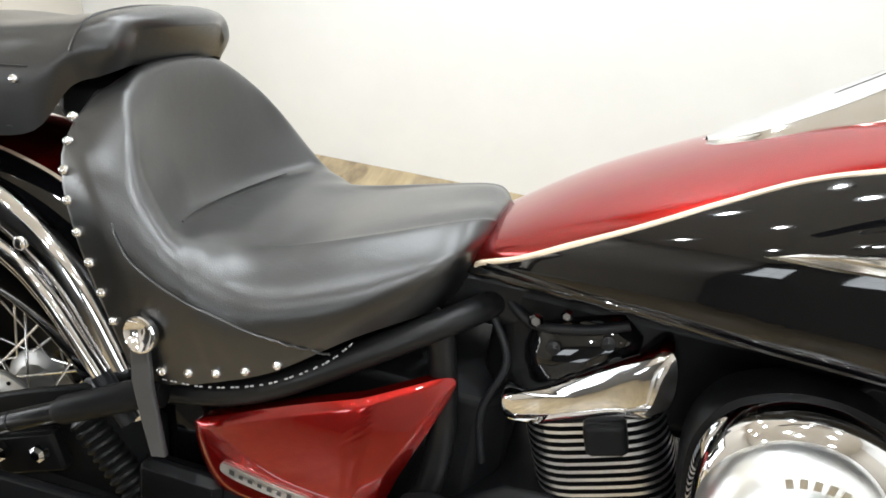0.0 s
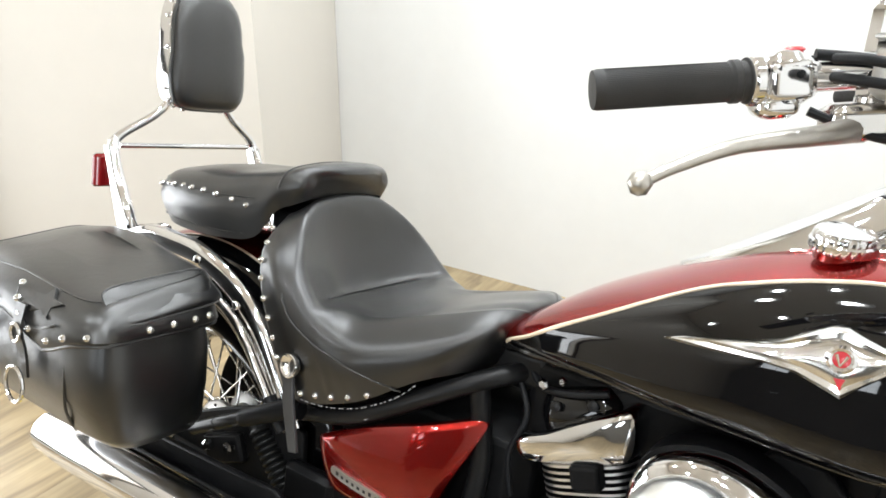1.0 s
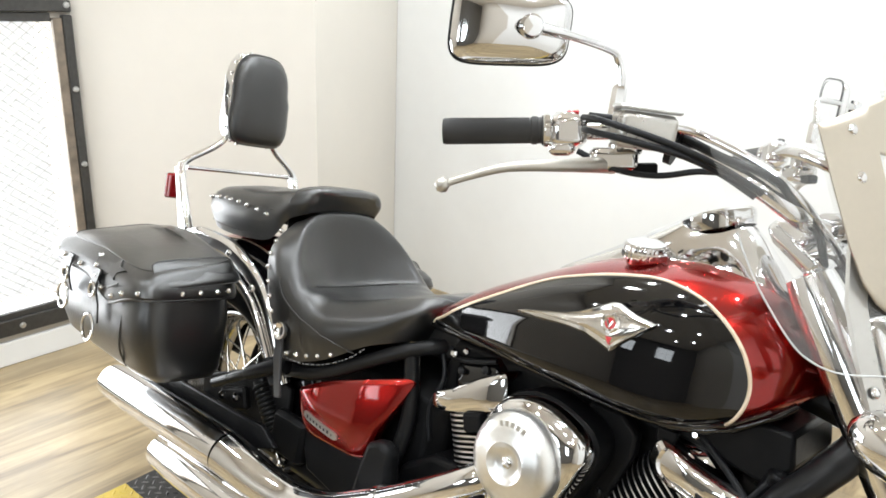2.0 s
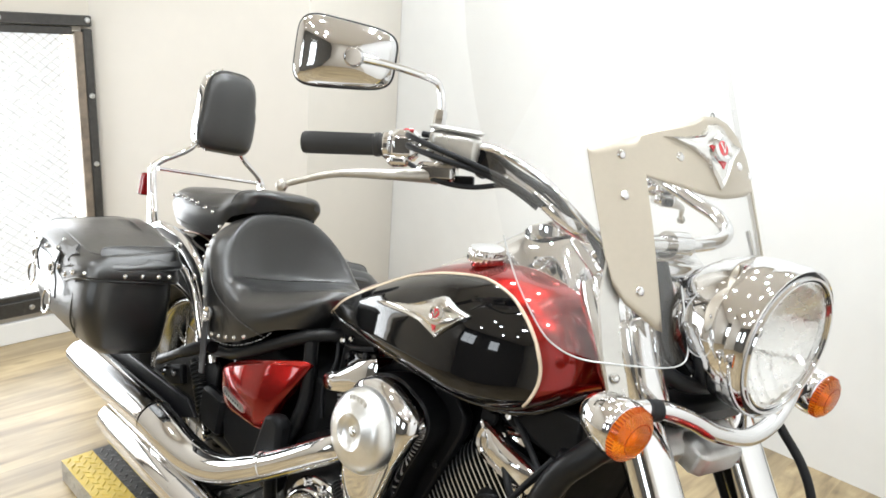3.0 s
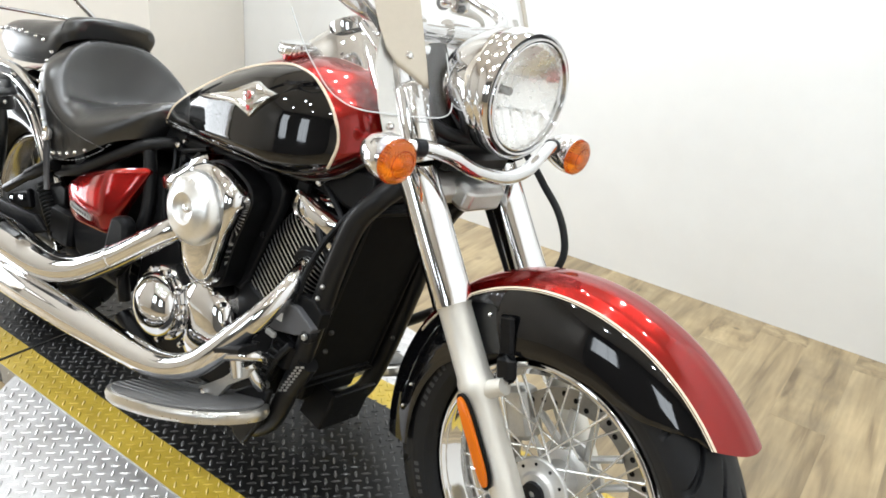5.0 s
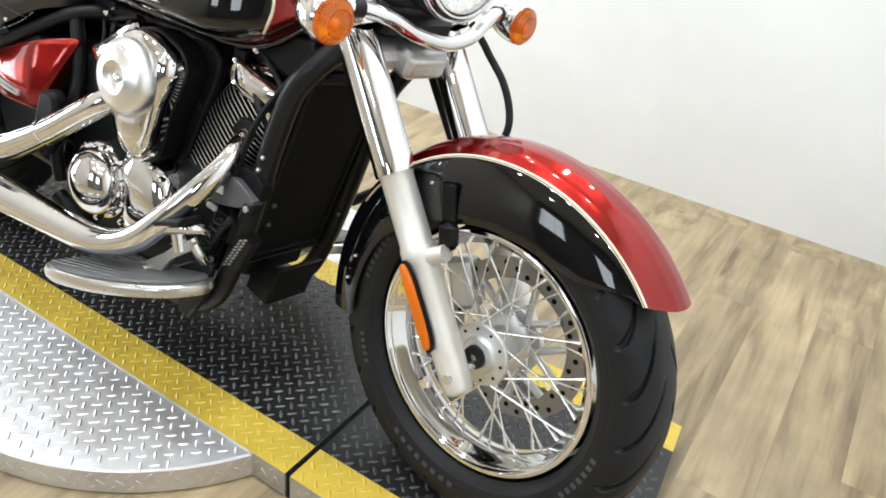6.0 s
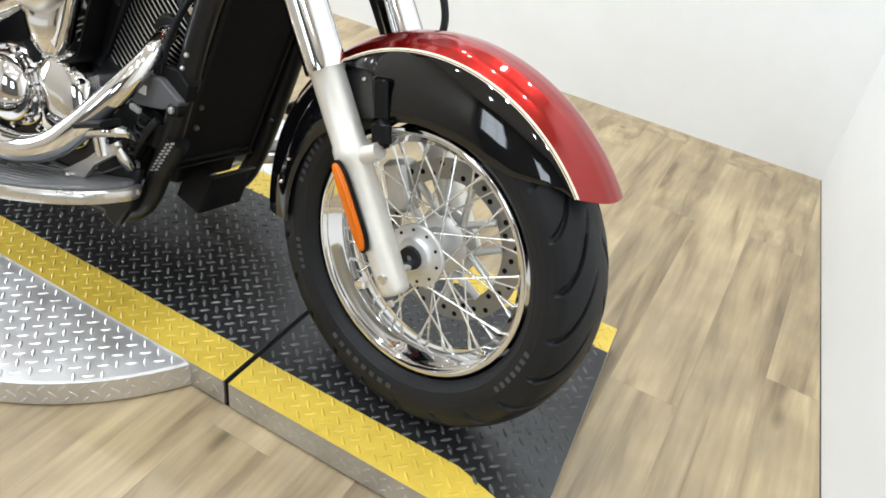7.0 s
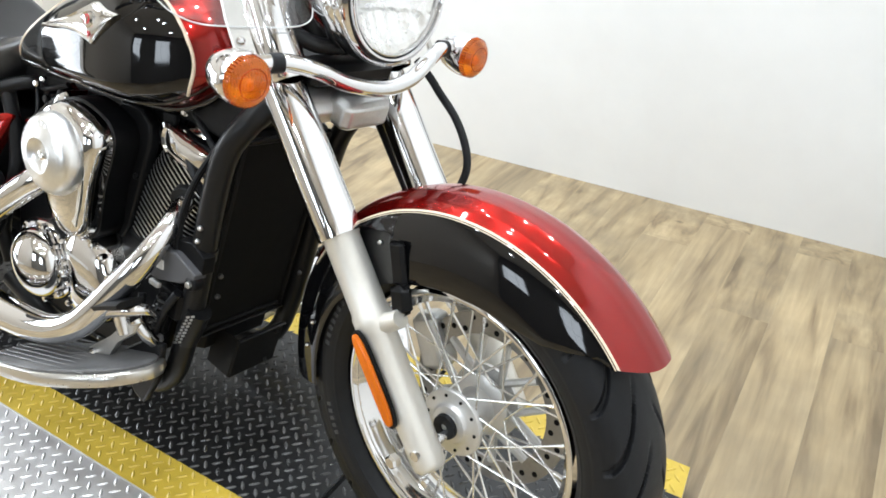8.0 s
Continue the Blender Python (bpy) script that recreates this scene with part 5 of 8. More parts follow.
        st.tube([base, base + Vector((0, 0, 0.030)), bend + Vector((-0.001, s * 0.003, 0.0)), bend + Vector((-0.004, s * 0.018, 0.010)), bend + (head - bend) * 0.6 + Vector((0.008, 0, 0.006)), head + Vector((0.014, 0, 0))], [0.0058, 0.0055, 0.0052, 0.0052, 0.0055, 0.0068], 14)
        st.lathe([(0.0095, -0.012), (0.0095, 0.020), (0.007, 0.024)], base, (0, 0, 1), 6)
        mr = sp("mirror_stem", st, CHROME, "chrome mirror stem", 50)
        ce = (Vector((-0.775, -0.458, 1.231)) + Vector((-0.69, -0.357, 1.167)) + Vector((-0.699, -0.35, 1.229)) + Vector((-0.769, -0.454, 1.147))) / 4
        if s > 0:
            ce = Vector((ce.x + 0.040, 2 * MID - ce.y + 0.015, ce.z - 0.010))
        wdir = Vector((0.60, -0.80 * s * -1, 0.0)).normalized() if s < 0 else Vector((0.60, -0.80, 0.0)).normalized()
        if s < 0:
            wdir = Vector((0.60, 0.80, 0.02)).normalized()
        fwd = Vector((0, 0, 1)).cross(wdir).normalized()
        if fwd.x < 0:
            fwd = -fwd
        up = Vector((0, 0, 1))
        def ring(kw, kh, h):
            pts = []
            for i in range(48):
                t = 2 * math.pi * i / 48
                cu = math.copysign(abs(math.cos(t)) ** 0.42, math.cos(t))
                cv = math.copysign(abs(math.sin(t)) ** 0.42, math.sin(t))
                hh = kh * (1.0 - 0.14 * cu)
                pts.append(ce + wdir * cu * kw + up * cv * hh + fwd * h)
            return pts
        hd = Geo()
        rs = [ring(0.066, 0.041, -0.004), ring(0.070, 0.045, -0.004), ring(0.071, 0.046, 0.002), ring(0.069, 0.044, 0.008), ring(0.058, 0.036, 0.015), ring(0.035, 0.021, 0.021), ring(0.010, 0.007, 0.024)]
        hd.grid(rs, close_v=True)
        hd.cap(rs[-1])
        part("mirror_head", hd, CHROME, mr, "chrome rectangular mirror shell", 50)
        gk = Geo().tube(ring(0.0715, 0.0465, -0.003) + [ring(0.0715, 0.0465, -0.003)[0]], 0.0018, 6, smooth=0)
        part("mirror_gasket", gk, RUBBER, mr, "black rubber edge of the mirror")
        mg = Geo()
        mg.cap(ring(0.067, 0.042, -0.003))
        part("mirror_glass", mg, mat("mirror_silver", (0.9, 0.9, 0.9), 0.01, 1.0), mr, "mirror glass", 0)
        bo = Geo().lathe([(0.014, 0.0), (0.014, 0.010), (0.011, 0.016), (0.0, 0.017)], head + Vector((0.008, 0, 0)), fwd, 20)
        part("mirror_boss", bo, CHROME, mr)
    # cables along the bar
    for k, (dz, r, off) in enumerate(((0.018, 0.0050, 0.0),)):
        path = [(-0.70, -0.272 - off * 0.4, 1.092 + dz * 0.5), (-0.655, -0.245 - off, 1.088 + dz * 0.7), (-0.60, -0.218 - off * 0.5, 1.082 + dz * 0.6), (-0.54, -0.212 - off * 0.3, 1.064 + dz * 0.6), (-0.47, -0.210, 1.046 + dz * 0.7), (-0.455, -0.190, 1.020 + dz), (-0.435, -0.14, 0.98 + dz), (-0.435, -0.08, 0.93), (-0.44, -0.03, 0.86)]
        sp("cable", Geo().tube(path, r, 10), RUBBER, "black control cable")
    sp("cable", Geo().tube([(-0.69, -0.295, 1.055), (-0.64, -0.275, 1.040), (-0.60, -0.245, 1.040), (-0.565, -0.215, 1.052), (-0.53, -0.205, 1.056)], 0.004, 8), RUBBER, "black control cable")
    sp("brake_line", Geo().tube([(-0.60, -0.262, 1.10), (-0.57, -0.225, 1.098), (-0.50, -0.20, 1.074), (-0.455, -0.185, 1.045), (-0.435, -0.14, 1.01), (-0.425, -0.06, 0.96), (-0.42, 0.02, 0.88)], 0.0055, 10), CHROME, "braided brake line")
    for pts in ([(-0.672, -0.318, 1.098), (-0.637, -0.335, 1.098), (-0.579, -0.325, 1.089), (-0.539, -0.285, 1.076), (-0.510, -0.240, 1.059), (-0.480, -0.212, 1.040)], [(-0.672, -0.312, 1.084), (-0.644, -0.330, 1.083), (-0.576, -0.325, 1.078), (-0.542, -0.285, 1.070), (-0.518, -0.240, 1.055), (-0.488, -0.212, 1.035)]):
        sp("cable", Geo().tube(pts, 0.0042, 10), RUBBER, "thin black throttle cable")
    # clamps on the bar
    for y in (-0.045, 0.07):
        r = Geo()
        r.tube([(-0.475, y, 0.965), (-0.465, y, 0.985), (-0.455, y, 1.00)], [0.021, 0.019, 0.019], 18)
        r.tube([(-0.455, y - 0.022, 1.00), (-0.455, y + 0.022, 1.00)], 0.022, 20, smooth=0)
        sp("handlebar_riser", r, CHROME, "chrome handlebar riser", 50)
    for z in (1.049,):
        sp("cable_tie", Geo().tube([(-0.602, -0.225, 1.079), (-0.594, -0.222, 1.077)], 0.024, 14, smooth=0), PLASTIC, "black cable tie")


handlebar()

# ---- fuel tank ----
T_W = [(-1.075, 0.070), (-1.06, 0.085), (-1.0, 0.12), (-0.95, 0.142), (-0.87, 0.168), (-0.80, 0.187), (-0.70, 0.200), (-0.62, 0.202), (-0.55, 0.188), (-0.48, 0.150), (-0.44, 0.108), (-0.42, 0.060), (-0.41, 0.0)]
T_T = [(-1.075, 0.705), (-1.06, 0.715), (-1.02, 0.745), (-0.985, 0.771), (-0.94, 0.798), (-0.89, 0.824), (-0.83, 0.855), (-0.77, 0.883), (-0.70, 0.908), (-0.60, 0.923), (-0.52, 0.914), (-0.46, 0.880), (-0.425, 0.835), (-0.41, 0.80)]
T_B = [(-1.075, 0.680), (-1.0, 0.690), (-0.90, 0.694), (-0.75, 0.690), (-0.62, 0.685), (-0.57, 0.688), (-0.52, 0.703), (-0.48, 0.727), (-0.45, 0.755), (-0.41, 0.796)]


def tank_half(x, z):
    w, zt, zb = lerp(x, T_W), lerp(x, T_T), lerp(x, T_B)
    zm = zb + 0.42 * (zt - zb)
    h = (zt - zm) if z > zm else (zm - zb)
    q = abs(z - zm) / max(h, 1e-4)
    return w * max(0.0, 1 - q ** (2.4 if z > zm else 7.0)) ** 0.5


def tank_ring(x, n=128):
    w, zt, zb = lerp(x, T_W), lerp(x, T_T), lerp(x, T_B)
    zm = zb + 0.42 * (zt - zb)
    pts = []
    for i in range(n):
        t = 2 * math.pi * i / n
        c, s = math.cos(t), math.sin(t)
        y = w * math.copysign(abs(c) ** 1.0, c)
        k = (1 - min(1, abs(c)) ** 2) ** (1 / (2.4 if s > 0 else 7.0))
        z = zm + ((zt - zm) if s > 0 else (zm - zb)) * math.copysign(k, s)
        pts.append((x, y, z))
    return pts


PANEL = [(-1.052, 0.690), (-1.010, 0.717), (-0.968, 0.745), (-0.912, 0.778), (-0.858, 0.810), (-0.806, 0.838), (-0.760, 0.856), (-0.697, 0.875), (-0.630, 0.886), (-0.574, 0.879), (-0.534, 0.861), (-0.504, 0.835), (-0.488, 0.808), (-0.482, 0.780), (-0.486, 0.753), (-0.502, 0.729), (-0.534, 0.706), (-0.60, 0.693), (-0.70, 0.694), (-0.80, 0.696), (-0.90, 0.696), (-0.98, 0.694)]


def on_tank(x, z, side, lift):
    zt, zb = lerp(x, T_T), lerp(x, T_B)
    z = min(max(z, zb + 0.001), zt - 0.001)
    return Vector((x, side * (tank_half(x, z) + lift), z))


def fuel_tank():
    g = Geo()
    xs_ = [-1.075 + (1.075 - 0.411) * (1 - math.cos(math.pi * i / 70)) / 2 for i in range(71)]
    rows = [tank_ring(x) for x in xs_]
    g.grid(rows, close_v=True)
    g.cap(rows[0], flip=True)
    g.cap(rows[-1])
    tank = bp("fuel_tank", g, RED, "candy red teardrop fuel tank with black side panels", 60)
    ring = closed_curve([Vector((a, b, 0)) for a, b in PANEL], 6)
    # inner points keep to the same rays from the panel's middle
    cx, cz = -0.70, 0.770
    for side in (-1, 1):
        b = Geo()
        rows = []
        for k in [i / 22 for i in range(23)]:
            rows.append([on_tank(cx + (p.x - cx) * max(k, 0.001), cz + (p.y - cz) * max(k, 0.001), side, 0.0012) for p in ring])
        b.grid(rows, close_v=True)
        part("side_panel", b, BLACK, tank, "gloss black side panel", 60)
        s = Geo()
        top = [p for p in ring[0:15 * 6 + 1]]
        s.tube([on_tank(p.x, p.y, side, 0.0006) for p in top], 0.0030, 6, smooth=0)
        part("pinstripe", s, CREAM, tank, "cream pinstripe round the panel", 60)
    # pressed seam along the belly
    f = Geo()
    for side in (-1, 1):
        lip = [on_tank(x, lerp(x, T_B) + 0.013, side, 0.0005) for x in [-1.04 + 0.58 * i / 40 for i in range(41)]]
        f.tube(lip, 0.0032, 8, smooth=0)
        low = [(x, side * (tank_half(x, lerp(x, T_B) + 0.006) * 0.98), lerp(x, T_B) + 0.002) for x in [-1.06 + 0.62 * i / 40 for i in range(41)]]
        f.tube(low, [0.0058 + 0.0016 * math.sin(i * 2.3) for i in range(41)], 10, smooth=0)
    part("belly_seam", f, SEAM, tank, "pressed black belly seam")
    for side in (-1, 1):
        e = Geo()
        wing = [(-0.826, 0.785), (-0.795, 0.795), (-0.768, 0.803), (-0.733, 0.813), (-0.712, 0.821), (-0.695, 0.831), (-0.683, 0.838), (-0.670, 0.845), (-0.658, 0.846), (-0.645, 0.842), (-0.628, 0.838), (-0.600, 0.835), (-0.611, 0.824), (-0.622, 0.812), (-0.636, 0.799), (-0.651, 0.783), (-0.664, 0.787), (-0.693, 0.795), (-0.728, 0.795), (-0.781, 0.789)]
        rings = []
        for ka, kb, h in ((1, 1, 0.001), (1, 1, 0.0045), (0.95, 0.86, 0.0085), (0.86, 0.68, 0.0060), (0.66, 0.50, 0.0085), (0.34, 0.34, 0.0095)):
            rings.append([on_tank(-0.660 + (a + 0.660) * ka, 0.816 + (b - 0.816) * kb, side, h) for a, b in wing])
        e.grid(rings, close_v=True)
        e.cap(rings[-1])
        em = part("tank_emblem", e, EMBLEM, tank, "chrome winged emblem with a red badge", 35)
        o = on_tank(-0.657, 0.820, side, 0.009)
        d = Geo().lathe([(0.0125, -0.004), (0.0135, 0.003), (0.0105, 0.0055), (0.0078, 0.004)], o, (0, side, 0.1), 32)
        part("emblem_ring", d, CHROME, em)
        d = Geo().lathe([(0.0077, 0.0), (0.0077, 0.0040), (0.0, 0.0048)], o, (0, side, 0.1), 32)
        part("emblem_disc", d, BADGE_RED, em, "round red enamel")
        v = Geo()
        for k in (-1, 1):
            v.tube([o + Vector((k * 0.0048, side * 0.0046, 0.005)), o + Vector((0, side * 0.0046, -0.006))], [0.0019, 0.0008], 8, smooth=0)
        part("emblem_mark", v, CHROME, em)
        r = Geo()
        for wedge in (((-0.684, 0.819), (-0.672, 0.815), (-0.667, 0.806)), ((-0.632, 0.824), (-0.642, 0.815), (-0.647, 0.807)), ((-0.660, 0.802), (-0.650, 0.803), (-0.653, 0.792))):
            r.slab(wedge if side > 0 else wedge[::-1], lambda u, v, h: on_tank(u, v, side, 0.0078 + h), 0.0012)
        part("emblem_field", r, BADGE_RED, em, smooth=0)
    # small round tap hole seen on the side
    return tank


tank = fuel_tank()


def console():
    """Chrome dash on the tank: long tail rising to a raised meter pod."""
    rows = []
    for x, w, ridge in ((-0.868, 0.012, 0.838), (-0.858, 0.028, 0.846), (-0.835, 0.042, 0.861), (-0.81, 0.050, 0.877), (-0.75, 0.060, 0.916), (-0.70, 0.064, 0.950), (-0.66, 0.066, 0.976), (-0.62, 0.066, 0.984), (-0.59, 0.065, 0.984), (-0.56, 0.064, 0.968), (-0.53, 0.062, 0.938), (-0.50, 0.056, 0.908), (-0.47, 0.044, 0.884), (-0.445, 0.026, 0.862)):
        row = []
        for j in range(-10, 11):
            u = j / 10
            y = u * w
            wt = max(lerp(x, T_W), 0.06)
            zb = lerp(x, T_B)
            zm = zb + 0.42 * (lerp(x, T_T) - zb)
            base = zm + (lerp(x, T_T) - zm) * max(0.0, 1 - (y / wt) ** 2) ** (1 / 2.4)
            k = 1 - abs(u) ** 2.6
            row.append((x, y, base - 0.002 + 0.006 * (1 - abs(u) ** 12) + max(0.0, ridge - lerp(x, T_T) - 0.004) * k))
        rows.append(row)
    g = Geo().grid(smooth_net(rows, 5, 1))
    c = bp("tank_console", g, CHROME, "long chromed tank console", 60)
    part("console_edge", Geo().tube([r[0] for r in rows], 0.0025, 8), CHROME, c, "thin rolled edge of the console")
    part("console_edge", Geo().tube([r[-1] for r in rows], 0.0025, 8), CHROME, c)
    ma = Vector((-0.42, 0, 0.907)).normalized()
    mo = Vector((-0.625, 0, 0.972))
    part("meter_pod", Geo().lathe([(0.050, -0.012), (0.054, 0.002), (0.054, 0.010), (0.049, 0.014), (0.046, 0.011), (0.0, 0.011)], mo, ma, 48), CHROME, c, "round meter pod with chrome bezel")
    part("meter_face", Geo().lathe([(0.0, 0.0115), (0.0455, 0.0115)], mo, ma, 40), PLASTIC, c, "dark meter face", 0)
    # the filler cap stands beside the console
    o = Vector((-0.688, -0.086, 0.908))
    ax = Vector((0.0, -0.20, 0.98)).normalized()
    u = ax.orthogonal().normalized()
    w = ax.cross(u)
    rim = []
    for k in range(66):
        a = 2 * math.pi * k / 66
        rim.append((u * math.cos(a) + w * math.sin(a)) * (0.0264 if k % 3 else 0.0254))
    cap = Geo().grid([[o + d * 1.0 - ax * 0.004 for d in rim], [o + d * 1.24 - ax * 0.004 for d in rim], [o + d * 1.28 - ax * 0.001 for d in rim], [o + d * 1.28 + ax * 0.006 for d in rim], [o + d * 1.18 + ax * 0.008 for d in rim], [o + d * 1.18 + ax * 0.014 for d in rim], [o + d * 1.08 + ax * 0.0175 for d in rim], [o + d * 0.6 + ax * 0.019 for d in rim]], close_v=True)
    cap.cap([o + d * 0.6 + ax * 0.019 for d in rim])
    # red collar added under the cap, in place of the red mirrored there
    bp("cap_collar", Geo().lathe([(0.030, -0.036), (0.026, -0.018), (0.025, -0.003)], o, ax, 32), RED, "red collar added under the cap for the red reflection", 60)
    bp("fuel_cap", cap, CHROME, "knurled chrome fuel cap", 35)


console()


# ---- saddle ----
def rider_seat():
    half = [
        [(-1.360, -0.186, 0.545), (-1.410, -0.192, 0.66), (-1.443, -0.172, 0.735), (-1.452, -0.118, 0.782), (-1.452, -0.06, 0.800), (-1.452, 0.0, 0.804)],
        [(-1.323, -0.190, 0.535), (-1.372, -0.199, 0.655), (-1.404, -0.184, 0.728), (-1.424, -0.118, 0.790), (-1.428, -0.095, 0.806), (-1.431, -0.055, 0.814), (-1.432, 0.0, 0.817)],
        [(-1.300, -0.190, 0.540), (-1.340, -0.200, 0.640), (-1.366, -0.187, 0.706), (-1.392, -0.142, 0.770), (-1.409, -0.118, 0.777), (-1.418, -0.064, 0.797), (-1.421, 0.0, 0.803)],
        [(-1.283, -0.190, 0.545), (-1.316, -0.200, 0.632), (-1.338, -0.190, 0.684), (-1.360, -0.162, 0.727), (-1.384, -0.138, 0.727), (-1.404, -0.064, 0.742), (-1.410, 0.0, 0.746)],
        [(-1.270, -0.189, 0.550), (-1.297, -0.199, 0.624), (-1.314, -0.192, 0.666), (-1.333, -0.167, 0.698), (-1.356, -0.147, 0.690), (-1.384, -0.060, 0.684), (-1.390, 0.0, 0.684)],
        [(-1.262, -0.189, 0.553), (-1.285, -0.199, 0.620), (-1.300, -0.192, 0.659), (-1.319, -0.167, 0.688), (-1.342, -0.148, 0.676), (-1.368, -0.060, 0.667), (-1.373, 0.0, 0.665)],
        [(-1.252, -0.188, 0.557), (-1.272, -0.198, 0.615), (-1.285, -0.191, 0.653), (-1.298, -0.164, 0.682), (-1.316, -0.140, 0.677), (-1.348, -0.061, 0.671), (-1.352, 0.0, 0.669)],
        [(-1.230, -0.186, 0.566), (-1.248, -0.196, 0.610), (-1.256, -0.187, 0.647), (-1.270, -0.152, 0.675), (-1.284, -0.122, 0.678), (-1.310, -0.068, 0.672), (-1.316, 0.0, 0.669)],
        [(-1.200, -0.181, 0.582), (-1.212, -0.190, 0.615), (-1.218, -0.184, 0.648), (-1.225, -0.138, 0.681), (-1.240, -0.080, 0.676), (-1.245, 0.0, 0.673)],
        [(-1.141, -0.160, 0.621), (-1.142, -0.168, 0.645), (-1.142, -0.161, 0.672), (-1.145, -0.118, 0.705), (-1.150, -0.065, 0.709), (-1.150, 0.0, 0.709)],
        [(-1.090, -0.122, 0.642), (-1.082, -0.132, 0.675), (-1.074, -0.126, 0.704), (-1.075, -0.090, 0.727), (-1.076, -0.048, 0.733), (-1.076, 0.0, 0.730)],
        [(-1.072, -0.080, 0.648), (-1.060, -0.088, 0.682), (-1.051, -0.083, 0.712), (-1.050, -0.058, 0.727), (-1.050, -0.030, 0.731), (-1.050, 0.0, 0.732)],
        [(-1.064, -0.040, 0.656), (-1.053, -0.046, 0.682), (-1.046, -0.044, 0.704), (-1.044, -0.032, 0.715), (-1.043, -0.016, 0.719), (-1.043, 0.0, 0.720)],
    ]
    half = [r if len(r) == 7 else r[:4] + [tuple(a + (b - a) * 0.35 for a, b in zip(r[3], r[4]))] + r[4:] for r in half]
    soft = [list(map(Vector, r)) for r in half]
    for i in range(1, 8):
        r = half[i]
        soft[i][3] = Vector(r[3]) * 0.60 + (Vector(r[2]) + Vector(r[4])) * 0.20
        soft[i][4] = Vector(r[4]) * 0.50 + (Vector(r[3]) + Vector(r[5])) * 0.25
    half = [[tuple(p) for p in r] for r in soft]
    net = smooth_net(mirrored(half), 6, 5)
    g = Geo().grid(net)
    g.cap(net[-1])
    g.cap([Vector((p.x - 0.004, p.y * 0.96, p.z - 0.002)) for p in net[0]], flip=True)
    g.grid([net[0], [Vector((p.x - 0.004, p.y * 0.96, p.z - 0.002)) for p in net[0]]])
    s = bp("rider_seat", g, LEATHER, "black leather rider seat with chrome studs", 70)
    # studs on the rear seam and on the skirt
    rear = [(-1.372, 0.589), (-1.384, 0.617), (-1.396, 0.645), (-1.409, 0.672), (-1.423, 0.699), (-1.433, 0.724), (-1.441, 0.747), (-1.445, 0.768)]

    def skirt_y(x, z):
        best, y = 9, -0.19
        for r in net:
            for p in r:
                d = (p.x - x) ** 2 + (p.z - z) ** 2
                if p.y < -0.15 and d < best:
                    best, y = d, p.y
        return y
    spots = [(Vector((x, skirt_y(x, z) - 0.001, z)), (-0.25, -1, 0.1)) for x, z in rear]
    spots += [(Vector((x, skirt_y(x, z) - 0.001, z)), (0, -1, -0.1)) for x, z in ((-1.348, 0.560), (-1.318, 0.551), (-1.290, 0.557), (-1.262, 0.564), (-1.234, 0.573), (-1.205, 0.585))]
    studs(s, spots, 0.0052)
    # stitched seams: along the hem, across the skirt and round the dished back
    hem = Geo()
    for j in range(0, 30):
        t = j / 30
        a = curve([Vector((-1.318, 0, 0.541)), Vector((-1.270, 0, 0.546)), Vector((-1.215, 0, 0.563)), Vector((-1.165, 0, 0.592)), Vector((-1.14, 0, 0.618))], 12)
        k = int(t * (len(a) - 2))
        p, q = a[k], a[k] + (a[k + 1] - a[k]) * 0.62
        hem.tube([Vector((p.x, skirt_y(p.x, p.z) - 0.0010, p.z)), Vector((q.x, skirt_y(q.x, q.z) - 0.0010, q.z))], 0.0009, 5, smooth=0)
    st = part("hem_stitch", hem, mat("grey_thread", (0.30, 0.30, 0.30), 0.7), s, "row of pale stitches along the hem")
    st["kind"] = "stuff"
    for path in ([(-1.372, 0.690), (-1.350, 0.660), (-1.308, 0.638), (-1.252, 0.622), (-1.201, 0.611), (-1.160, 0.602)],):
        sm = Geo()
        pts = curve([Vector((x, 0, z)) for x, z in path], 10)
        sm.tube([Vector((p.x, skirt_y(p.x, p.z) - 0.0008, p.z)) for p in pts], 0.0013, 6, smooth=0)
        part("seam", sm, LEATHER, s, "sewn seam across the skirt")
    sm = Geo()
    last = len(net[30]) - 1
    arch = [net[30][k] + Vector((0.0003, 0, 0.0007)) for k in range(21, last - 20)]
    sm.tube(arch, 0.0011, 6, smooth=0)
    part("seam", sm, LEATHER, s, "piped seam of the dished back")
    # concave chrome boss and its black bracket
    o = Vector((-1.332, -0.199, 0.592))
    bo = Geo().lathe([(0.0, 0.004), (0.006, 0.003), (0.012, 0.006), (0.0165, 0.011), (0.018, 0.0105), (0.0185, 0.007), (0.016, 0.001), (0.012, 0.0), (0.0, 0.0)], o, (-0.1, -1, 0.1), 32)
    bp("seat_knob", bo, CHROME, "dished chrome seat knob")
    br = Geo()
    br.slab([(-1.346, 0.580), (-1.327, 0.580), (-1.321, 0.54), (-1.311, 0.50), (-1.302, 0.466), (-1.318, 0.462), (-1.331, 0.50), (-1.343, 0.54)], lambda u, v, h: Vector((u, -0.198 - h - (0.59 - v) * 0.03, v)), 0.006)
    bp("seat_bracket", br, mat("dark_grey_bracket", (0.045, 0.045, 0.047), 0.45), "flat dark grey bracket", bevel=0.0015)
    return s


rider_seat()


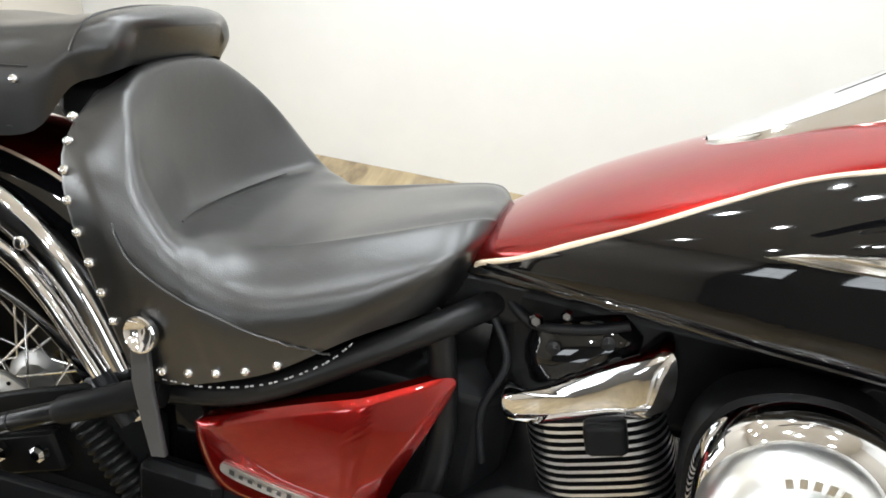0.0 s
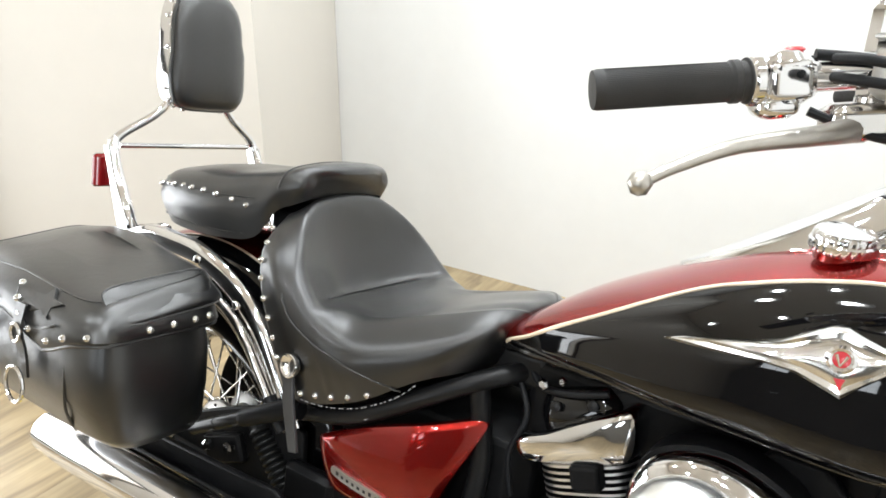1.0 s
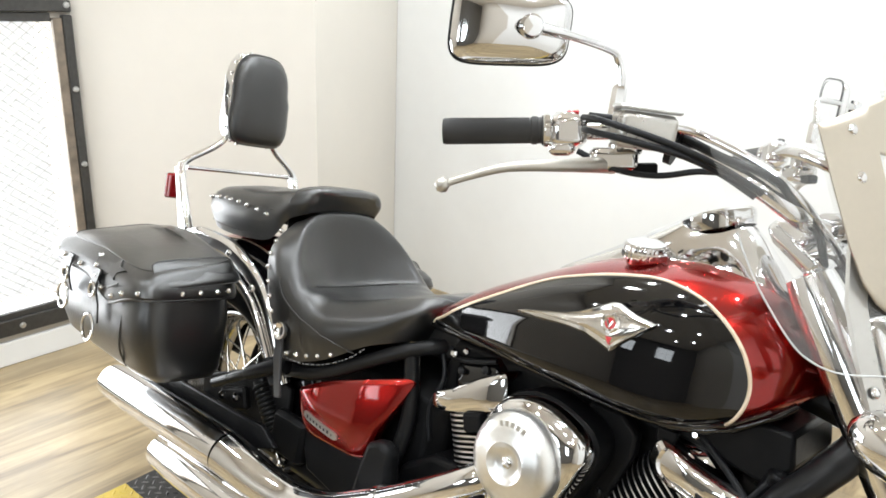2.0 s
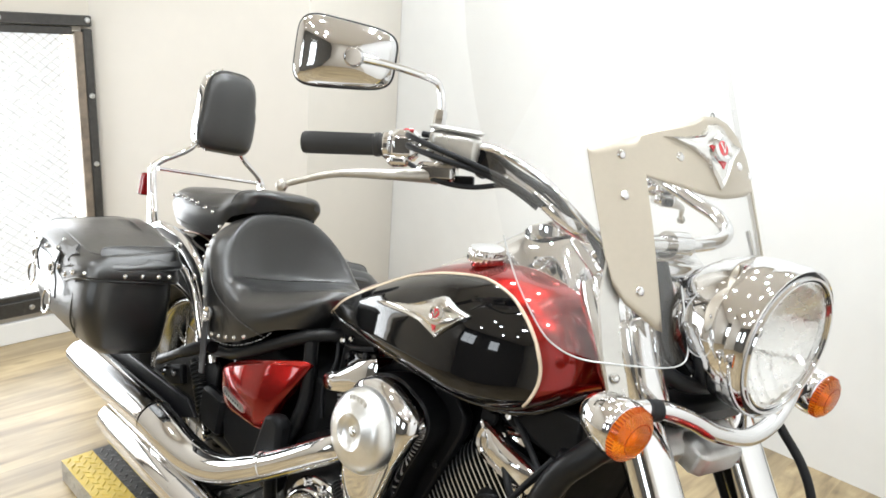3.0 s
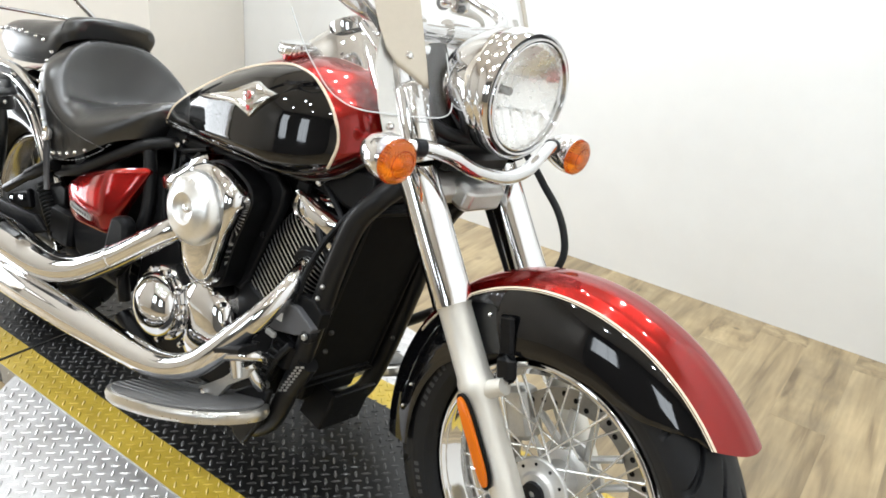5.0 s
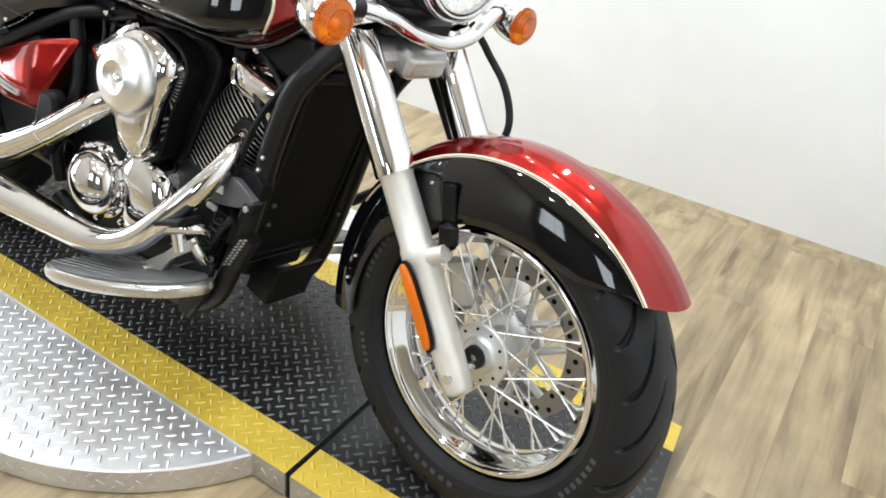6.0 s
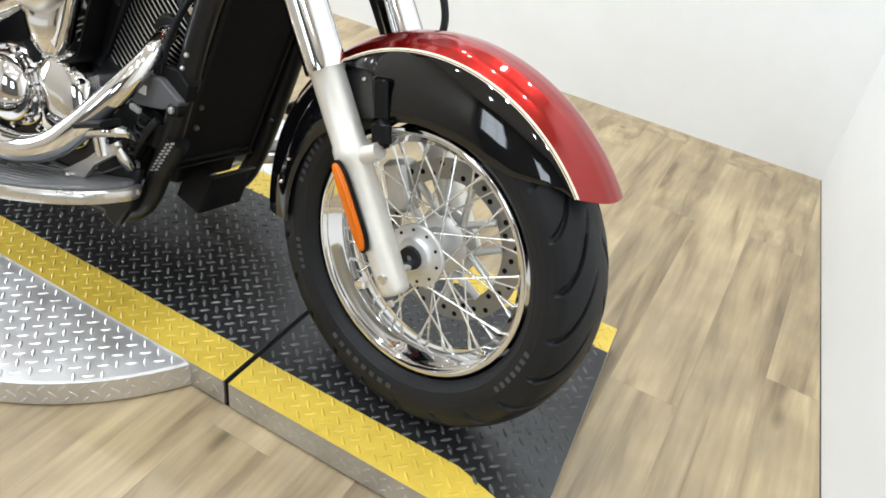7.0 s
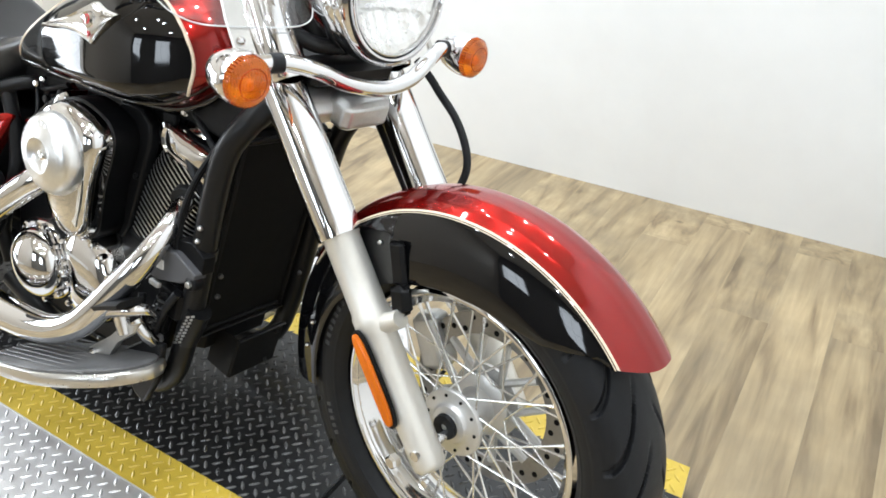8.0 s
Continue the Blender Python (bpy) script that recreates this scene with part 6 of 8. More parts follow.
def pillion_seat():
    half = [
        [(-1.752, -0.095, 0.722), (-1.770, -0.112, 0.762), (-1.766, -0.092, 0.797), (-1.760, -0.045, 0.806), (-1.760, 0.0, 0.808)],
        [(-1.725, -0.122, 0.718), (-1.735, -0.138, 0.768), (-1.730, -0.115, 0.806), (-1.725, -0.055, 0.817), (-1.725, 0.0, 0.819)],
        [(-1.66, -0.134, 0.717), (-1.665, -0.150, 0.775), (-1.660, -0.124, 0.816), (-1.66, -0.060, 0.828), (-1.66, 0.0, 0.830)],
        [(-1.58, -0.134, 0.722), (-1.585, -0.146, 0.782), (-1.580, -0.120, 0.823), (-1.58, -0.058, 0.834), (-1.58, 0.0, 0.836)],
        [(-1.515, -0.124, 0.736), (-1.515, -0.130, 0.796), (-1.510, -0.108, 0.838), (-1.51, -0.052, 0.850), (-1.51, 0.0, 0.852)],
        [(-1.480, -0.114, 0.785), (-1.473, -0.122, 0.822), (-1.467, -0.106, 0.852), (-1.465, -0.052, 0.863), (-1.465, 0.0, 0.865)],
        [(-1.452, -0.108, 0.800), (-1.448, -0.116, 0.830), (-1.444, -0.100, 0.858), (-1.438, -0.050, 0.868), (-1.436, 0.0, 0.870)],
        [(-1.438, -0.098, 0.808), (-1.432, -0.106, 0.832), (-1.430, -0.092, 0.854), (-1.418, -0.046, 0.864), (-1.414, 0.0, 0.866)],
        [(-1.436, -0.080, 0.812), (-1.428, -0.086, 0.832), (-1.427, -0.075, 0.847), (-1.411, -0.037, 0.854), (-1.406, 0.0, 0.855)],
    ]
    net = smooth_net(mirrored(half), 5, 6)
    g = Geo().grid(net)
    g.cap(net[0], flip=True)
    g.cap(net[-1])
    s = bp("pillion_seat", g, LEATHER, "black leather passenger seat with chrome studs", 70)
    row = [(-1.527, 0.787), (-1.556, 0.791), (-1.588, 0.794), (-1.618, 0.795), (-1.646, 0.794), (-1.672, 0.793), (-1.696, 0.791), (-1.718, 0.788), (-1.738, 0.785)]

    def side_y(x, z):
        return min(((p.x - x) ** 2 + (p.z - z) ** 2, p.y) for r in net for p in r if p.y < 0)[1]
    studs(s, [(Vector((x, side_y(x, z) - 0.0008, z)), (0, -1, 0.25)) for x, z in row], 0.0052)
    for zoff, xs0, xs1 in ((0.016, -1.515, -1.76), (-0.045, -1.535, -1.74)):
        sm = Geo()
        pts = [(xs0 + (xs1 - xs0) * i / 24) for i in range(25)]
        sm.tube([Vector((x, side_y(x, 0.786 + zoff + 0.010 * math.sin((x + 1.5) * 9)) - 0.0002, 0.786 + zoff + 0.010 * math.sin((x + 1.5) * 9))) for x in pts], 0.0012, 6, smooth=0)
        part("seam", sm, LEATHER, s, "sewn side seam")
    sm = Geo()
    k = min(range(len(net)), key=lambda i: abs(net[i][len(net[0]) // 2].x + 1.462))
    sm.tube([p + Vector((0, 0, 0.0005)) for p in net[k][6:-6]], 0.0016, 6, smooth=0)
    part("seam", sm, LEATHER, s, "raised cross seam")
    return s


pillion_seat()


# ---- backrest ----
def backrest():
    cy = 0.030
    out = []
    for i in range(72):
        t = 2 * math.pi * i / 72
        c, s = math.cos(t), math.sin(t)
        w = 0.084 - (0.006 if s > 0 else 0)
        e = 0.38 if s < 0 else 0.62
        out.append((math.copysign(abs(c) ** e, c) * w, math.copysign(abs(s) ** e, s) * 0.112))
    zc = 1.017

    def ring(k, kx, dx):
        return [Vector((-1.845 + dx - 0.10 * v * k, cy + u * k * kx, zc + v * k)) for u, v in out]
    g = Geo()
    rs = [ring(0.90, 1, -0.030), ring(0.99, 1, -0.027), ring(1.0, 1, -0.012), ring(0.985, 1, 0.004), ring(0.93, 1, 0.014), ring(0.80, 1, 0.020), ring(0.5, 1, 0.024), ring(0.2, 1, 0.025)]
    g.grid(rs, close_v=True)
    g.cap(rs[-1])
    g.cap(rs[0], flip=True)
    pad = bp("backrest_pad", g, LEATHER, "black leather backrest pad with studded edge", 60)
    pipe = Geo()
    pipe.tube(ring(1.004, 1, -0.002) + [ring(1.004, 1, -0.002)[0]], 0.0022, 6, smooth=0)
    part("piping", pipe, LEATHER, pad, "leather piping")
    spots = []
    edge = ring(1.012, 1, -0.020)
    for i in range(0, 72, 4):
        n = (edge[i] - Vector((-1.845, cy, zc)))
        spots.append((edge[i], (0, n.y, n.z)))
    studs(pad, spots, 0.0048)
    back = Geo()
    rs = [ring(1.0, 1, -0.044), ring(1.014, 1, -0.040), ring(1.014, 1, -0.011), ring(0.97, 1, -0.010)]
    back.grid(rs, close_v=True)
    back.cap(rs[0], flip=True)
    back.cap(rs[-1])
    part("back_shell", back, CHROME, pad, "chrome backing shell", bevel=0.002)
    # sissy bar: flat bars that spread towards the fender
    for s in (-1, 1):
        y0 = cy + s * 0.066
        path = [Vector((-1.872, y0, 1.00)), Vector((-1.868, y0, 0.925)), Vector((-1.872, cy + s * 0.090, 0.890)), Vector((-1.884, cy + s * 0.152, 0.848)), Vector((-1.880, cy + s * 0.170, 0.822)), Vector((-1.850, cy + s * 0.172, 0.760)), Vector((-1.815, cy + s * 0.172, 0.700)), Vector((-1.800, cy + s * 0.170, 0.640))]
        g = Geo().tube(path, [0.0075, 0.0075, 0.0080, 0.0085, 0.010, 0.011, 0.011, 0.010], 14)
        b = bp("sissy_bar", g, CHROME, "polished backrest bar")
        pl = Geo()
        pl.slab([(-1.905, 0.825), (-1.868, 0.828), (-1.835, 0.745), (-1.790, 0.685), (-1.775, 0.640), (-1.83, 0.640), (-1.858, 0.700)], lambda u, v, h: Vector((u, cy + s * (0.168 + h), v)), 0.006)
        part("side_plate", pl, POLISHED, b, "polished steel side plate", bevel=0.001)
        studs(b, [(Vector((x, cy + s * 0.175, z)), (0, s, 0)) for x, z in ((-1.868, 0.800), (-1.858, 0.765), (-1.812, 0.672), (-1.800, 0.655))], 0.0055, "bolt")
    g = Geo().tube([(-1.884, cy - 0.155, 0.828), (-1.884, cy + 0.155, 0.828)], 0.0055, 10, smooth=0)
    bp("cross_bar", g, CHROME, "thin cross bar")
    r = Geo().box((-1.925, -0.130, 0.775), (0.014, 0.040, 0.062), chamfer=0.004)
    tl = bp("rear_reflector", r, RED_LENS, "red rear reflector")
    part("reflector_back", Geo().box((-1.914, -0.130, 0.775), (0.010, 0.036, 0.058), chamfer=0.003), RED_LENS, tl, "pale red inner face")
    bp("reflector_stay", Geo().tube([(-1.910, -0.130, 0.780), (-1.870, -0.135, 0.79)], 0.006, 8, smooth=0), CHROME, "short chrome stay")


backrest()


# ---- rear fender ----
def rear_fender():
    def pt(a, s, lift=0.0, side=-1):
        r = lerp(s, [(0, 0.392), (0.3, 0.386), (0.55, 0.372), (0.75, 0.335), (0.9, 0.282), (1.0, 0.240)]) + lift
        w = lerp(s, [(0, 0.0), (0.3, 0.06), (0.55, 0.098), (0.75, 0.117), (0.9, 0.123), (1.0, 0.124)])
        return REAR_AT + Vector((math.cos(radians(a)) * r, side * (w + lift * 0.5), math.sin(radians(a)) * r))
    g = Geo()
    rows = [[pt(8 + 172 * i / 60, j / 14, 0, -1) for j in range(14, -1, -1)] + [pt(8 + 172 * i / 60, j / 14, 0, 1) for j in range(1, 15)] for i in range(61)]
    g.grid(rows)
    inner = [[p + (REAR_AT - p).normalized() * 0.003 for p in r] for r in rows]
    g.grid([list(reversed(r)) for r in inner])
    g.grid([[r[0] for r in rows], [r[0] for r in inner]])
    g.grid([[r[-1] for r in rows], [r[-1] for r in inner]])
    f = bp("rear_fender", g, BLACK, "black and red rear fender", 50)
    c = Geo().grid([[pt(8 + 172 * i / 60, 0.40 * j / 8, 0.0012, -1) for j in range(8, -1, -1)] + [pt(8 + 172 * i / 60, 0.40 * j / 8, 0.0012, 1) for j in range(1, 9)] for i in range(61)])
    part("crown", c, RED, f, "candy red fender crown", 60)
    l = Geo()
    for s in (-1, 1):
        l.grid([[pt(8 + 172 * i / 60, 0.40 + 0.03 * j, 0.0014, s) for j in range(2)] for i in range(61)])
    part("pinstripe", l, CREAM, f, "cream pinstripe", 60)
    # broad chrome fender strut
    for s in (-1, 1):
        st = Geo()
        path = [(-1.80, 0.668), (-1.74, 0.690), (-1.679, 0.690), (-1.61, 0.686), (-1.547, 0.665), (-1.50, 0.639), (-1.459, 0.605), (-1.428, 0.563), (-1.395, 0.510), (-1.365, 0.462)]
        ring = []
        pts = curve([Vector((x, s * 0.152, z)) for x, z in path], 5)
        for i, p in enumerate(pts):
            t = (pts[min(i + 1, len(pts) - 1)] - pts[max(i - 1, 0)]).normalized()
            n = Vector((t.z, 0, -t.x))
            h = 0.021
            prof = [(-h, 0.0), (-h * 0.9, 0.006), (-h * 0.4, 0.011), (h * 0.4, 0.011), (h * 0.9, 0.006), (h, 0.0), (h, -0.008), (-h, -0.008)]
            ring.append([p + n * u + Vector((0, s * v, 0)) for u, v in prof])
        st.grid(ring, close_v=True)
        st.cap(ring[0])
        st.cap(ring[-1], flip=True)
        part("fender_strut", st, CHROME, f, "broad chrome fender strut", 50)
        studs(f, [(Vector((x, s * 0.164, z)), (0, s, 0)) for x, z in ((-1.60, 0.682), (-1.50, 0.630))], 0.008, "bolt")
    # chrome bag rail beside the strut, with its groove
    for s in (-1, 1):
        path = [(-1.60, 0.640), (-1.549, 0.632), (-1.502, 0.610), (-1.463, 0.577), (-1.435, 0.543), (-1.405, 0.505)]
        rail = part("bag_rail", Geo().tube([(x, s * 0.166, z) for x, z in path], 0.0085, 14), CHROME, f, "slim chrome saddlebag rail")
        part("rail_sleeve", Geo().tube([(x - 0.010, s * 0.158, z - 0.011) for x, z in path[1:5]], 0.0062, 12), POLISHED, rail, "thin second tube of the rail")
        part("rail_foot", Geo().tube([(-1.407, s * 0.166, 0.507), (-1.385, s * 0.168, 0.480), (-1.370, s * 0.168, 0.462)], 0.0095, 12), RUBBER, rail, "black sleeve at the foot of the rail")
    tl = bp("tail_light", Geo().box((-1.995, 0.0, 0.60), (0.05, 0.14, 0.08), chamfer=0.02), RED_LENS, "red tail light")
    part("tail_light_shell", Geo().box((-1.972, 0.0, 0.60), (0.05, 0.15, 0.09), chamfer=0.02), CHROME, tl)


rear_fender()


# ---- saddlebags ----
def rounded(cx, cy, hx, hy, e, n=56):
    return [(cx + math.copysign(abs(math.cos(t)) ** e, math.cos(t)) * hx, cy + math.copysign(abs(math.sin(t)) ** e, math.sin(t)) * hy) for t in [2 * math.pi * i / n for i in range(n)]]


def saddlebag(s):
    body, lid = Geo(), Geo()
    # (z, front x, rear x, inner y, outer y)
    secs = [(0.430, -1.530, -1.80, 0.215, 0.330), (0.440, -1.500, -1.845, 0.205, 0.362), (0.462, -1.484, -1.875, 0.202, 0.386), (0.52, -1.477, -1.895, 0.200, 0.408), (0.58, -1.479, -1.900, 0.200, 0.412), (0.640, -1.498, -1.888, 0.204, 0.398)]
    rows = [[(x, s * y, z) for x, y in rounded((a + b) / 2, (c + d) / 2, (a - b) / 2, (d - c) / 2, 0.36)] for z, a, b, c, d in secs]
    body.grid(rows, close_v=True)
    body.cap(rows[0], flip=True)
    body.cap(rows[-1])
    bag = thing("saddlebag", "black leather saddlebag with chrome studs and buckled straps", "saddlebag", BIKE_M, group="saddlebags")
    bd = part("body", body, LEATHER, bag, smooth=60)
    secs = [(0.617, -1.480, -1.905, 0.194, 0.424), (0.623, -1.476, -1.908, 0.192, 0.427), (0.642, -1.484, -1.902, 0.194, 0.421), (0.656, -1.500, -1.887, 0.197, 0.407), (0.664, -1.518, -1.870, 0.199, 0.392), (0.667, -1.535, -1.855, 0.201, 0.382), (0.669, -1.56, -1.84, 0.21, 0.365), (0.671, -1.62, -1.78, 0.24, 0.33)]
    rows = []
    for z, a, b, c, d in secs:
        r = []
        for x, y in rounded((a + b) / 2, (c + d) / 2, (a - b) / 2, (d - c) / 2, 0.28, 84):
            lean = (0.026 + 0.014 * math.exp(-((x + 1.74) / 0.09) ** 2)) * (1 - (y - 0.2) / 0.2) if z > 0.65 else 0.0
            dz = 0.004 * math.sin((x + 1.48) * 22) * (1 if z > 0.64 else 0.3) + lean
            if z < 0.63:
                dz -= 0.030 * math.exp(-((x + 1.60) / 0.06) ** 2) * max(0.0, (y - 0.36) / 0.06)
            r.append((x, s * y, z + dz))
        rows.append(r)
    lid.grid(rows, close_v=True)
    lid.cap(rows[-1])
    lid.cap(rows[0], flip=True)
    ld = part("lid", lid, LEATHER, bag, "leather lid with a studded flap", smooth=60)
    hem = Geo()
    hem.tube(rows[0] + [rows[0][0]], 0.0028, 8, smooth=0)
    part("hem", hem, LEATHER, ld, "rolled leather hem")
    part("piping", Geo().tube(rows[4] + [rows[4][0]], 0.0013, 8, smooth=0), LEATHER, ld, "piped leather edge of the lid top")
    # padded front panel of the lid
    def front_x_at(z):
        return float(np.interp(z, [0.617, 0.623, 0.642, 0.656, 0.664, 0.690], [-1.480, -1.476, -1.484, -1.500, -1.518, -1.545]))

    outline = rounded(0.290, 0.664, 0.088, 0.021, 0.34, 48)
    rows_p = []
    for k in (1.0, 0.97, 0.9, 0.78, 0.6, 0.35, 0.1):
        rows_p.append([Vector((front_x_at(0.664 + (z - 0.664) * k) + 0.002 + 0.013 * (1 - k ** 3), s * (0.290 + (y - 0.290) * k), 0.664 + (z - 0.664) * k + 0.006 * (0.29 - y) / 0.09)) for y, z in outline])
    pad = Geo().grid(rows_p, close_v=True)
    pad.cap(rows_p[-1])
    part("front_panel", pad, LEATHER, ld, "padded leather panel", smooth=70)
    part("seam", Geo().tube(rows_p[0] + [rows_p[0][0]], 0.0016, 6, smooth=0), LEATHER, ld)
    if s < 0:
        def lid_y(z):
            return -float(np.interp(z, [0.600, 0.617, 0.623, 0.642, 0.656, 0.664], [0.4255, 0.4255, 0.4285, 0.4225, 0.4085, 0.394]))
        front = [(-1.475, -0.237, 0.634), (-1.474, -0.263, 0.633), (-1.474, -0.300, 0.632), (-1.477, -0.337, 0.630), (-1.486, -0.371, 0.629)]
        side = [(-1.502, -0.414, 0.626), (-1.540, lid_y(0.617), 0.617), (-1.579, lid_y(0.602), 0.602)]
        side2 = [(x, lid_y(z), z) for x, z in ((-1.625, 0.606), (-1.643, 0.624), (-1.660, 0.641), (-1.676, 0.657))]
        back = [(-1.72, -0.427, 0.630), (-1.76, -0.427, 0.630), (-1.80, -0.425, 0.630), (-1.84, -0.419, 0.632)]
        sp_ = [(Vector(p), (1, -0.15, 0)) for p in front] + [(Vector(p), (0.1, -1, 0)) for p in side + side2 + back]
        studs(ld, sp_, 0.0058)
    else:
        studs(ld, [(Vector((-1.476, s * y, 0.614)), (1, 0, 0)) for y in (0.222, 0.256, 0.290, 0.325)], 0.0058)
    # vertical seams of the body
    for x, y in ((-1.500, 0.360), (-1.56, 0.405)):
        sm = Geo().tube([(x, s * y, 0.605), (x - 0.002, s * (y + 0.003), 0.56), (x - 0.004, s * (y - 0.001), 0.50), (x - 0.016, s * (y - 0.026), 0.455)], 0.0022, 8)
        part("seam", sm, LEATHER, bd, "welted corner seam")
    # pointed straps with ring buckles
    for x, zr in ((-1.640, 0.520), (-1.765, 0.552)):
        st = Geo()
        w = 0.011
        path = [Vector((x, s * 0.424, 0.640)), Vector((x, s * 0.431, 0.605)), Vector((x, s * 0.424, 0.57)), Vector((x, s * 0.420, zr + 0.010))]
        rows = [[p + Vector((-w, 0, 0)), p + Vector((w, 0, 0)), p + Vector((w, s * 0.004, 0)), p + Vector((-w, s * 0.004, 0))] for p in curve(path, 5)]
        st.grid(rows, close_v=True)
        st.cap(rows[0])
        st.cap(rows[-1], flip=True)
        strap = part("strap", st, LEATHER, bag, "leather strap with a chrome buckle")
        for z, r in ((0.598, 0.011), (zr, 0.023)):
            o = Vector((x, s * 0.433, z))
            bk = Geo()
            ring = [o + Vector((math.cos(t) * r, s * 0.003, math.sin(t) * r * 1.15)) for t in [2 * math.pi * k / 24 for k in range(25)]]
            bk.tube(ring, 0.0030, 8, smooth=0)
            if z > 0.6:
                bk.lathe([(0.011, 0.0), (0.010, 0.006), (0.0, 0.009)], o, (0, s, 0), 20)
            part("buckle", bk, CHROME, strap, "round chrome buckle")
    # tooled star on the lid, plain relief
    em = Geo()
    c0 = Vector((-1.604, s * 0.4105, 0.646))
    pts = []
    for k in range(10):
        a = math.pi / 2 + k * math.pi / 5
        r = 0.030 if k % 2 == 0 else 0.015
        pts.append((math.cos(a) * r * 1.25, math.sin(a) * r * 0.8))
    em.slab(pts, lambda u, v, h: c0 + Vector((u, s * (h * 0.75 - v * 0.62), v * 0.78 + h * 0.6)), 0.0045, rim=0.002)
    flap = curve([Vector((-1.690, 0, 0.664)), Vector((-1.662, 0, 0.640)), Vector((-1.632, 0, 0.612)), Vector((-1.600, 0, 0.614)), Vector((-1.560, 0, 0.630))], 8)
    if s < 0:
        part("seam", Geo().tube([Vector((p.x, lid_y(p.z) + 0.001, p.z)) for p in flap], 0.0018, 6, smooth=0), LEATHER, ld, "tooled edge of the side flap")
    part("tooling", em, LEATHER, ld, "embossed leather star", smooth=20)
    return bag


saddlebag(-1)
saddlebag(1)


# ---- frame, covers ----
g = Geo().tube([(-1.560, -0.178, 0.399), (-1.50, -0.182, 0.432), (-1.43, -0.186, 0.470), (-1.335, -0.186, 0.520)], 0.0112, 18, smooth=0)
peg = bp("passenger_peg", g, FRAME, "black tubular passenger peg arm")
part("peg_sleeve", Geo().tube([(-1.440, -0.186, 0.4645), (-1.434, -0.186, 0.468), (-1.34, -0.186, 0.517), (-1.322, -0.182, 0.520)], [0.0125, 0.0150, 0.0155, 0.0150], 18, smooth=0), PLASTIC, peg, "thick black sleeve")
part("peg_collar", Geo().tube([(-1.502, -0.1819, 0.431), (-1.499, -0.1821, 0.4326)], 0.0118, 18, smooth=0), RUBBER, peg)
for s in (-1, 1):
    g = Geo().tube([(-1.45, s * 0.120, 0.455), (-1.36, s * 0.150, 0.496), (-1.267, s * 0.158, 0.524), (-1.20, s * 0.155, 0.556), (-1.10, s * 0.128, 0.617), (-1.062, s * 0.108, 0.638), (-1.036, s * 0.078, 0.648), (-1.02, s * 0.04, 0.654)], 0.0140, 18)
    bp("frame_rail", g, FRAME, "black tubular frame rail")
    g = Geo().tube([(-1.072, s * 0.110, 0.625), (-1.058, s * 0.108, 0.555), (-1.054, s * 0.108, 0.50), (-1.060, s * 0.115, 0.44), (-1.09, s * 0.125, 0.34), (-1.08, s * 0.12, 0.26)], 0.0145, 16)
    bp("frame_post", g, FRAME, "black frame upright")
    g = Geo().tube([(-0.36, s * 0.045, 0.80), (-0.362, s * 0.10, 0.745), (-0.385, s * 0.128, 0.705), (-0.421, s * 0.135, 0.650), (-0.447, s * 0.135, 0.560), (-0.465, s * 0.135, 0.467), (-0.506, s * 0.133, 0.29), (-0.55, s * 0.13, 0.20), (-0.64, s * 0.125, 0.165), (-0.90, s * 0.12, 0.165), (-1.08, s * 0.12, 0.22)], 0.0205, 18)
    bp("frame_cradle", g, FRAME, "black frame downtube and cradle")
# added dark block keeps bright floor from showing between engine and tank
g = Geo().box((-0.76, 0, 0.618), (0.54, 0.15, 0.145), chamfer=0.02)
bp("engine_backing", g, ENGINE, "dark block added between the cylinders against see-through", bevel=0.006)
# dark filler added where bright wall showed between seat nose and tank
g = Geo().box((-1.045, 0, 0.655), (0.12, 0.15, 0.07), chamfer=0.015)
bp("tank_backing", g, FRAME, "dark filler added under the rear of the tank", bevel=0.004)
# dark filler added to close the bright gap under the pillion
g = Geo().box((-1.475, 0, 0.765), (0.11, 0.17, 0.06), chamfer=0.015)
bp("pillion_backing", g, PLASTIC, "dark filler added between the two seats", bevel=0.004)
# dark box added to block the bright view through under the seat
g = Geo().box((-1.165, 0, 0.45), (0.35, 0.19, 0.26), chamfer=0.03)
bp("seat_backing", g, PLASTIC, "dark box added under the seat against see-through", bevel=0.006)
g = Geo().box((-0.47, 0, 0.80), (0.30, 0.07, 0.09), Matrix.Rotation(radians(10), 3, "Y"), chamfer=0.02)
bp("frame_spine", g, FRAME, "black frame spine", bevel=0.004)
# swingarm
for s in (-1, 1):
    g = Geo().tube([(-1.08, s * 0.11, 0.30), (-1.30, s * 0.125, 0.315), (-1.655, s * 0.135, 0.317)], 0.024, 14)
    bp("swingarm", g, FRAME, "black swingarm tube")
    g = Geo().lathe([(0.0, -0.02), (0.022, -0.02), (0.022, 0.015), (0.014, 0.02), (0.0, 0.02)], (-1.655, s * 0.15, 0.317), (0, s, 0), 24)
    bp("rear_axle_nut", g, CHROME, "chrome rear axle cover")
# dark disc added to block the bright floor behind the spokes
g = Geo().lathe([(0.03, 0.090), (0.150, 0.092), (0.155, 0.094), (0.155, 0.122), (0.150, 0.124), (0.03, 0.120)], REAR_AT, (0, 1, 0), 64, closed=True)
bp("backing_disc", g, FRAME, "dark disc added behind the rear wheel")
# dark block added to darken the view through the rear wheel
g = Geo().box((-1.38, 0.112, 0.335), (0.42, 0.03, 0.10), Matrix.Rotation(radians(3), 3, "Y"), chamfer=0.012)
bp("backing_panel", g, PLASTIC, "dark block added beside the rear wheel", bevel=0.004)
g = Geo()
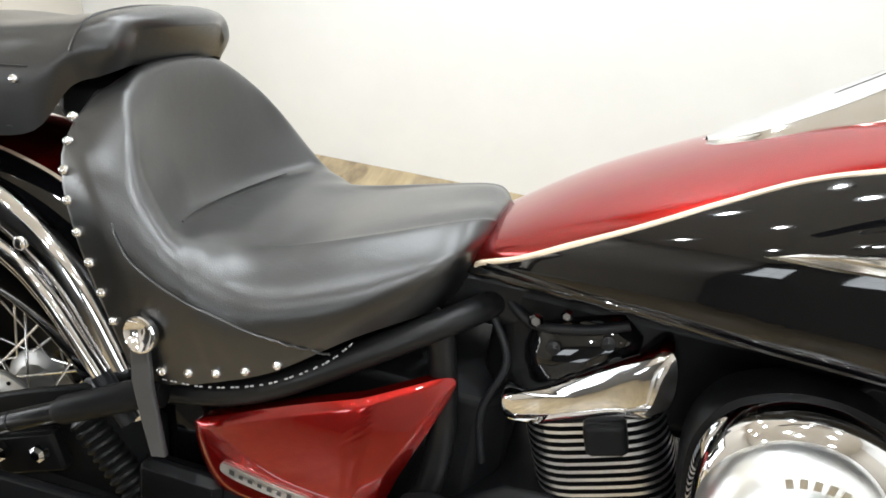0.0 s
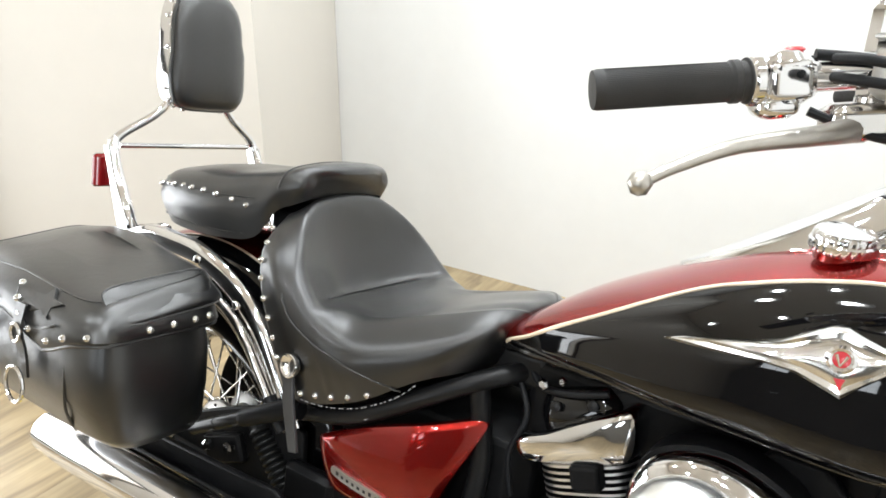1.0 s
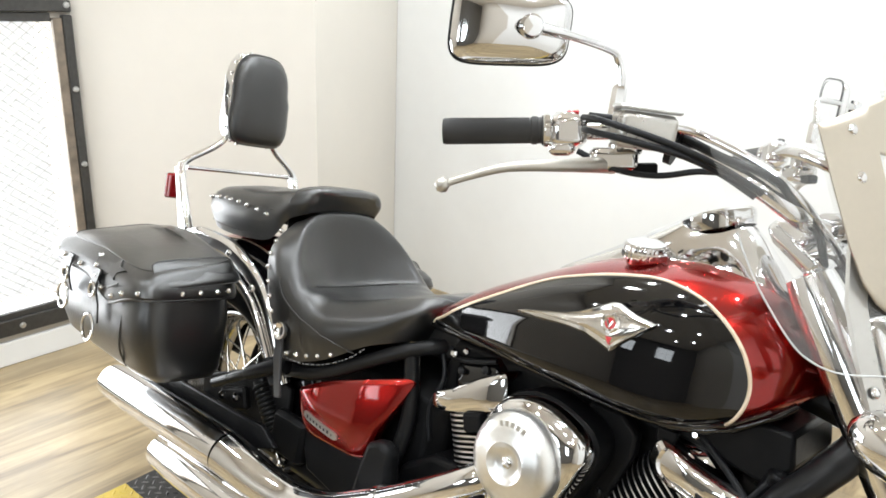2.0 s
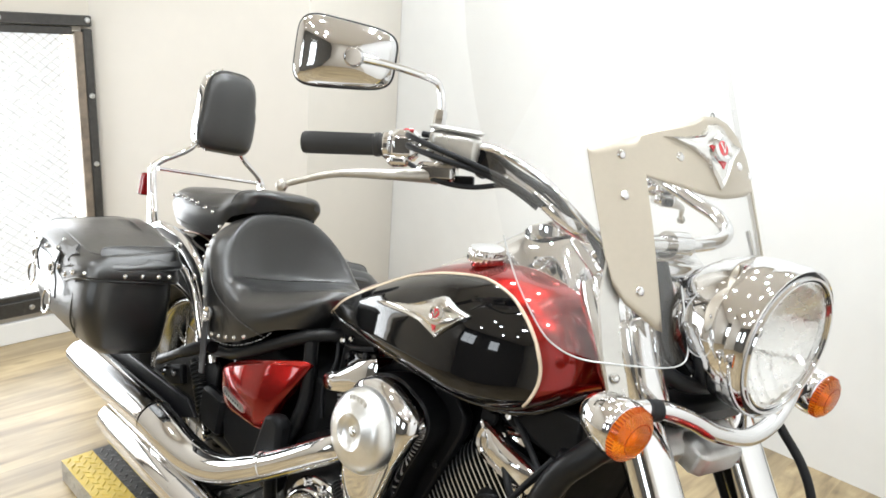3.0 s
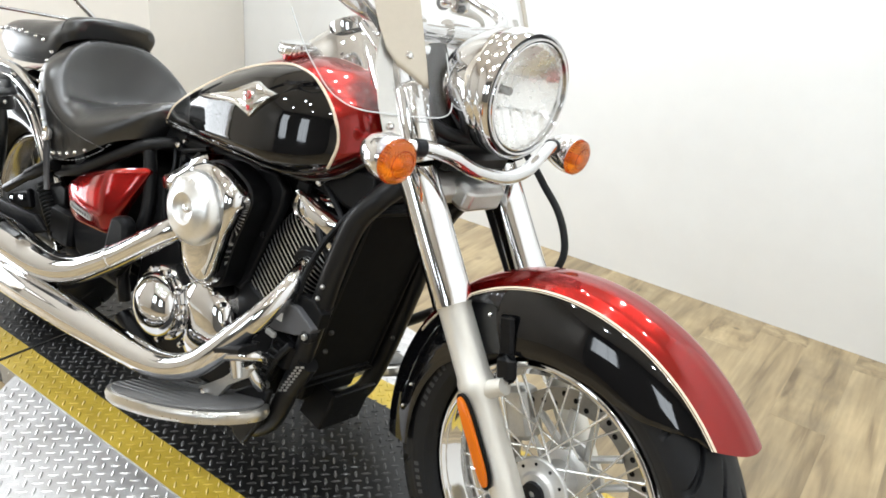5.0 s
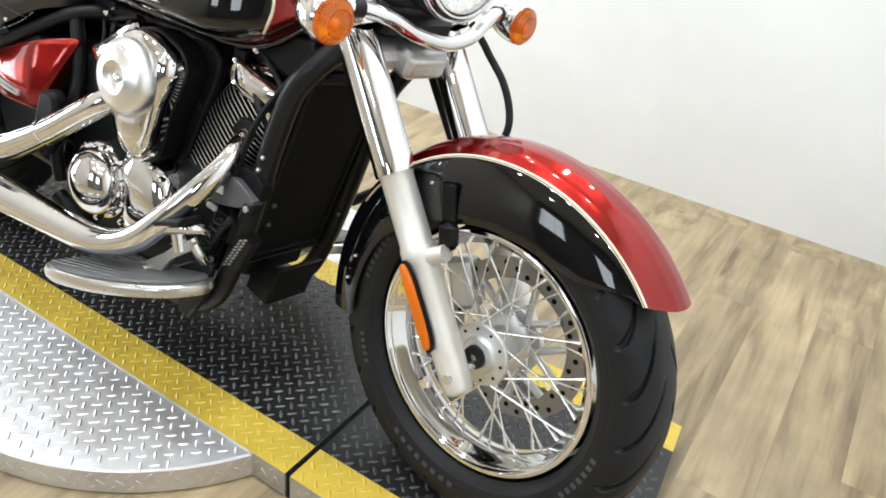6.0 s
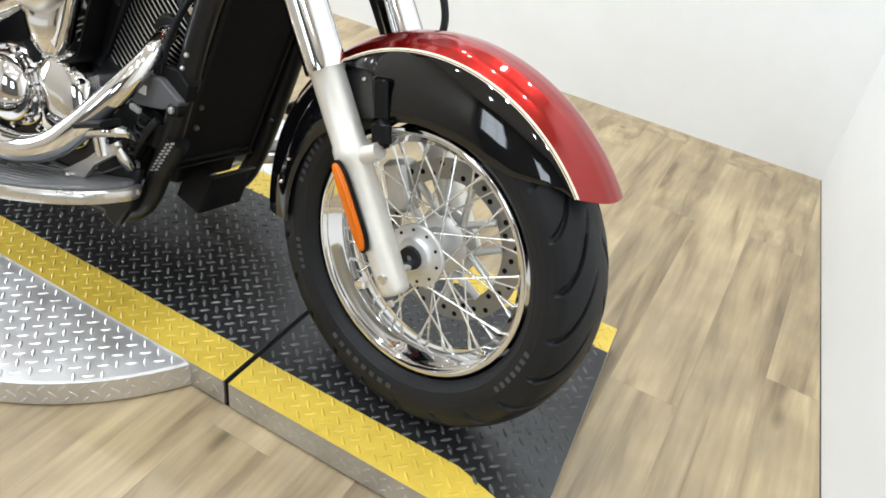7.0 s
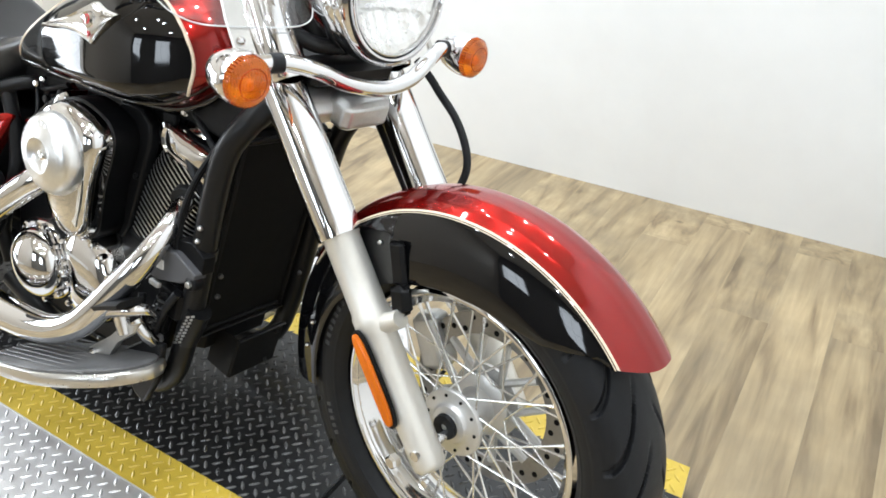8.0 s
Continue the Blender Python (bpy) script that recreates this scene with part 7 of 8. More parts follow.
g.slab([(-1.66, 0.30), (-1.66, 0.375), (-1.60, 0.405), (-1.515, 0.442), (-1.44, 0.470), (-1.40, 0.475), (-1.35, 0.455), (-1.34, 0.33)], lambda u, v, h: Vector((u, -0.128 - h, v)), 0.012)
bp("swingarm_cover", g, PLASTIC, "black swingarm cover beside the rear wheel", bevel=0.003)
g = Geo().box((-1.385, 0.0, 0.47), (0.10, 0.22, 0.22), Matrix.Rotation(radians(25), 3, "Y"), chamfer=0.02)
bp("inner_fender", g, PLASTIC, "black inner fender ahead of the rear wheel", bevel=0.006)


def shock():
    a, b = Vector((-1.452, -0.140, 0.438)), Vector((-1.310, -0.150, 0.300))
    d = b - a
    g = Geo()
    n = 9 * 14
    ax = d.normalized()
    u = ax.orthogonal().normalized()
    w = ax.cross(u)
    L = 0.135
    prof = [(0.010, 0.004)]
    for k in range(13):
        prof += [(0.0165, 0.010 + k * 0.0105), (0.0205, 0.0135 + k * 0.0105), (0.0205, 0.0165 + k * 0.0105)]
    g.lathe(prof + [(0.0165, 0.148), (0.010, 0.150)], a, ax, 28)
    s = bp("shock_absorber", g, SPRING, "black ribbed rubber bellows of the shock absorber")
    part("damper", Geo().lathe([(0.016, 0.0), (0.016, 0.02), (0.011, 0.022), (0.011, 0.140), (0.019, 0.142), (0.019, 0.155), (0.012, 0.158), (0.012, 0.185), (0.0, 0.19)], a, ax, 20), FRAME, s, "black damper body")
    part("damper_sleeve", Geo().lathe([(0.0125, 0.160), (0.0135, 0.162), (0.0135, 0.182), (0.0, 0.186)], a, ax, 20), CHROME, s, "chrome damper sleeve")
    part("lower_bolt", Geo().lathe([(0.012, -0.02), (0.012, 0.012), (0.008, 0.015), (0.0, 0.015)], b + ax * -0.01, (0, -1, 0), 16), CHROME, s)
    g = Geo()
    g.box((-1.315, -0.150, 0.37), (0.10, 0.03, 0.09), chamfer=0.008)
    bp("linkage_bracket", g, ENGINE, "black bracket beside the spring", bevel=0.002)
    for p in ((-1.47, -0.175, 0.40), (-1.52, -0.175, 0.385)):
        bp("bracket_bolt", Geo().lathe([(0.010, 0), (0.010, 0.010), (0.006, 0.013), (0, 0.013)], p, (0, -1, 0), 6), CHROME, "chrome bracket bolt", 20)
    g = Geo()
    g.box((-1.495, -0.165, 0.385), (0.09, 0.018, 0.05), Matrix.Rotation(radians(-22), 3, "Y"), chamfer=0.004)
    bp("bag_bracket", g, ENGINE, "black bag bracket", bevel=0.001)


shock()
# dark plate added in place of the shade seen past the spokes
g = Geo()
g.slab([(-1.665, 0.20), (-1.655, 0.36), (-1.60, 0.47), (-1.50, 0.53), (-1.30, 0.53), (-1.24, 0.40), (-1.26, 0.20), (-1.45, 0.16)], lambda u, v, h: Vector((u, 0.098 + h, v)), 0.012, rim=0.004)
bp("backing_panel", g, ENGINE, "dark plate added for the shade behind the rear wheel", 25)


def side_cover(s):
    # corners of the painted cover, from rear top round
    out = [(-1.300, 0.473), (-1.295, 0.485), (-1.251, 0.510), (-1.193, 0.537), (-1.128, 0.561), (-1.085, 0.575), (-1.058, 0.583), (-1.047, 0.579), (-1.050, 0.562), (-1.062, 0.530), (-1.080, 0.485), (-1.094, 0.440), (-1.104, 0.420), (-1.14, 0.413), (-1.20, 0.409), (-1.25, 0.404), (-1.274, 0.410), (-1.290, 0.440)]
    cx, cz = -1.185, 0.475
    ring = closed_curve([Vector((a, b, 0)) for a, b in out], 4)

    def y_of(x, z):
        u, v = (x + 1.185) / 0.135, (z - 0.475) / 0.10
        return 0.178 - (0.022 if u < 0 else 0.006) * abs(u) ** 2.2 - 0.034 * max(0.0, u - 0.45) / 0.55 - 0.013 * max(0.0, v) ** 2 - 0.022 * max(0.0, -v) ** 2
    g = Geo()
    rows = []
    for k in [i / 12 for i in range(13)]:
        kk = max(k, 0.001)
        rows.append([Vector((cx + (p.x - cx) * kk, s * (y_of(cx + (p.x - cx) * kk, cz + (p.y - cz) * kk) - (0.004 if k == 1 else 0)), cz + (p.y - cz) * kk)) for p in ring])
    rows.append([Vector((cx + (p.x - cx) * 0.985, s * (y_of(p.x, p.y) - 0.022), cz + (p.y - cz) * 0.985)) for p in ring])
    g.grid(rows, close_v=True)
    c = bp("side_cover", g, RED, "candy red side cover with a nameplate", 45)
    pl = Geo()
    a, b = Vector((-1.262, 0, 0.446)), Vector((-1.158, 0, 0.438))
    d = (b - a).normalized()
    n = Vector((-d.z, 0, d.x))
    pts = []
    for i in range(28):
        t = 2 * math.pi * i / 28
        u = math.copysign(abs(math.cos(t)) ** 0.35, math.cos(t)) * 0.052
        v = math.copysign(abs(math.sin(t)) ** 0.5, math.sin(t)) * 0.0085
        p = (a + b) / 2 + d * u + n * v
        pts.append(p)
    rr = [[Vector((p.x, s * (y_of(p.x, p.z) + h), p.z)) for p in pts] for h in (0.0, 0.0035)]
    pl.grid(rr, close_v=True)
    pl.cap(rr[1])
    np_ = part("nameplate", pl, SATIN, c, "small chrome nameplate with dark bars")
    ba = Geo()
    for i, w in enumerate((5, 4, 4.4, 4, 4.4, 4, 4, 2)):
        x0 = -0.040 + i * 0.0108
        q = (a + b) / 2 + d * (x0 + 0.003)
        hh = 0.0040 if i in (0, 6) else 0.0024
        ring4 = [q + d * (w * 0.00062) + n * hh, q - d * (w * 0.00062) + n * hh, q - d * (w * 0.00062) - n * 0.0028, q + d * (w * 0.00062) - n * 0.0028]
        ba.cap([Vector((p.x, s * (y_of(p.x, p.z) + 0.0042), p.z)) for p in ring4])
    part("nameplate_bars", ba, PLATE_DARK, np_, "dark bars in place of the maker's name", 0)
    # black lower panel
    lo = Geo()
    lo.slab([(-1.285, 0.405), (-1.11, 0.416), (-1.095, 0.43), (-1.075, 0.38), (-1.07, 0.33), (-1.14, 0.31), (-1.25, 0.33)], lambda u, v, h: Vector((u, s * (0.135 + h), v)), 0.02)
    bp("lower_cover", lo, PLASTIC, "black lower side panel", bevel=0.005)
    pz = Geo()
    pz.slab([(-1.075, 0.468), (-1.045, 0.480), (-1.020, 0.470), (-1.010, 0.42), (-1.020, 0.37), (-1.05, 0.33), (-1.085, 0.325), (-1.095, 0.36), (-1.085, 0.42)], lambda u, v, h: Vector((u, s * (0.150 + h), v)), 0.035)
    bp("sprocket_cover", pz, PLASTIC, "rounded dark plastic cover", bevel=0.010)


side_cover(-1)
side_cover(1)


# ---- engine ----
def rocker_rows(outline, cx, cz):
    rim = closed_curve([Vector((x, z, 0)) for x, z in outline], 4)
    return [[Vector((cx + (p.x - cx) * k, -y, cz + (p.y - cz) * k)) for p in rim] for k, y in ((1.0, 0.06), (1.0, 0.114), (0.96, 0.121), (0.80, 0.126), (0.74, 0.123), (0.5, 0.127), (0.2, 0.129))]


FRONT_ROCKER = rocker_rows(((-0.599, 0.640), (-0.589, 0.668), (-0.560, 0.664), (-0.532, 0.655), (-0.490, 0.645), (-0.454, 0.632), (-0.457, 0.612), (-0.474, 0.595), (-0.511, 0.597), (-0.550, 0.606), (-0.586, 0.618)), -0.525, 0.630)


def engine():
    g = Geo()
    g.slab([(-1.05, 0.42), (-0.98, 0.47), (-0.86, 0.48), (-0.72, 0.47), (-0.60, 0.42), (-0.56, 0.34), (-0.58, 0.24), (-0.66, 0.19), (-0.85, 0.18), (-1.0, 0.20), (-1.06, 0.30)], lambda u, v, h: Vector((u, -0.115 + h, v)), 0.24)
    bp("crankcase", g, ENGINE, "black engine crankcase", bevel=0.012)
    # two cylinders in a narrow V
    for nm, base, head_, n in (("front_cylinder", Vector((-0.690, 0, 0.405)), Vector((-0.500, 0, 0.640)), 21), ("rear_cylinder", Vector((-0.862, 0, 0.43)), Vector((-0.942, 0, 0.645)), 18)):
        ax = (head_ - base).normalized()
        side = Vector((0, 1, 0)).cross(ax).normalized()
        L = (head_ - base).length
        core = Geo().tube([base, base + ax * (L * 0.86)], 0.070, 28, smooth=0)
        cyl = bp(nm, core, ENGINE, "black finned engine cylinder")
        first = None
        for k in range(n):
            t = 0.035 + (L * 0.80 - 0.035) * k / (n - 1)
            if first is None:
                fg = Geo()
                hx, hy = (0.088 if nm[0] == "f" else 0.074), 0.112
                o = [(math.copysign(abs(math.cos(q)) ** 0.5, math.cos(q)) * hx, math.copysign(abs(math.sin(q)) ** 0.5, math.sin(q)) * hy) for q in [2 * math.pi * i / 40 for i in range(40)]]
                th = 0.0013 if nm[0] == "f" else 0.0018
                r0 = [(u * 0.985, v * 0.985, -th - 0.0008) for u, v in o]
                r1 = [(u, v, -th) for u, v in o]
                r2 = [(u, v, th) for u, v in o]
                r3 = [(u * 0.985, v * 0.985, th + 0.0008) for u, v in o]
                fg.grid([r0, r1], close_v=True)
                fg.grid([r1, r2], close_v=True, slot=1)
                fg.grid([r2, r3], close_v=True)
                fg.cap(r0, 0, True)
                fg.cap(r3)
                m = Matrix.Translation(base + ax * t) @ Matrix((side, (0, 1, 0), ax)).transposed().to_4x4()
                first = part("fin", fg, [ENGINE, FIN], cyl, "thin cooling fin with a bright machined edge", 30, m=m)
            else:
                m = Matrix.Translation(base + ax * t) @ Matrix((side, (0, 1, 0), ax)).transposed().to_4x4()
                twin(first, cyl, m)
        # chromed rocker cover
        hd = Geo()
        top = base + ax * (L * 0.84)
        rows = []
        for h, k in ((0.0, 1.0), (0.012, 1.02), (0.030, 0.98), (0.048, 0.86), (0.058, 0.62), (0.060, 0.3)):
            rows.append([top + ax * h + side * (math.copysign(abs(math.cos(q)) ** 0.5, math.cos(q)) * (0.082 if nm[0] == "f" else 0.066) * k) + Vector((0, math.copysign(abs(math.sin(q)) ** 0.5, math.sin(q)) * (0.108 if nm[0] == "f" else 0.095) * k, 0)) for q in [2 * math.pi * i / 40 for i in range(40)]])
        hd.grid(rows, close_v=True)
        hd.cap(rows[-1])
        hd.cap(rows[0], flip=True)
        rk = bp("rocker_cover", hd, CHROME if nm[0] == "f" else BLACK, "chromed rocker cover" if nm[0] == "f" else "black rocker cover with a polished side plate", 30)
        # fins on the cover's side and its bolts
        for k in (-1, 1):
            part("cover_bolt", Geo().lathe([(0.007, 0.0), (0.007, 0.006), (0.0, 0.008)], top + ax * 0.03 + side * (k * (0.045 if nm[0] == "f" else 0.026)) + Vector((0, -0.106 if nm[0] == "f" else -0.094, 0)), (0, -1, 0.2), 12), CHROME if nm[0] == "f" else FRAME, rk)
        # polished side plate
        sp_ = Geo()
        o = top + ax * 0.01 + Vector((0, -0.112, 0))
        if nm[0] == "f":
            rows = FRONT_ROCKER
            sp_.grid(rows, close_v=True)
            sp_.cap(rows[-1])
        else:
            rim = closed_curve([Vector((x, z, 0)) for x, z in ((-1.001, 0.580), (-0.968, 0.599), (-0.924, 0.630), (-0.888, 0.653), (-0.858, 0.665), (-0.847, 0.630), (-0.855, 0.600), (-0.897, 0.581), (-0.937, 0.565), (-0.990, 0.553))], 4)
            rows = [[Vector((-0.92 + (p.x + 0.92) * k, -y, 0.605 + (p.y - 0.605) * k)) for p in rim] for k, y in ((1.0, 0.06), (1.0, 0.112), (0.97, 0.119), (0.86, 0.124), (0.5, 0.127), (0.2, 0.128))]
            sp_.grid(rows, close_v=True)
            sp_.cap(rows[-1])
            bp("coil_plug", Geo().box((-0.898, -0.120, 0.566), (0.040, 0.026, 0.034), Matrix.Rotation(radians(-18), 3, "Y"), chamfer=0.004), PLASTIC, "small black plug box on the rear cylinder", bevel=0.002)
        part("cover_plate", sp_, CHROME, rk, "polished cover plate", 35)
    # rubber and cables in the V
    for pts, r in (([(-0.62, -0.06, 0.68), (-0.56, -0.10, 0.655), (-0.50, -0.13, 0.60), (-0.46, -0.12, 0.55)], 0.006), ([(-0.55, -0.09, 0.69), (-0.47, -0.11, 0.64), (-0.43, -0.12, 0.60)], 0.005), ([(-1.03, -0.06, 0.665), (-0.99, -0.085, 0.645), (-0.94, -0.095, 0.655), (-0.90, -0.09, 0.668)], 0.005), ([(-1.03, -0.075, 0.64), (-1.005, -0.09, 0.60), (-1.02, -0.095, 0.54), (-1.01, -0.09, 0.48)], 0.004)):
        bp("hose", Geo().tube(pts, r, 10), RUBBER, "black rubber hose")
    g = Geo()
    g.slab([(-0.60, 0.690), (-0.47, 0.735), (-0.43, 0.735), (-0.42, 0.690), (-0.45, 0.655), (-0.53, 0.668), (-0.60, 0.674)], lambda u, v, h: Vector((u, -0.095 + h, v)), 0.19)
    bp("coil_cover", g, ENGINE, "black coil cover under the front of the tank", bevel=0.006)
    g = Geo().slab([(-0.622, 0.655), (-0.622, 0.625), (-0.642, 0.565), (-0.660, 0.508), (-0.678, 0.455), (-0.700, 0.425), (-0.760, 0.430), (-0.770, 0.60), (-0.70, 0.68), (-0.65, 0.68)], lambda u, v, h: Vector((u, -0.095 - h, v)), 0.024)
    shield = bp("cylinder_shield", g, ENGINE, "black cover beside the front cylinder", bevel=0.005)
    part("shield_bolt", Geo().lathe([(0.006, 0.0), (0.006, 0.004), (0.0, 0.006)], (-0.658, -0.119, 0.555), (0, -1, 0), 10), FRAME, shield)
    g = Geo().box((-0.585, -0.105, 0.672), (0.030, 0.012, 0.020), chamfer=0.002)
    bp("junction_block", g, PLASTIC, "small black clip", bevel=0.001)
    for s in (-1, 1):
        g = Geo().box((-0.70, s * 0.02, 0.665), (0.36, 0.10, 0.06), chamfer=0.02)
    bp("intake_box", g, ENGINE, "black intake housing under the tank", bevel=0.006)


engine()


def air_cleaner():
    back = [(-0.826, 0.555), (-0.830, 0.610), (-0.812, 0.650), (-0.775, 0.670), (-0.735, 0.674), (-0.695, 0.664), (-0.665, 0.648), (-0.653, 0.622), (-0.662, 0.585), (-0.679, 0.541), (-0.691, 0.492), (-0.698, 0.460), (-0.716, 0.437), (-0.745, 0.428), (-0.772, 0.434), (-0.795, 0.460), (-0.812, 0.505)]
    ring = closed_curve([Vector((a, b, 0)) for a, b in back], 5)
    cx, cz = -0.742, 0.580
    rim = Geo()
    rows = [[Vector((cx + (p.x - cx) * k, -y, cz + (p.y - cz) * k)) for p in ring] for k, y in ((1.045, 0.120), (1.05, 0.150), (1.035, 0.165))]
    rim.grid(rows, close_v=True)
    rim.cap(rows[-1])
    bp("air_filter_base", rim, ENGINE, "gloss black air cleaner backplate", 30)
    g = Geo()
    rows = [[Vector((cx + (p.x - cx) * k, -y, cz + (p.y - cz) * k)) for p in ring] for k, y in ((0.985, 0.160), (1.0, 0.168), (0.995, 0.182), (0.965, 0.194), (0.90, 0.202), (0.7, 0.208), (0.3, 0.210))]
    g.grid(rows, close_v=True)
    g.cap(rows[-1])
    a = bp("air_cleaner", g, CHROME, "teardrop chrome air cleaner cover", 50)
    o = Vector((-0.752, -0.205, 0.584))
    d = Geo().lathe([(0.0715, -0.015), (0.073, 0.0), (0.072, 0.012), (0.067, 0.022), (0.060, 0.029), (0.048, 0.034), (0.034, 0.0362), (0.031, 0.0375), (0.0285, 0.0365), (0.026, 0.0325), (0.018, 0.0290), (0.0, 0.0275)], o, (0, -1, 0), 72)
    dome = part("dome", d, BRUSHED, a, "brushed aluminium dome", 40)
    c = Geo().lathe([(0.0085, 0.0275), (0.0085, 0.0310), (0.006, 0.0325), (0.0, 0.0330)], o, (0, -1, 0), 48)
    part("centre_cap", c, EMBLEM, dome, "polished centre cap")
    m = Geo()
    for k in range(3):
        t = math.pi / 2 + k * 2 * math.pi / 3
        m.tube([o + Vector((0, -0.0330, 0)), o + Vector((math.cos(t) * 0.007, -0.0320, math.sin(t) * 0.007))], [0.0022, 0.0010], 8, smooth=0)
    part("centre_mark", m, BRUSHED, dome)
    lt = Geo()
    for k in range(5):
        t = radians(112 - k * 10)
        lt.box(o + Vector((math.cos(t) * 0.0565, -0.0315, math.sin(t) * 0.0565)), (0.0055, 0.0012, 0.008), Matrix.Rotation(-(t - math.pi / 2), 3, "Y"))
    part("dome_marking", lt, BRUSHED, dome, "embossed marking bars", 0)
    for p in ((-0.674, 0.632), (-0.722, 0.452)):
        part("screw", Geo().lathe([(0.011, 0.0), (0.011, 0.003), (0.008, 0.003), (0.008, -0.001), (0.0, -0.001)], (p[0], -0.196, p[1]), (0, -1, 0), 20), CHROME, a, "recessed hex screw")
    # black slot inset on the lower neck
    sl = Geo()
    sl.slab([(-0.700, 0.530), (-0.684, 0.552), (-0.696, 0.500), (-0.708, 0.462), (-0.724, 0.474), (-0.712, 0.502)], lambda u, v, h: Vector((u, -0.2015 - h, v)), 0.004)
    part("neck_inset", sl, BRUSHED, a, "brushed inset on the neck", 20)


air_cleaner()


def clutch_side():
    o = Vector((-0.888, -0.165, 0.330))
    g = Geo()
    ring = [(-0.955, 0.34), (-0.945, 0.395), (-0.905, 0.43), (-0.85, 0.44), (-0.80, 0.43), (-0.765, 0.395), (-0.745, 0.34), (-0.755, 0.285), (-0.80, 0.245), (-0.86, 0.235), (-0.92, 0.255)]
    rr = closed_curve([Vector((a, b, 0)) for a, b in ring], 5)
    rows = [[Vector((-0.886 + (p.x + 0.848) * k, -y, 0.330 + (p.y - 0.335) * k)) for p in rr] for k, y in ((0.80, 0.110), (0.80, 0.150), (0.78, 0.158), (0.74, 0.162))]
    g.grid(rows, close_v=True)
    g.cap(rows[-1])
    bp("clutch_housing", g, CHROME, "chrome clutch housing", 40)
    d = Geo().lathe([(0.068, -0.010), (0.0710, 0.000), (0.0710, 0.006), (0.069, 0.014), (0.064, 0.022), (0.056, 0.029), (0.045, 0.035), (0.031, 0.040), (0.015, 0.043), (0.0, 0.044)], o, (0, -1, 0), 64)
    c = bp("clutch_cover", d, CHROME, "round chrome clutch cover", 40)
    first = None
    for k in range(9):
        t = 2 * math.pi * k / 9
        p = o + Vector((math.cos(t) * 0.0755, 0.004, math.sin(t) * 0.0755))
        m = Matrix.Translation(p)
        if first is None:
            first = part("cover_bolt", Geo().lathe([(0.0075, 0.008), (0.0075, -0.008), (0.005, -0.011), (0.0, -0.011)], (0, 0, 0), (0, 1, 0), 6), CHROME, c, "chrome hex bolt", 20, m=m)
        else:
            twin(first, c, m)
    # chrome engine cover ahead of it
    g = Geo()
    ring = [(-0.815, 0.402), (-0.785, 0.428), (-0.745, 0.432), (-0.715, 0.424), (-0.685, 0.407), (-0.665, 0.372), (-0.660, 0.330), (-0.680, 0.280), (-0.72, 0.255), (-0.765, 0.250), (-0.798, 0.270), (-0.798, 0.312), (-0.805, 0.357)]
    rr = closed_curve([Vector((a, b, 0)) for a, b in ring], 4)
    rows = [[Vector((-0.735 + (p.x + 0.735) * k, -y, 0.345 + (p.y - 0.345) * k)) for p in rr] for k, y in ((1.03, 0.105), (1.03, 0.150), (0.98, 0.162), (0.85, 0.172), (0.5, 0.178), (0.2, 0.179))]
    g.grid(rows, close_v=True)
    g.cap(rows[-1])
    e = bp("engine_side_cover", g, CHROME, "chrome engine side cover", 40)
    first = None
    for p in ring[::1]:
        m = Matrix.Translation((-0.735 + (p[0] + 0.735) * 0.93, -0.166, 0.345 + (p[1] - 0.345) * 0.93))
        if first is None:
            first = part("cover_bolt", Geo().lathe([(0.0065, 0.006), (0.0065, -0.006), (0.004, -0.009), (0.0, -0.009)], (0, 0, 0), (0, 1, 0), 6), CHROME, e, "chrome hex bolt", 20, m=m)
        else:
            twin(first, e, m)


clutch_side()


def engine_trim():
    # ribbed hose between the clutch cover and the air cleaner
    g = Geo()
    a, b = Vector((-0.858, -0.150, 0.425)), Vector((-0.800, -0.158, 0.400))
    prof = [(0.006, 0.0)]
    for k in range(9):
        prof += [(0.0085, 0.002 + k * 0.007), (0.0115, 0.0045 + k * 0.007), (0.0085, 0.007 + k * 0.007)]
    g.lathe(prof, a, (b - a).normalized(), 16)
    bp("ribbed_hose", g, RUBBER, "short ribbed black hose")
    # head bolts and clips under the tank
    for x, y, z, r in ((-0.985, -0.098, 0.655, 0.0075), (-0.958, -0.100, 0.668, 0.006), (-0.545, -0.108, 0.690, 0.006)):
        bp("head_bolt", Geo().lathe([(r, 0.0), (r, 0.005), (r * 0.6, 0.008), (0.0, 0.008)], (x, y, z), (0, -1, 0.15), 6), CHROME, "small chrome hex bolt", 20)
    # flange clamps of the two header pipes
    for p, q, r in (((-0.545, -0.098, 0.547), (-0.536, -0.116, 0.541), 0.026), ((-0.752, -0.118, 0.580), (-0.766, -0.140, 0.566), 0.031)):
        bp("pipe_clamp", Geo().tube([p, q], r, 20, smooth=0), FRAME, "black exhaust flange clamp", bevel=0.002)
    # wiring along the downtube
    for k, (dy, dz) in enumerate(((0.0, 0.0), (-0.006, 0.012))):
        bp("wiring", Geo().tube([(-0.44, -0.118 + dy, 0.66 + dz), (-0.475, -0.140 + dy, 0.60), (-0.497, -0.150 + dy, 0.53), (-0.505, -0.152 + dy, 0.47), (-0.530, -0.150, 0.41)], 0.0042, 8), RUBBER, "black wiring loom")


engine_trim()


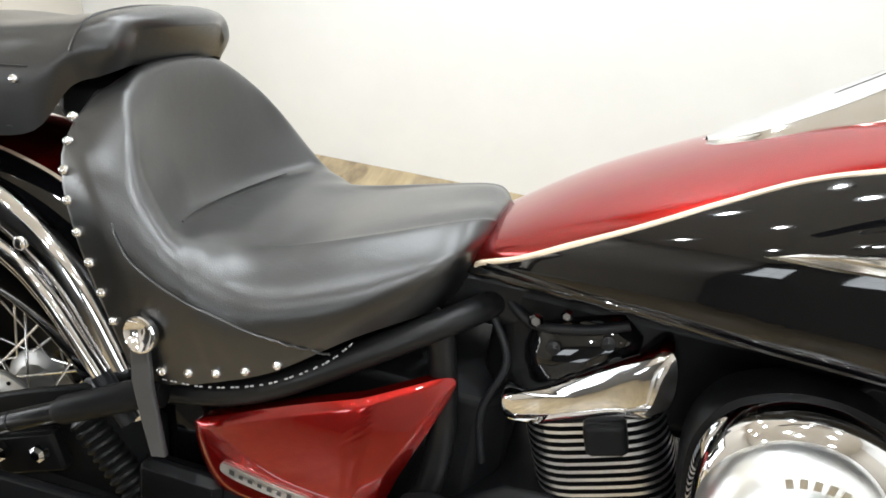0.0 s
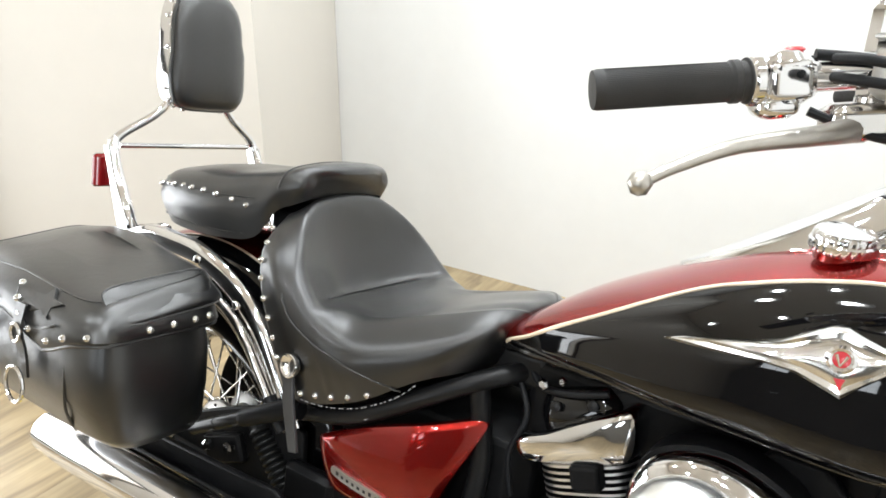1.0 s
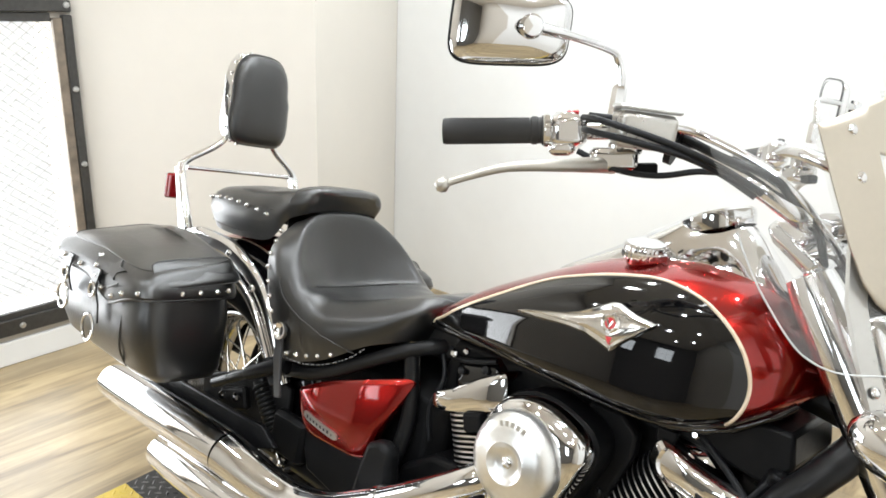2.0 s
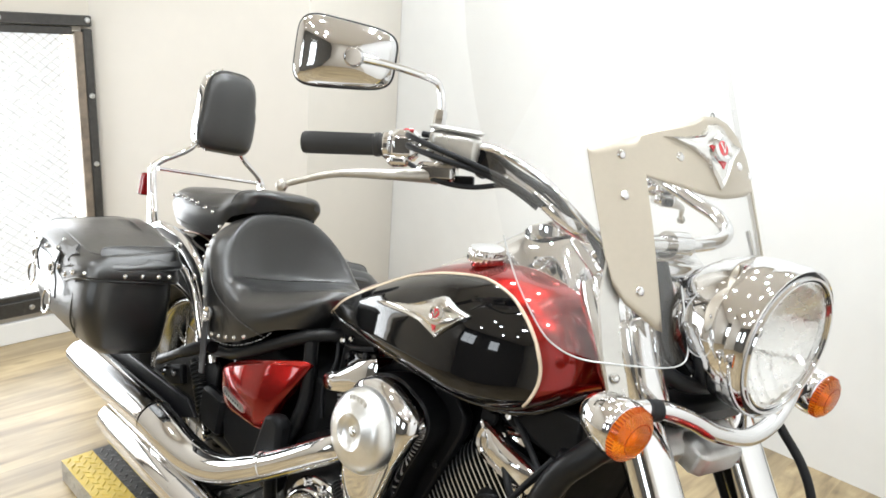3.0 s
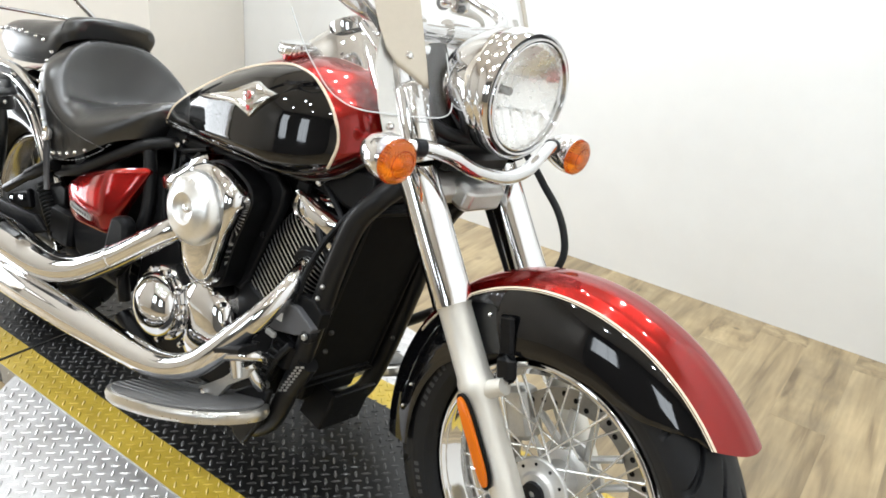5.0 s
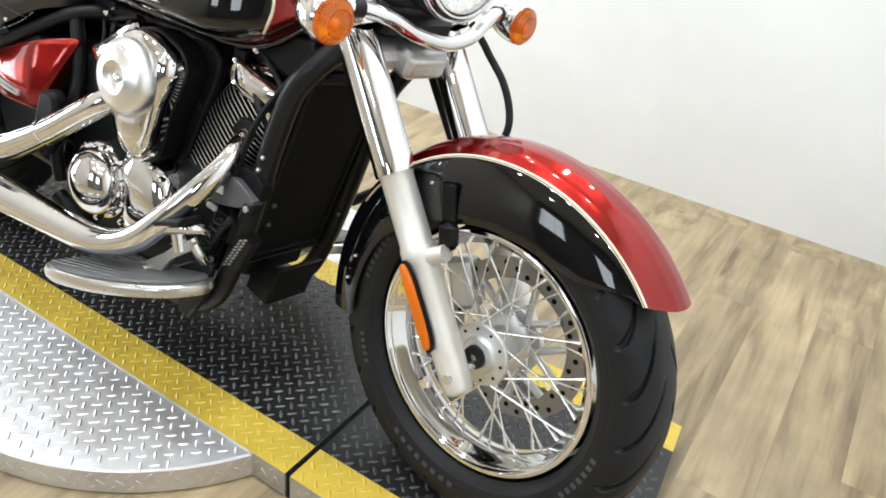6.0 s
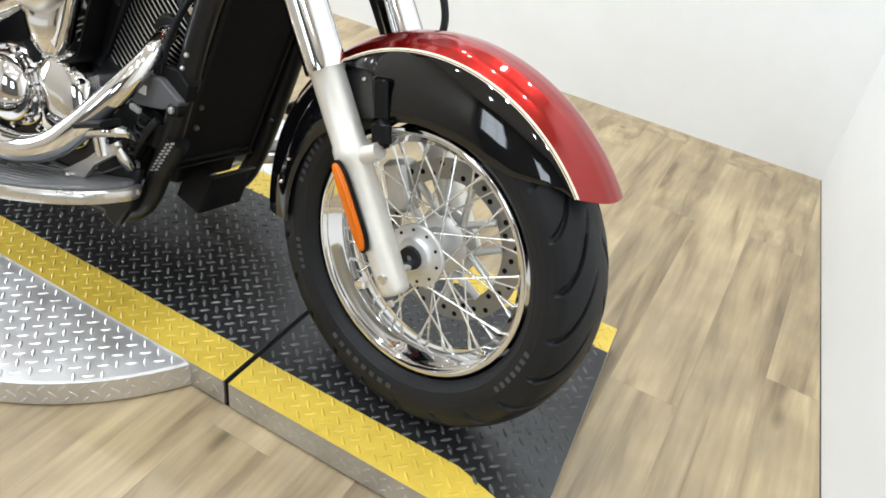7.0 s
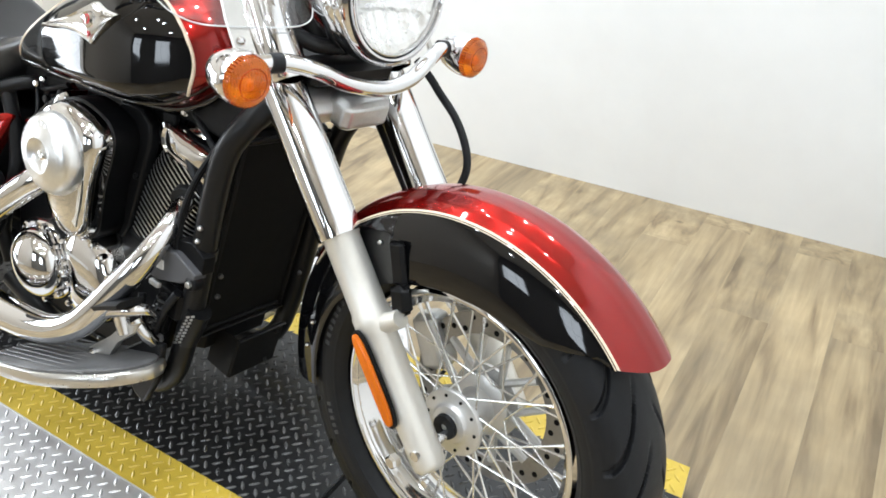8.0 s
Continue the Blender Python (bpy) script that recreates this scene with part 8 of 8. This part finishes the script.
# ---- exhaust ----
def exhaust():
    up = [(-0.745, -0.115, 0.585), (-0.80, -0.190, 0.535), (-0.86, -0.214, 0.490), (-0.958, -0.222, 0.422), (-1.03, -0.227, 0.378), (-1.09, -0.232, 0.345), (-1.16, -0.238, 0.322), (-1.23, -0.246, 0.318), (-1.30, -0.254, 0.326), (-1.367, -0.260, 0.334)]
    g = Geo().tube(up, [0.022, 0.025, 0.025, 0.026, 0.028, 0.030, 0.034, 0.038, 0.041, 0.043], 28)
    p = bp("upper_header_pipe", g, CHROME, "upper chromed exhaust pipe", 60)
    part("joint_ring", Geo().tube([(-0.975, -0.2225, 0.412), (-0.984, -0.223, 0.407)], 0.0285, 28, smooth=0), CHROME, p, "pipe joint ring")
    m = Geo().tube([(-1.367, -0.260, 0.334), (-1.372, -0.260, 0.334), (-1.374, -0.260, 0.334), (-1.58, -0.258, 0.322), (-1.75, -0.254, 0.311), (-1.845, -0.251, 0.303), (-1.862, -0.250, 0.302)], [0.0431, 0.0433, 0.0434, 0.0445, 0.0445, 0.0400, 0.0385], 32, smooth=0)
    mu = bp("upper_muffler", m, CHROME, "long chromed upper muffler", 60)
    part("muffler_mouth", Geo().tube([(-1.8625, -0.250, 0.302), (-1.830, -0.251, 0.304)], 0.030, 24, smooth=0), DARK, mu, "dark muffler mouth")
    lo = [(-0.545, -0.095, 0.548), (-0.522, -0.140, 0.530), (-0.514, -0.175, 0.500), (-0.530, -0.202, 0.455), (-0.566, -0.222, 0.402), (-0.606, -0.237, 0.350), (-0.645, -0.246, 0.312), (-0.70, -0.250, 0.282), (-0.76, -0.252, 0.266), (-0.83, -0.253, 0.259), (-0.95, -0.254, 0.254), (-1.06, -0.255, 0.250), (-1.20, -0.255, 0.246)]
    g = Geo().tube(lo, [0.016, 0.017, 0.019, 0.022, 0.024, 0.0255, 0.026, 0.027, 0.028, 0.030, 0.034, 0.038, 0.041], 28)
    p = bp("lower_header_pipe", g, CHROME, "lower chromed exhaust pipe", 60)
    m = Geo().tube([(-1.20, -0.255, 0.246), (-1.204, -0.255, 0.246), (-1.207, -0.255, 0.246), (-1.37, -0.252, 0.240), (-1.53, -0.246, 0.230), (-1.605, -0.243, 0.225), (-1.622, -0.242, 0.224)], [0.0411, 0.0413, 0.0414, 0.0430, 0.0432, 0.0395, 0.0380], 32, smooth=0)
    mu = bp("lower_muffler", m, CHROME, "chromed lower muffler", 60)
    part("muffler_mouth", Geo().tube([(-1.6225, -0.242, 0.224), (-1.590, -0.243, 0.226)], 0.030, 24, smooth=0), DARK, mu, "dark muffler mouth")
    g = Geo()
    g.slab([(-1.80, 0.372), (-1.40, 0.392), (-1.33, 0.398), (-1.28, 0.372), (-1.34, 0.345), (-1.80, 0.330)], lambda u, v, h: Vector((u, -0.205 - h, v)), 0.012)
    bp("muffler_bracket", g, ENGINE, "black muffler hanger", bevel=0.003)


exhaust()


# ---- radiator, regulator, boards ----
def radiator():
    g = Geo().box((-0.480, 0.0, 0.490), (0.035, 0.215, 0.400), Matrix.Rotation(radians(14), 3, "Y"), chamfer=0.008)
    r = bp("radiator", g, ENGINE, "black radiator between the downtubes", bevel=0.003)
    rot = Matrix.Rotation(radians(14), 3, "Y")
    c0 = Vector((-0.480, 0, 0.490))
    part("core", Geo().box(c0 + rot @ Vector((0.0180, 0, 0)), (0.004, 0.186, 0.366), rot), DARK, r, "fine black radiator core", 0)
    for dy, dz, ly, lz in ((0.099, 0, 0.010, 0.39), (-0.099, 0, 0.010, 0.39), (0, 0.189, 0.188, 0.012), (0, -0.189, 0.188, 0.012)):
        part("core_frame", Geo().box(c0 + rot @ Vector((0.0200, dy, dz)), (0.010, ly, lz), rot, chamfer=0.003), PLASTIC, r)
    # dark block added in place of the shaded recess behind the panel
    part("recess_backing", Geo().box((-0.540, 0.0, 0.285), (0.05, 0.17, 0.085), rot, chamfer=0.012), ENGINE, r, "dark block added for the shaded recess under the radiator", bevel=0.003)
    # hanging splash panel with a folded lip
    tilt = Matrix.Rotation(radians(15), 3, "Y")
    c1 = Vector((-0.476, 0.012, 0.236))
    panel = part("splash_panel", Geo().box(c1, (0.006, 0.116, 0.094), tilt, chamfer=0.002), PLASTIC, r, "black splash panel hung under the radiator", bevel=0.001)
    part("panel_lip", Geo().box(c1 + tilt @ Vector((0.004, 0, 0.046)), (0.008, 0.118, 0.004), tilt, chamfer=0.001), FRAME, panel)
    part("panel_side", Geo().box(c1 + tilt @ Vector((-0.030, -0.058, 0.0)), (0.060, 0.004, 0.090), tilt, chamfer=0.001), ENGINE, panel)
    studs(panel, [(c1 + tilt @ Vector((0.0035, 0.040, 0.030)), (1, 0, 0.26)), (c1 + tilt @ Vector((0.0035, 0.030, -0.036)), (1, 0, 0.26))], 0.004, "bolt", FRAME, "black bolt")
    part("bottom_lip", Geo().box(c0 + rot @ Vector((0.0245, 0, -0.196)), (0.012, 0.205, 0.004), rot, chamfer=0.001), FRAME, r, "folded bottom lip")
    studs(r, [(Vector((-0.448, -0.157, 0.527)), (0.3, -1, 0)), (Vector((-0.454, -0.157, 0.503)), (0.3, -1, 0))], 0.0045, "bolt", GALV, "bright domed bolt")
    studs(r, [(Vector((-0.446, -0.112, 0.432)), (0.5, -1, 0)), (Vector((-0.452, -0.112, 0.392)), (0.5, -1, 0)), (Vector((-0.420, 0.112, 0.545)), (1, 0.2, 0)), (Vector((-0.470, 0.112, 0.372)), (1, 0.2, 0))], 0.0050, "bolt", IRON, "dull dark bolt")


radiator()


def regulator():
    g = Geo()
    g.slab([(-0.537, 0.475), (-0.487, 0.475), (-0.439, 0.451), (-0.443, 0.440), (-0.478, 0.424), (-0.534, 0.413), (-0.553, 0.417), (-0.547, 0.448)], lambda u, v, h: Vector((u, -0.146 - h, v)), 0.026)
    r = bp("regulator_box", g, mat("grey_plastic", (0.085, 0.085, 0.090), 0.46, spec=0.35), "grey plastic regulator box", bevel=0.0025)
    g = Geo().slab([(-0.540, 0.473), (-0.500, 0.494), (-0.462, 0.496), (-0.436, 0.478), (-0.440, 0.446), (-0.486, 0.460)], lambda u, v, h: Vector((u, -0.132 - h, v)), 0.026)
    part("back_shell", g, PLASTIC, r, "black back shell", bevel=0.002)
    part("label_patch", Geo().box((-0.525, -0.1730, 0.445), (0.019, 0.0030, 0.016)), WALL, r, "white patch", 0)
    part("connector_clip", Geo().box((-0.540, -0.1700, 0.4045), (0.024, 0.010, 0.011), Matrix.Rotation(radians(8), 3, "Y"), chamfer=0.002), GUARD, r, "pale connector clip", bevel=0.001)
    part("lug", Geo().lathe([(0.0135, -0.012), (0.0135, 0.004), (0.0115, 0.006), (0.0, 0.006)], (-0.452, -0.166, 0.432), (0, -1, 0), 24), PLASTIC, r, "round black fixing lug")
    part("bolt", Geo().lathe([(0.0062, 0.0), (0.0062, 0.005), (0.0045, 0.006), (0.0, 0.006)], (-0.452, -0.172, 0.432), (0, -1, 0), 6), GALV, r, "grey hexagon bolt", 20)
    g = Geo().box((-0.520, -0.148, 0.372), (0.066, 0.026, 0.066), Matrix.Rotation(radians(10), 3, "Y"), chamfer=0.010)
    g.box((-0.548, -0.146, 0.330), (0.030, 0.024, 0.070), Matrix.Rotation(radians(20), 3, "Y"), chamfer=0.006)
    m = bp("engine_mount", g, ENGINE, "black engine mount bracket", bevel=0.003)
    for x, z in ((-0.546, 0.352), (-0.560, 0.312), (-0.536, 0.298)):
        part("mount_bolt", Geo().lathe([(0.0085, 0.0), (0.0085, 0.006), (0.006, 0.008), (0.0, 0.008)], (x, -0.160, z), (0, -1, 0), 6), GALV, m, "grey hexagon bolt", 20)
    bp("tube_collar", Geo().tube([(-0.4605, -0.135, 0.487), (-0.4655, -0.135, 0.465)], 0.0228, 24, smooth=0), FRAME, "black clamp collar on the downtube", bevel=0.001)
    c = Geo()
    for k in range(7):
        c.lathe([(0.011, -0.003), (0.013, 0.0), (0.011, 0.003)], (-0.515 - 0.006 * k, -0.172, 0.385 - 0.014 * k), (0.4, 0, 0.9), 14)
    ob = bp("ribbed_conduit", c, RUBBER, "ribbed black conduit")
    for pts in ([(-0.49, -0.165, 0.40), (-0.515, -0.172, 0.36), (-0.545, -0.168, 0.30), (-0.56, -0.15, 0.24)], [(-0.58, -0.165, 0.37), (-0.57, -0.175, 0.33), (-0.545, -0.172, 0.28), (-0.55, -0.15, 0.22)]):
        bp("hose", Geo().tube(pts, 0.007, 10), RUBBER, "black rubber hose")


regulator()
lb = bp("warning_label", Geo().tube([(-0.466, -0.1365, 0.368), (-0.502, -0.1345, 0.300)], 0.0212, 18, smooth=0), FRAME, "black warning label wrapped on the downtube")
for k in range(9):
    q = k / 8
    for d in (-0.006, 0.006):
        part("label_bar", Geo().box((-0.464 - 0.034 * q + d, -0.1582 + 0.002 * q, 0.364 - 0.062 * q + d * 0.45), (0.0085 - 0.002 * (k % 3 == 1), 0.0014, 0.0036), Matrix.Rotation(radians(-26), 3, "Y")), GALV, lb, "pale bar in place of small print", 0)


def footboard(s):
    out = [(-0.885, 0.245), (-0.880, 0.275), (-0.850, 0.297), (-0.800, 0.303), (-0.740, 0.300), (-0.680, 0.282), (-0.630, 0.250), (-0.605, 0.205), (-0.610, 0.170), (-0.640, 0.148), (-0.70, 0.150), (-0.78, 0.170), (-0.850, 0.200)]
    ring = closed_curve([Vector((-0.855 + (a + 0.885) * 1.29, 0.012 + b, 0)) for a, b in out], 5)
    g = Geo()
    cx, cy = -0.68, 0.237

    def z_at(x):
        return 0.184 + 0.25 * (x + 0.83)
    rows = [[Vector((cx + (p.x - cx) * k, s * (cy + (p.y - cy) * k), z_at(p.x) + h)) for p in ring] for k, h in ((0.93, -0.020), (1.0, -0.014), (1.02, -0.004), (1.0, 0.006), (0.97, 0.008))]
    g.grid(rows, close_v=True)
    g.cap(rows[-1])
    g.cap(rows[0], flip=True)
    b = bp("footboard", g, SATIN, "silver footboard with a ribbed rubber pad", 40)
    pad = Geo()
    rows = [[Vector((cx + (p.x - cx) * k, s * (cy + (p.y - cy) * k), z_at(p.x) + h)) for p in ring] for k, h in ((0.94, 0.006), (0.94, 0.012), (0.90, 0.014))]
    pad.grid(rows, close_v=True)
    pad.cap(rows[-1])
    part("rubber_pad", pad, PAD, b, "black rubber pad", 40)
    first = None
    for k in range(9):
        y = 0.180 + k * 0.0135
        xa = min([p.x for p in ring if abs(p.y - y) < 0.02] or [-0.8]) + 0.03
        xb = max([p.x for p in ring if abs(p.y - y) < 0.02] or [-0.7]) - 0.03
        part("pad_rib", Geo().tube([(xa, s * y, z_at(xa) + 0.0142), (xb, s * y, z_at(xb) + 0.0142)], 0.0014, 6, smooth=0), PAD, b)
    br = Geo()
    br.tube([(-0.76, s * 0.20, 0.185), (-0.76, s * 0.13, 0.175)], 0.012, 12, smooth=0)
    br.tube([(-0.60, s * 0.20, 0.225), (-0.60, s * 0.12, 0.215)], 0.012, 12, smooth=0)
    br.box((-0.68, s * 0.24, 0.203), (0.10, 0.03, 0.016), Matrix.Rotation(radians(-14), 3, "Y"), chamfer=0.004)
    part("board_bracket", br, CAST, b, "cast footboard bracket")
    return b


footboard(-1)
footboard(1)


def brake_pedal():
    g = Geo()
    g.tube([(-0.690, -0.232, 0.292), (-0.660, -0.234, 0.312), (-0.625, -0.234, 0.332), (-0.575, -0.232, 0.356), (-0.535, -0.226, 0.372), (-0.520, -0.205, 0.372), (-0.525, -0.180, 0.355)], [0.008, 0.010, 0.0105, 0.0105, 0.0105, 0.010, 0.010], 14)
    p = bp("brake_pedal", g, CHROME, "bent chrome brake pedal", 60)
    pad = Geo()
    rows = []
    for x, z in ((-0.690, 0.304), (-0.660, 0.328), (-0.625, 0.350), (-0.575, 0.374), (-0.522, 0.394)):
        rows.append([Vector((x, y, z + h)) for y, h in ((-0.256, -0.008), (-0.258, 0.0), (-0.250, 0.004), (-0.216, 0.004), (-0.208, 0.0), (-0.210, -0.008))])
    net = smooth_net(rows, 5, 1)
    pad.grid(net, close_v=True)
    pad.cap(net[0])
    pad.cap(net[-1], flip=True)
    part("pedal_pad", pad, RUBBER, p, "black rubber pedal pad", 50)
    lk = Geo()
    lk.tube([(-0.566, -0.218, 0.352), (-0.557, -0.216, 0.318)], [0.014, 0.012], 14, smooth=0)
    lk.tube([(-0.545, -0.205, 0.345), (-0.530, -0.195, 0.318), (-0.530, -0.18, 0.300)], 0.011, 12)
    part("pedal_link", lk, CHROME, p, "short chrome pedal post")
    br = Geo()
    br.slab([(-0.660, 0.232), (-0.612, 0.243), (-0.580, 0.290), (-0.535, 0.325), (-0.528, 0.345), (-0.560, 0.335), (-0.600, 0.296), (-0.645, 0.262), (-0.664, 0.248)], lambda u, v, h: Vector((u, -0.205 - h, v)), 0.010, rim=0.003)
    part("pedal_bracket", br, CAST, p, "grey cast pedal bracket", 25)
    part("pivot_bolt", Geo().lathe([(0.008, 0.0), (0.008, 0.007), (0.005, 0.010), (0.0, 0.010)], (-0.645, -0.215, 0.247), (0, -1, 0), 10), CHROME, p, smooth=20)
    part("return_spring", Geo().tube([(-0.600 + 0.004 * math.cos(k), -0.195 + 0.004 * math.sin(k), 0.335 - 0.0016 * k) for k in range(44)], 0.0012, 5, smooth=0), CHROME, p)
    bk = Geo()
    bk.slab([(-0.625, 0.245), (-0.560, 0.290), (-0.510, 0.300), (-0.520, 0.230), (-0.556, 0.165), (-0.585, 0.175), (-0.605, 0.215)], lambda u, v, h: Vector((u, -0.165 - h, v)), 0.016)
    bp("board_mount", bk, FRAME, "black footboard mounting bracket", bevel=0.004)


brake_pedal()
g = Geo()
g.tube([(-0.64, 0.165, 0.30), (-0.60, 0.22, 0.325), (-0.572, 0.285, 0.342)], 0.009, 12)
bp("shift_lever", g, FRAME, "black shift lever on the far side")
g = Geo().tube([(-0.574, 0.294, 0.338), (-0.487, 0.274, 0.401)], 0.0125, 14, smooth=0)
bp("shift_peg", g, RUBBER, "rubber shift peg")
g = Geo().tube([(-0.86, 0.14, 0.20), (-0.80, 0.24, 0.06), (-0.775, 0.270, -0.055)], [0.014, 0.012, 0.010], 12)
st = bp("side_stand", g, CHROME, "chrome side stand")

# ---- floor planks, piece by piece ----
PW, PL = 0.152, 1.22


def plank_mesh():
    me = bpy.data.meshes.new("plank")
    w, h, d, c = PW / 2 - 0.00005, PL / 2 - 0.00005, 0.006, 0.00015
    vs = [(-w, -h, 0), (w, -h, 0), (w, h, 0), (-w, h, 0), (-w, -h, d - c), (w, -h, d - c), (w, h, d - c), (-w, h, d - c), (-w + c, -h + c, d), (w - c, -h + c, d), (w - c, h - c, d), (-w + c, h - c, d)]
    fs = [(0, 1, 5, 4), (1, 2, 6, 5), (2, 3, 7, 6), (3, 0, 4, 7), (4, 5, 9, 8), (5, 6, 10, 9), (6, 7, 11, 10), (7, 4, 8, 11), (8, 9, 10, 11)]
    me.from_pydata(vs, [], fs)
    me.materials.append(PLANK)
    return me


PM = plank_mesh()
rng = random.Random(5)


def east_x(y):
    return RIGHT_A[0] + (RIGHT_B[0] - RIGHT_A[0]) * (y - RIGHT_A[1]) / (RIGHT_B[1] - RIGHT_A[1])


x = LEFT_X
while x < 1.3:
    y = BACK_Y - rng.random() * PL
    while y < FAR_Y:
        y0, y1 = max(y, -2.6), min(y + PL, FAR_Y + 0.01)
        if y1 - y0 > 0.02 and x < east_x(y0) + 0.05:
            o = bpy.data.objects.new("plank", PM)
            scene.collection.objects.link(o)
            o.parent = floor
            o.matrix_local = Matrix.Translation((x + PW / 2, (y0 + y1) / 2, FLOOR_Z - 0.0062)) @ Matrix.Diagonal((1, (y1 - y0) / PL, 1, 1))
        y += PL
    x += PW
g = Geo()
g.box(((LEFT_X + 1.5) / 2, (BACK_Y - 2.6) / 2, FLOOR_Z - 0.003), (1.9 - LEFT_X, -2.6 - BACK_Y, 0.006))
part("plank_field", g, PLANK, floor, smooth=0)
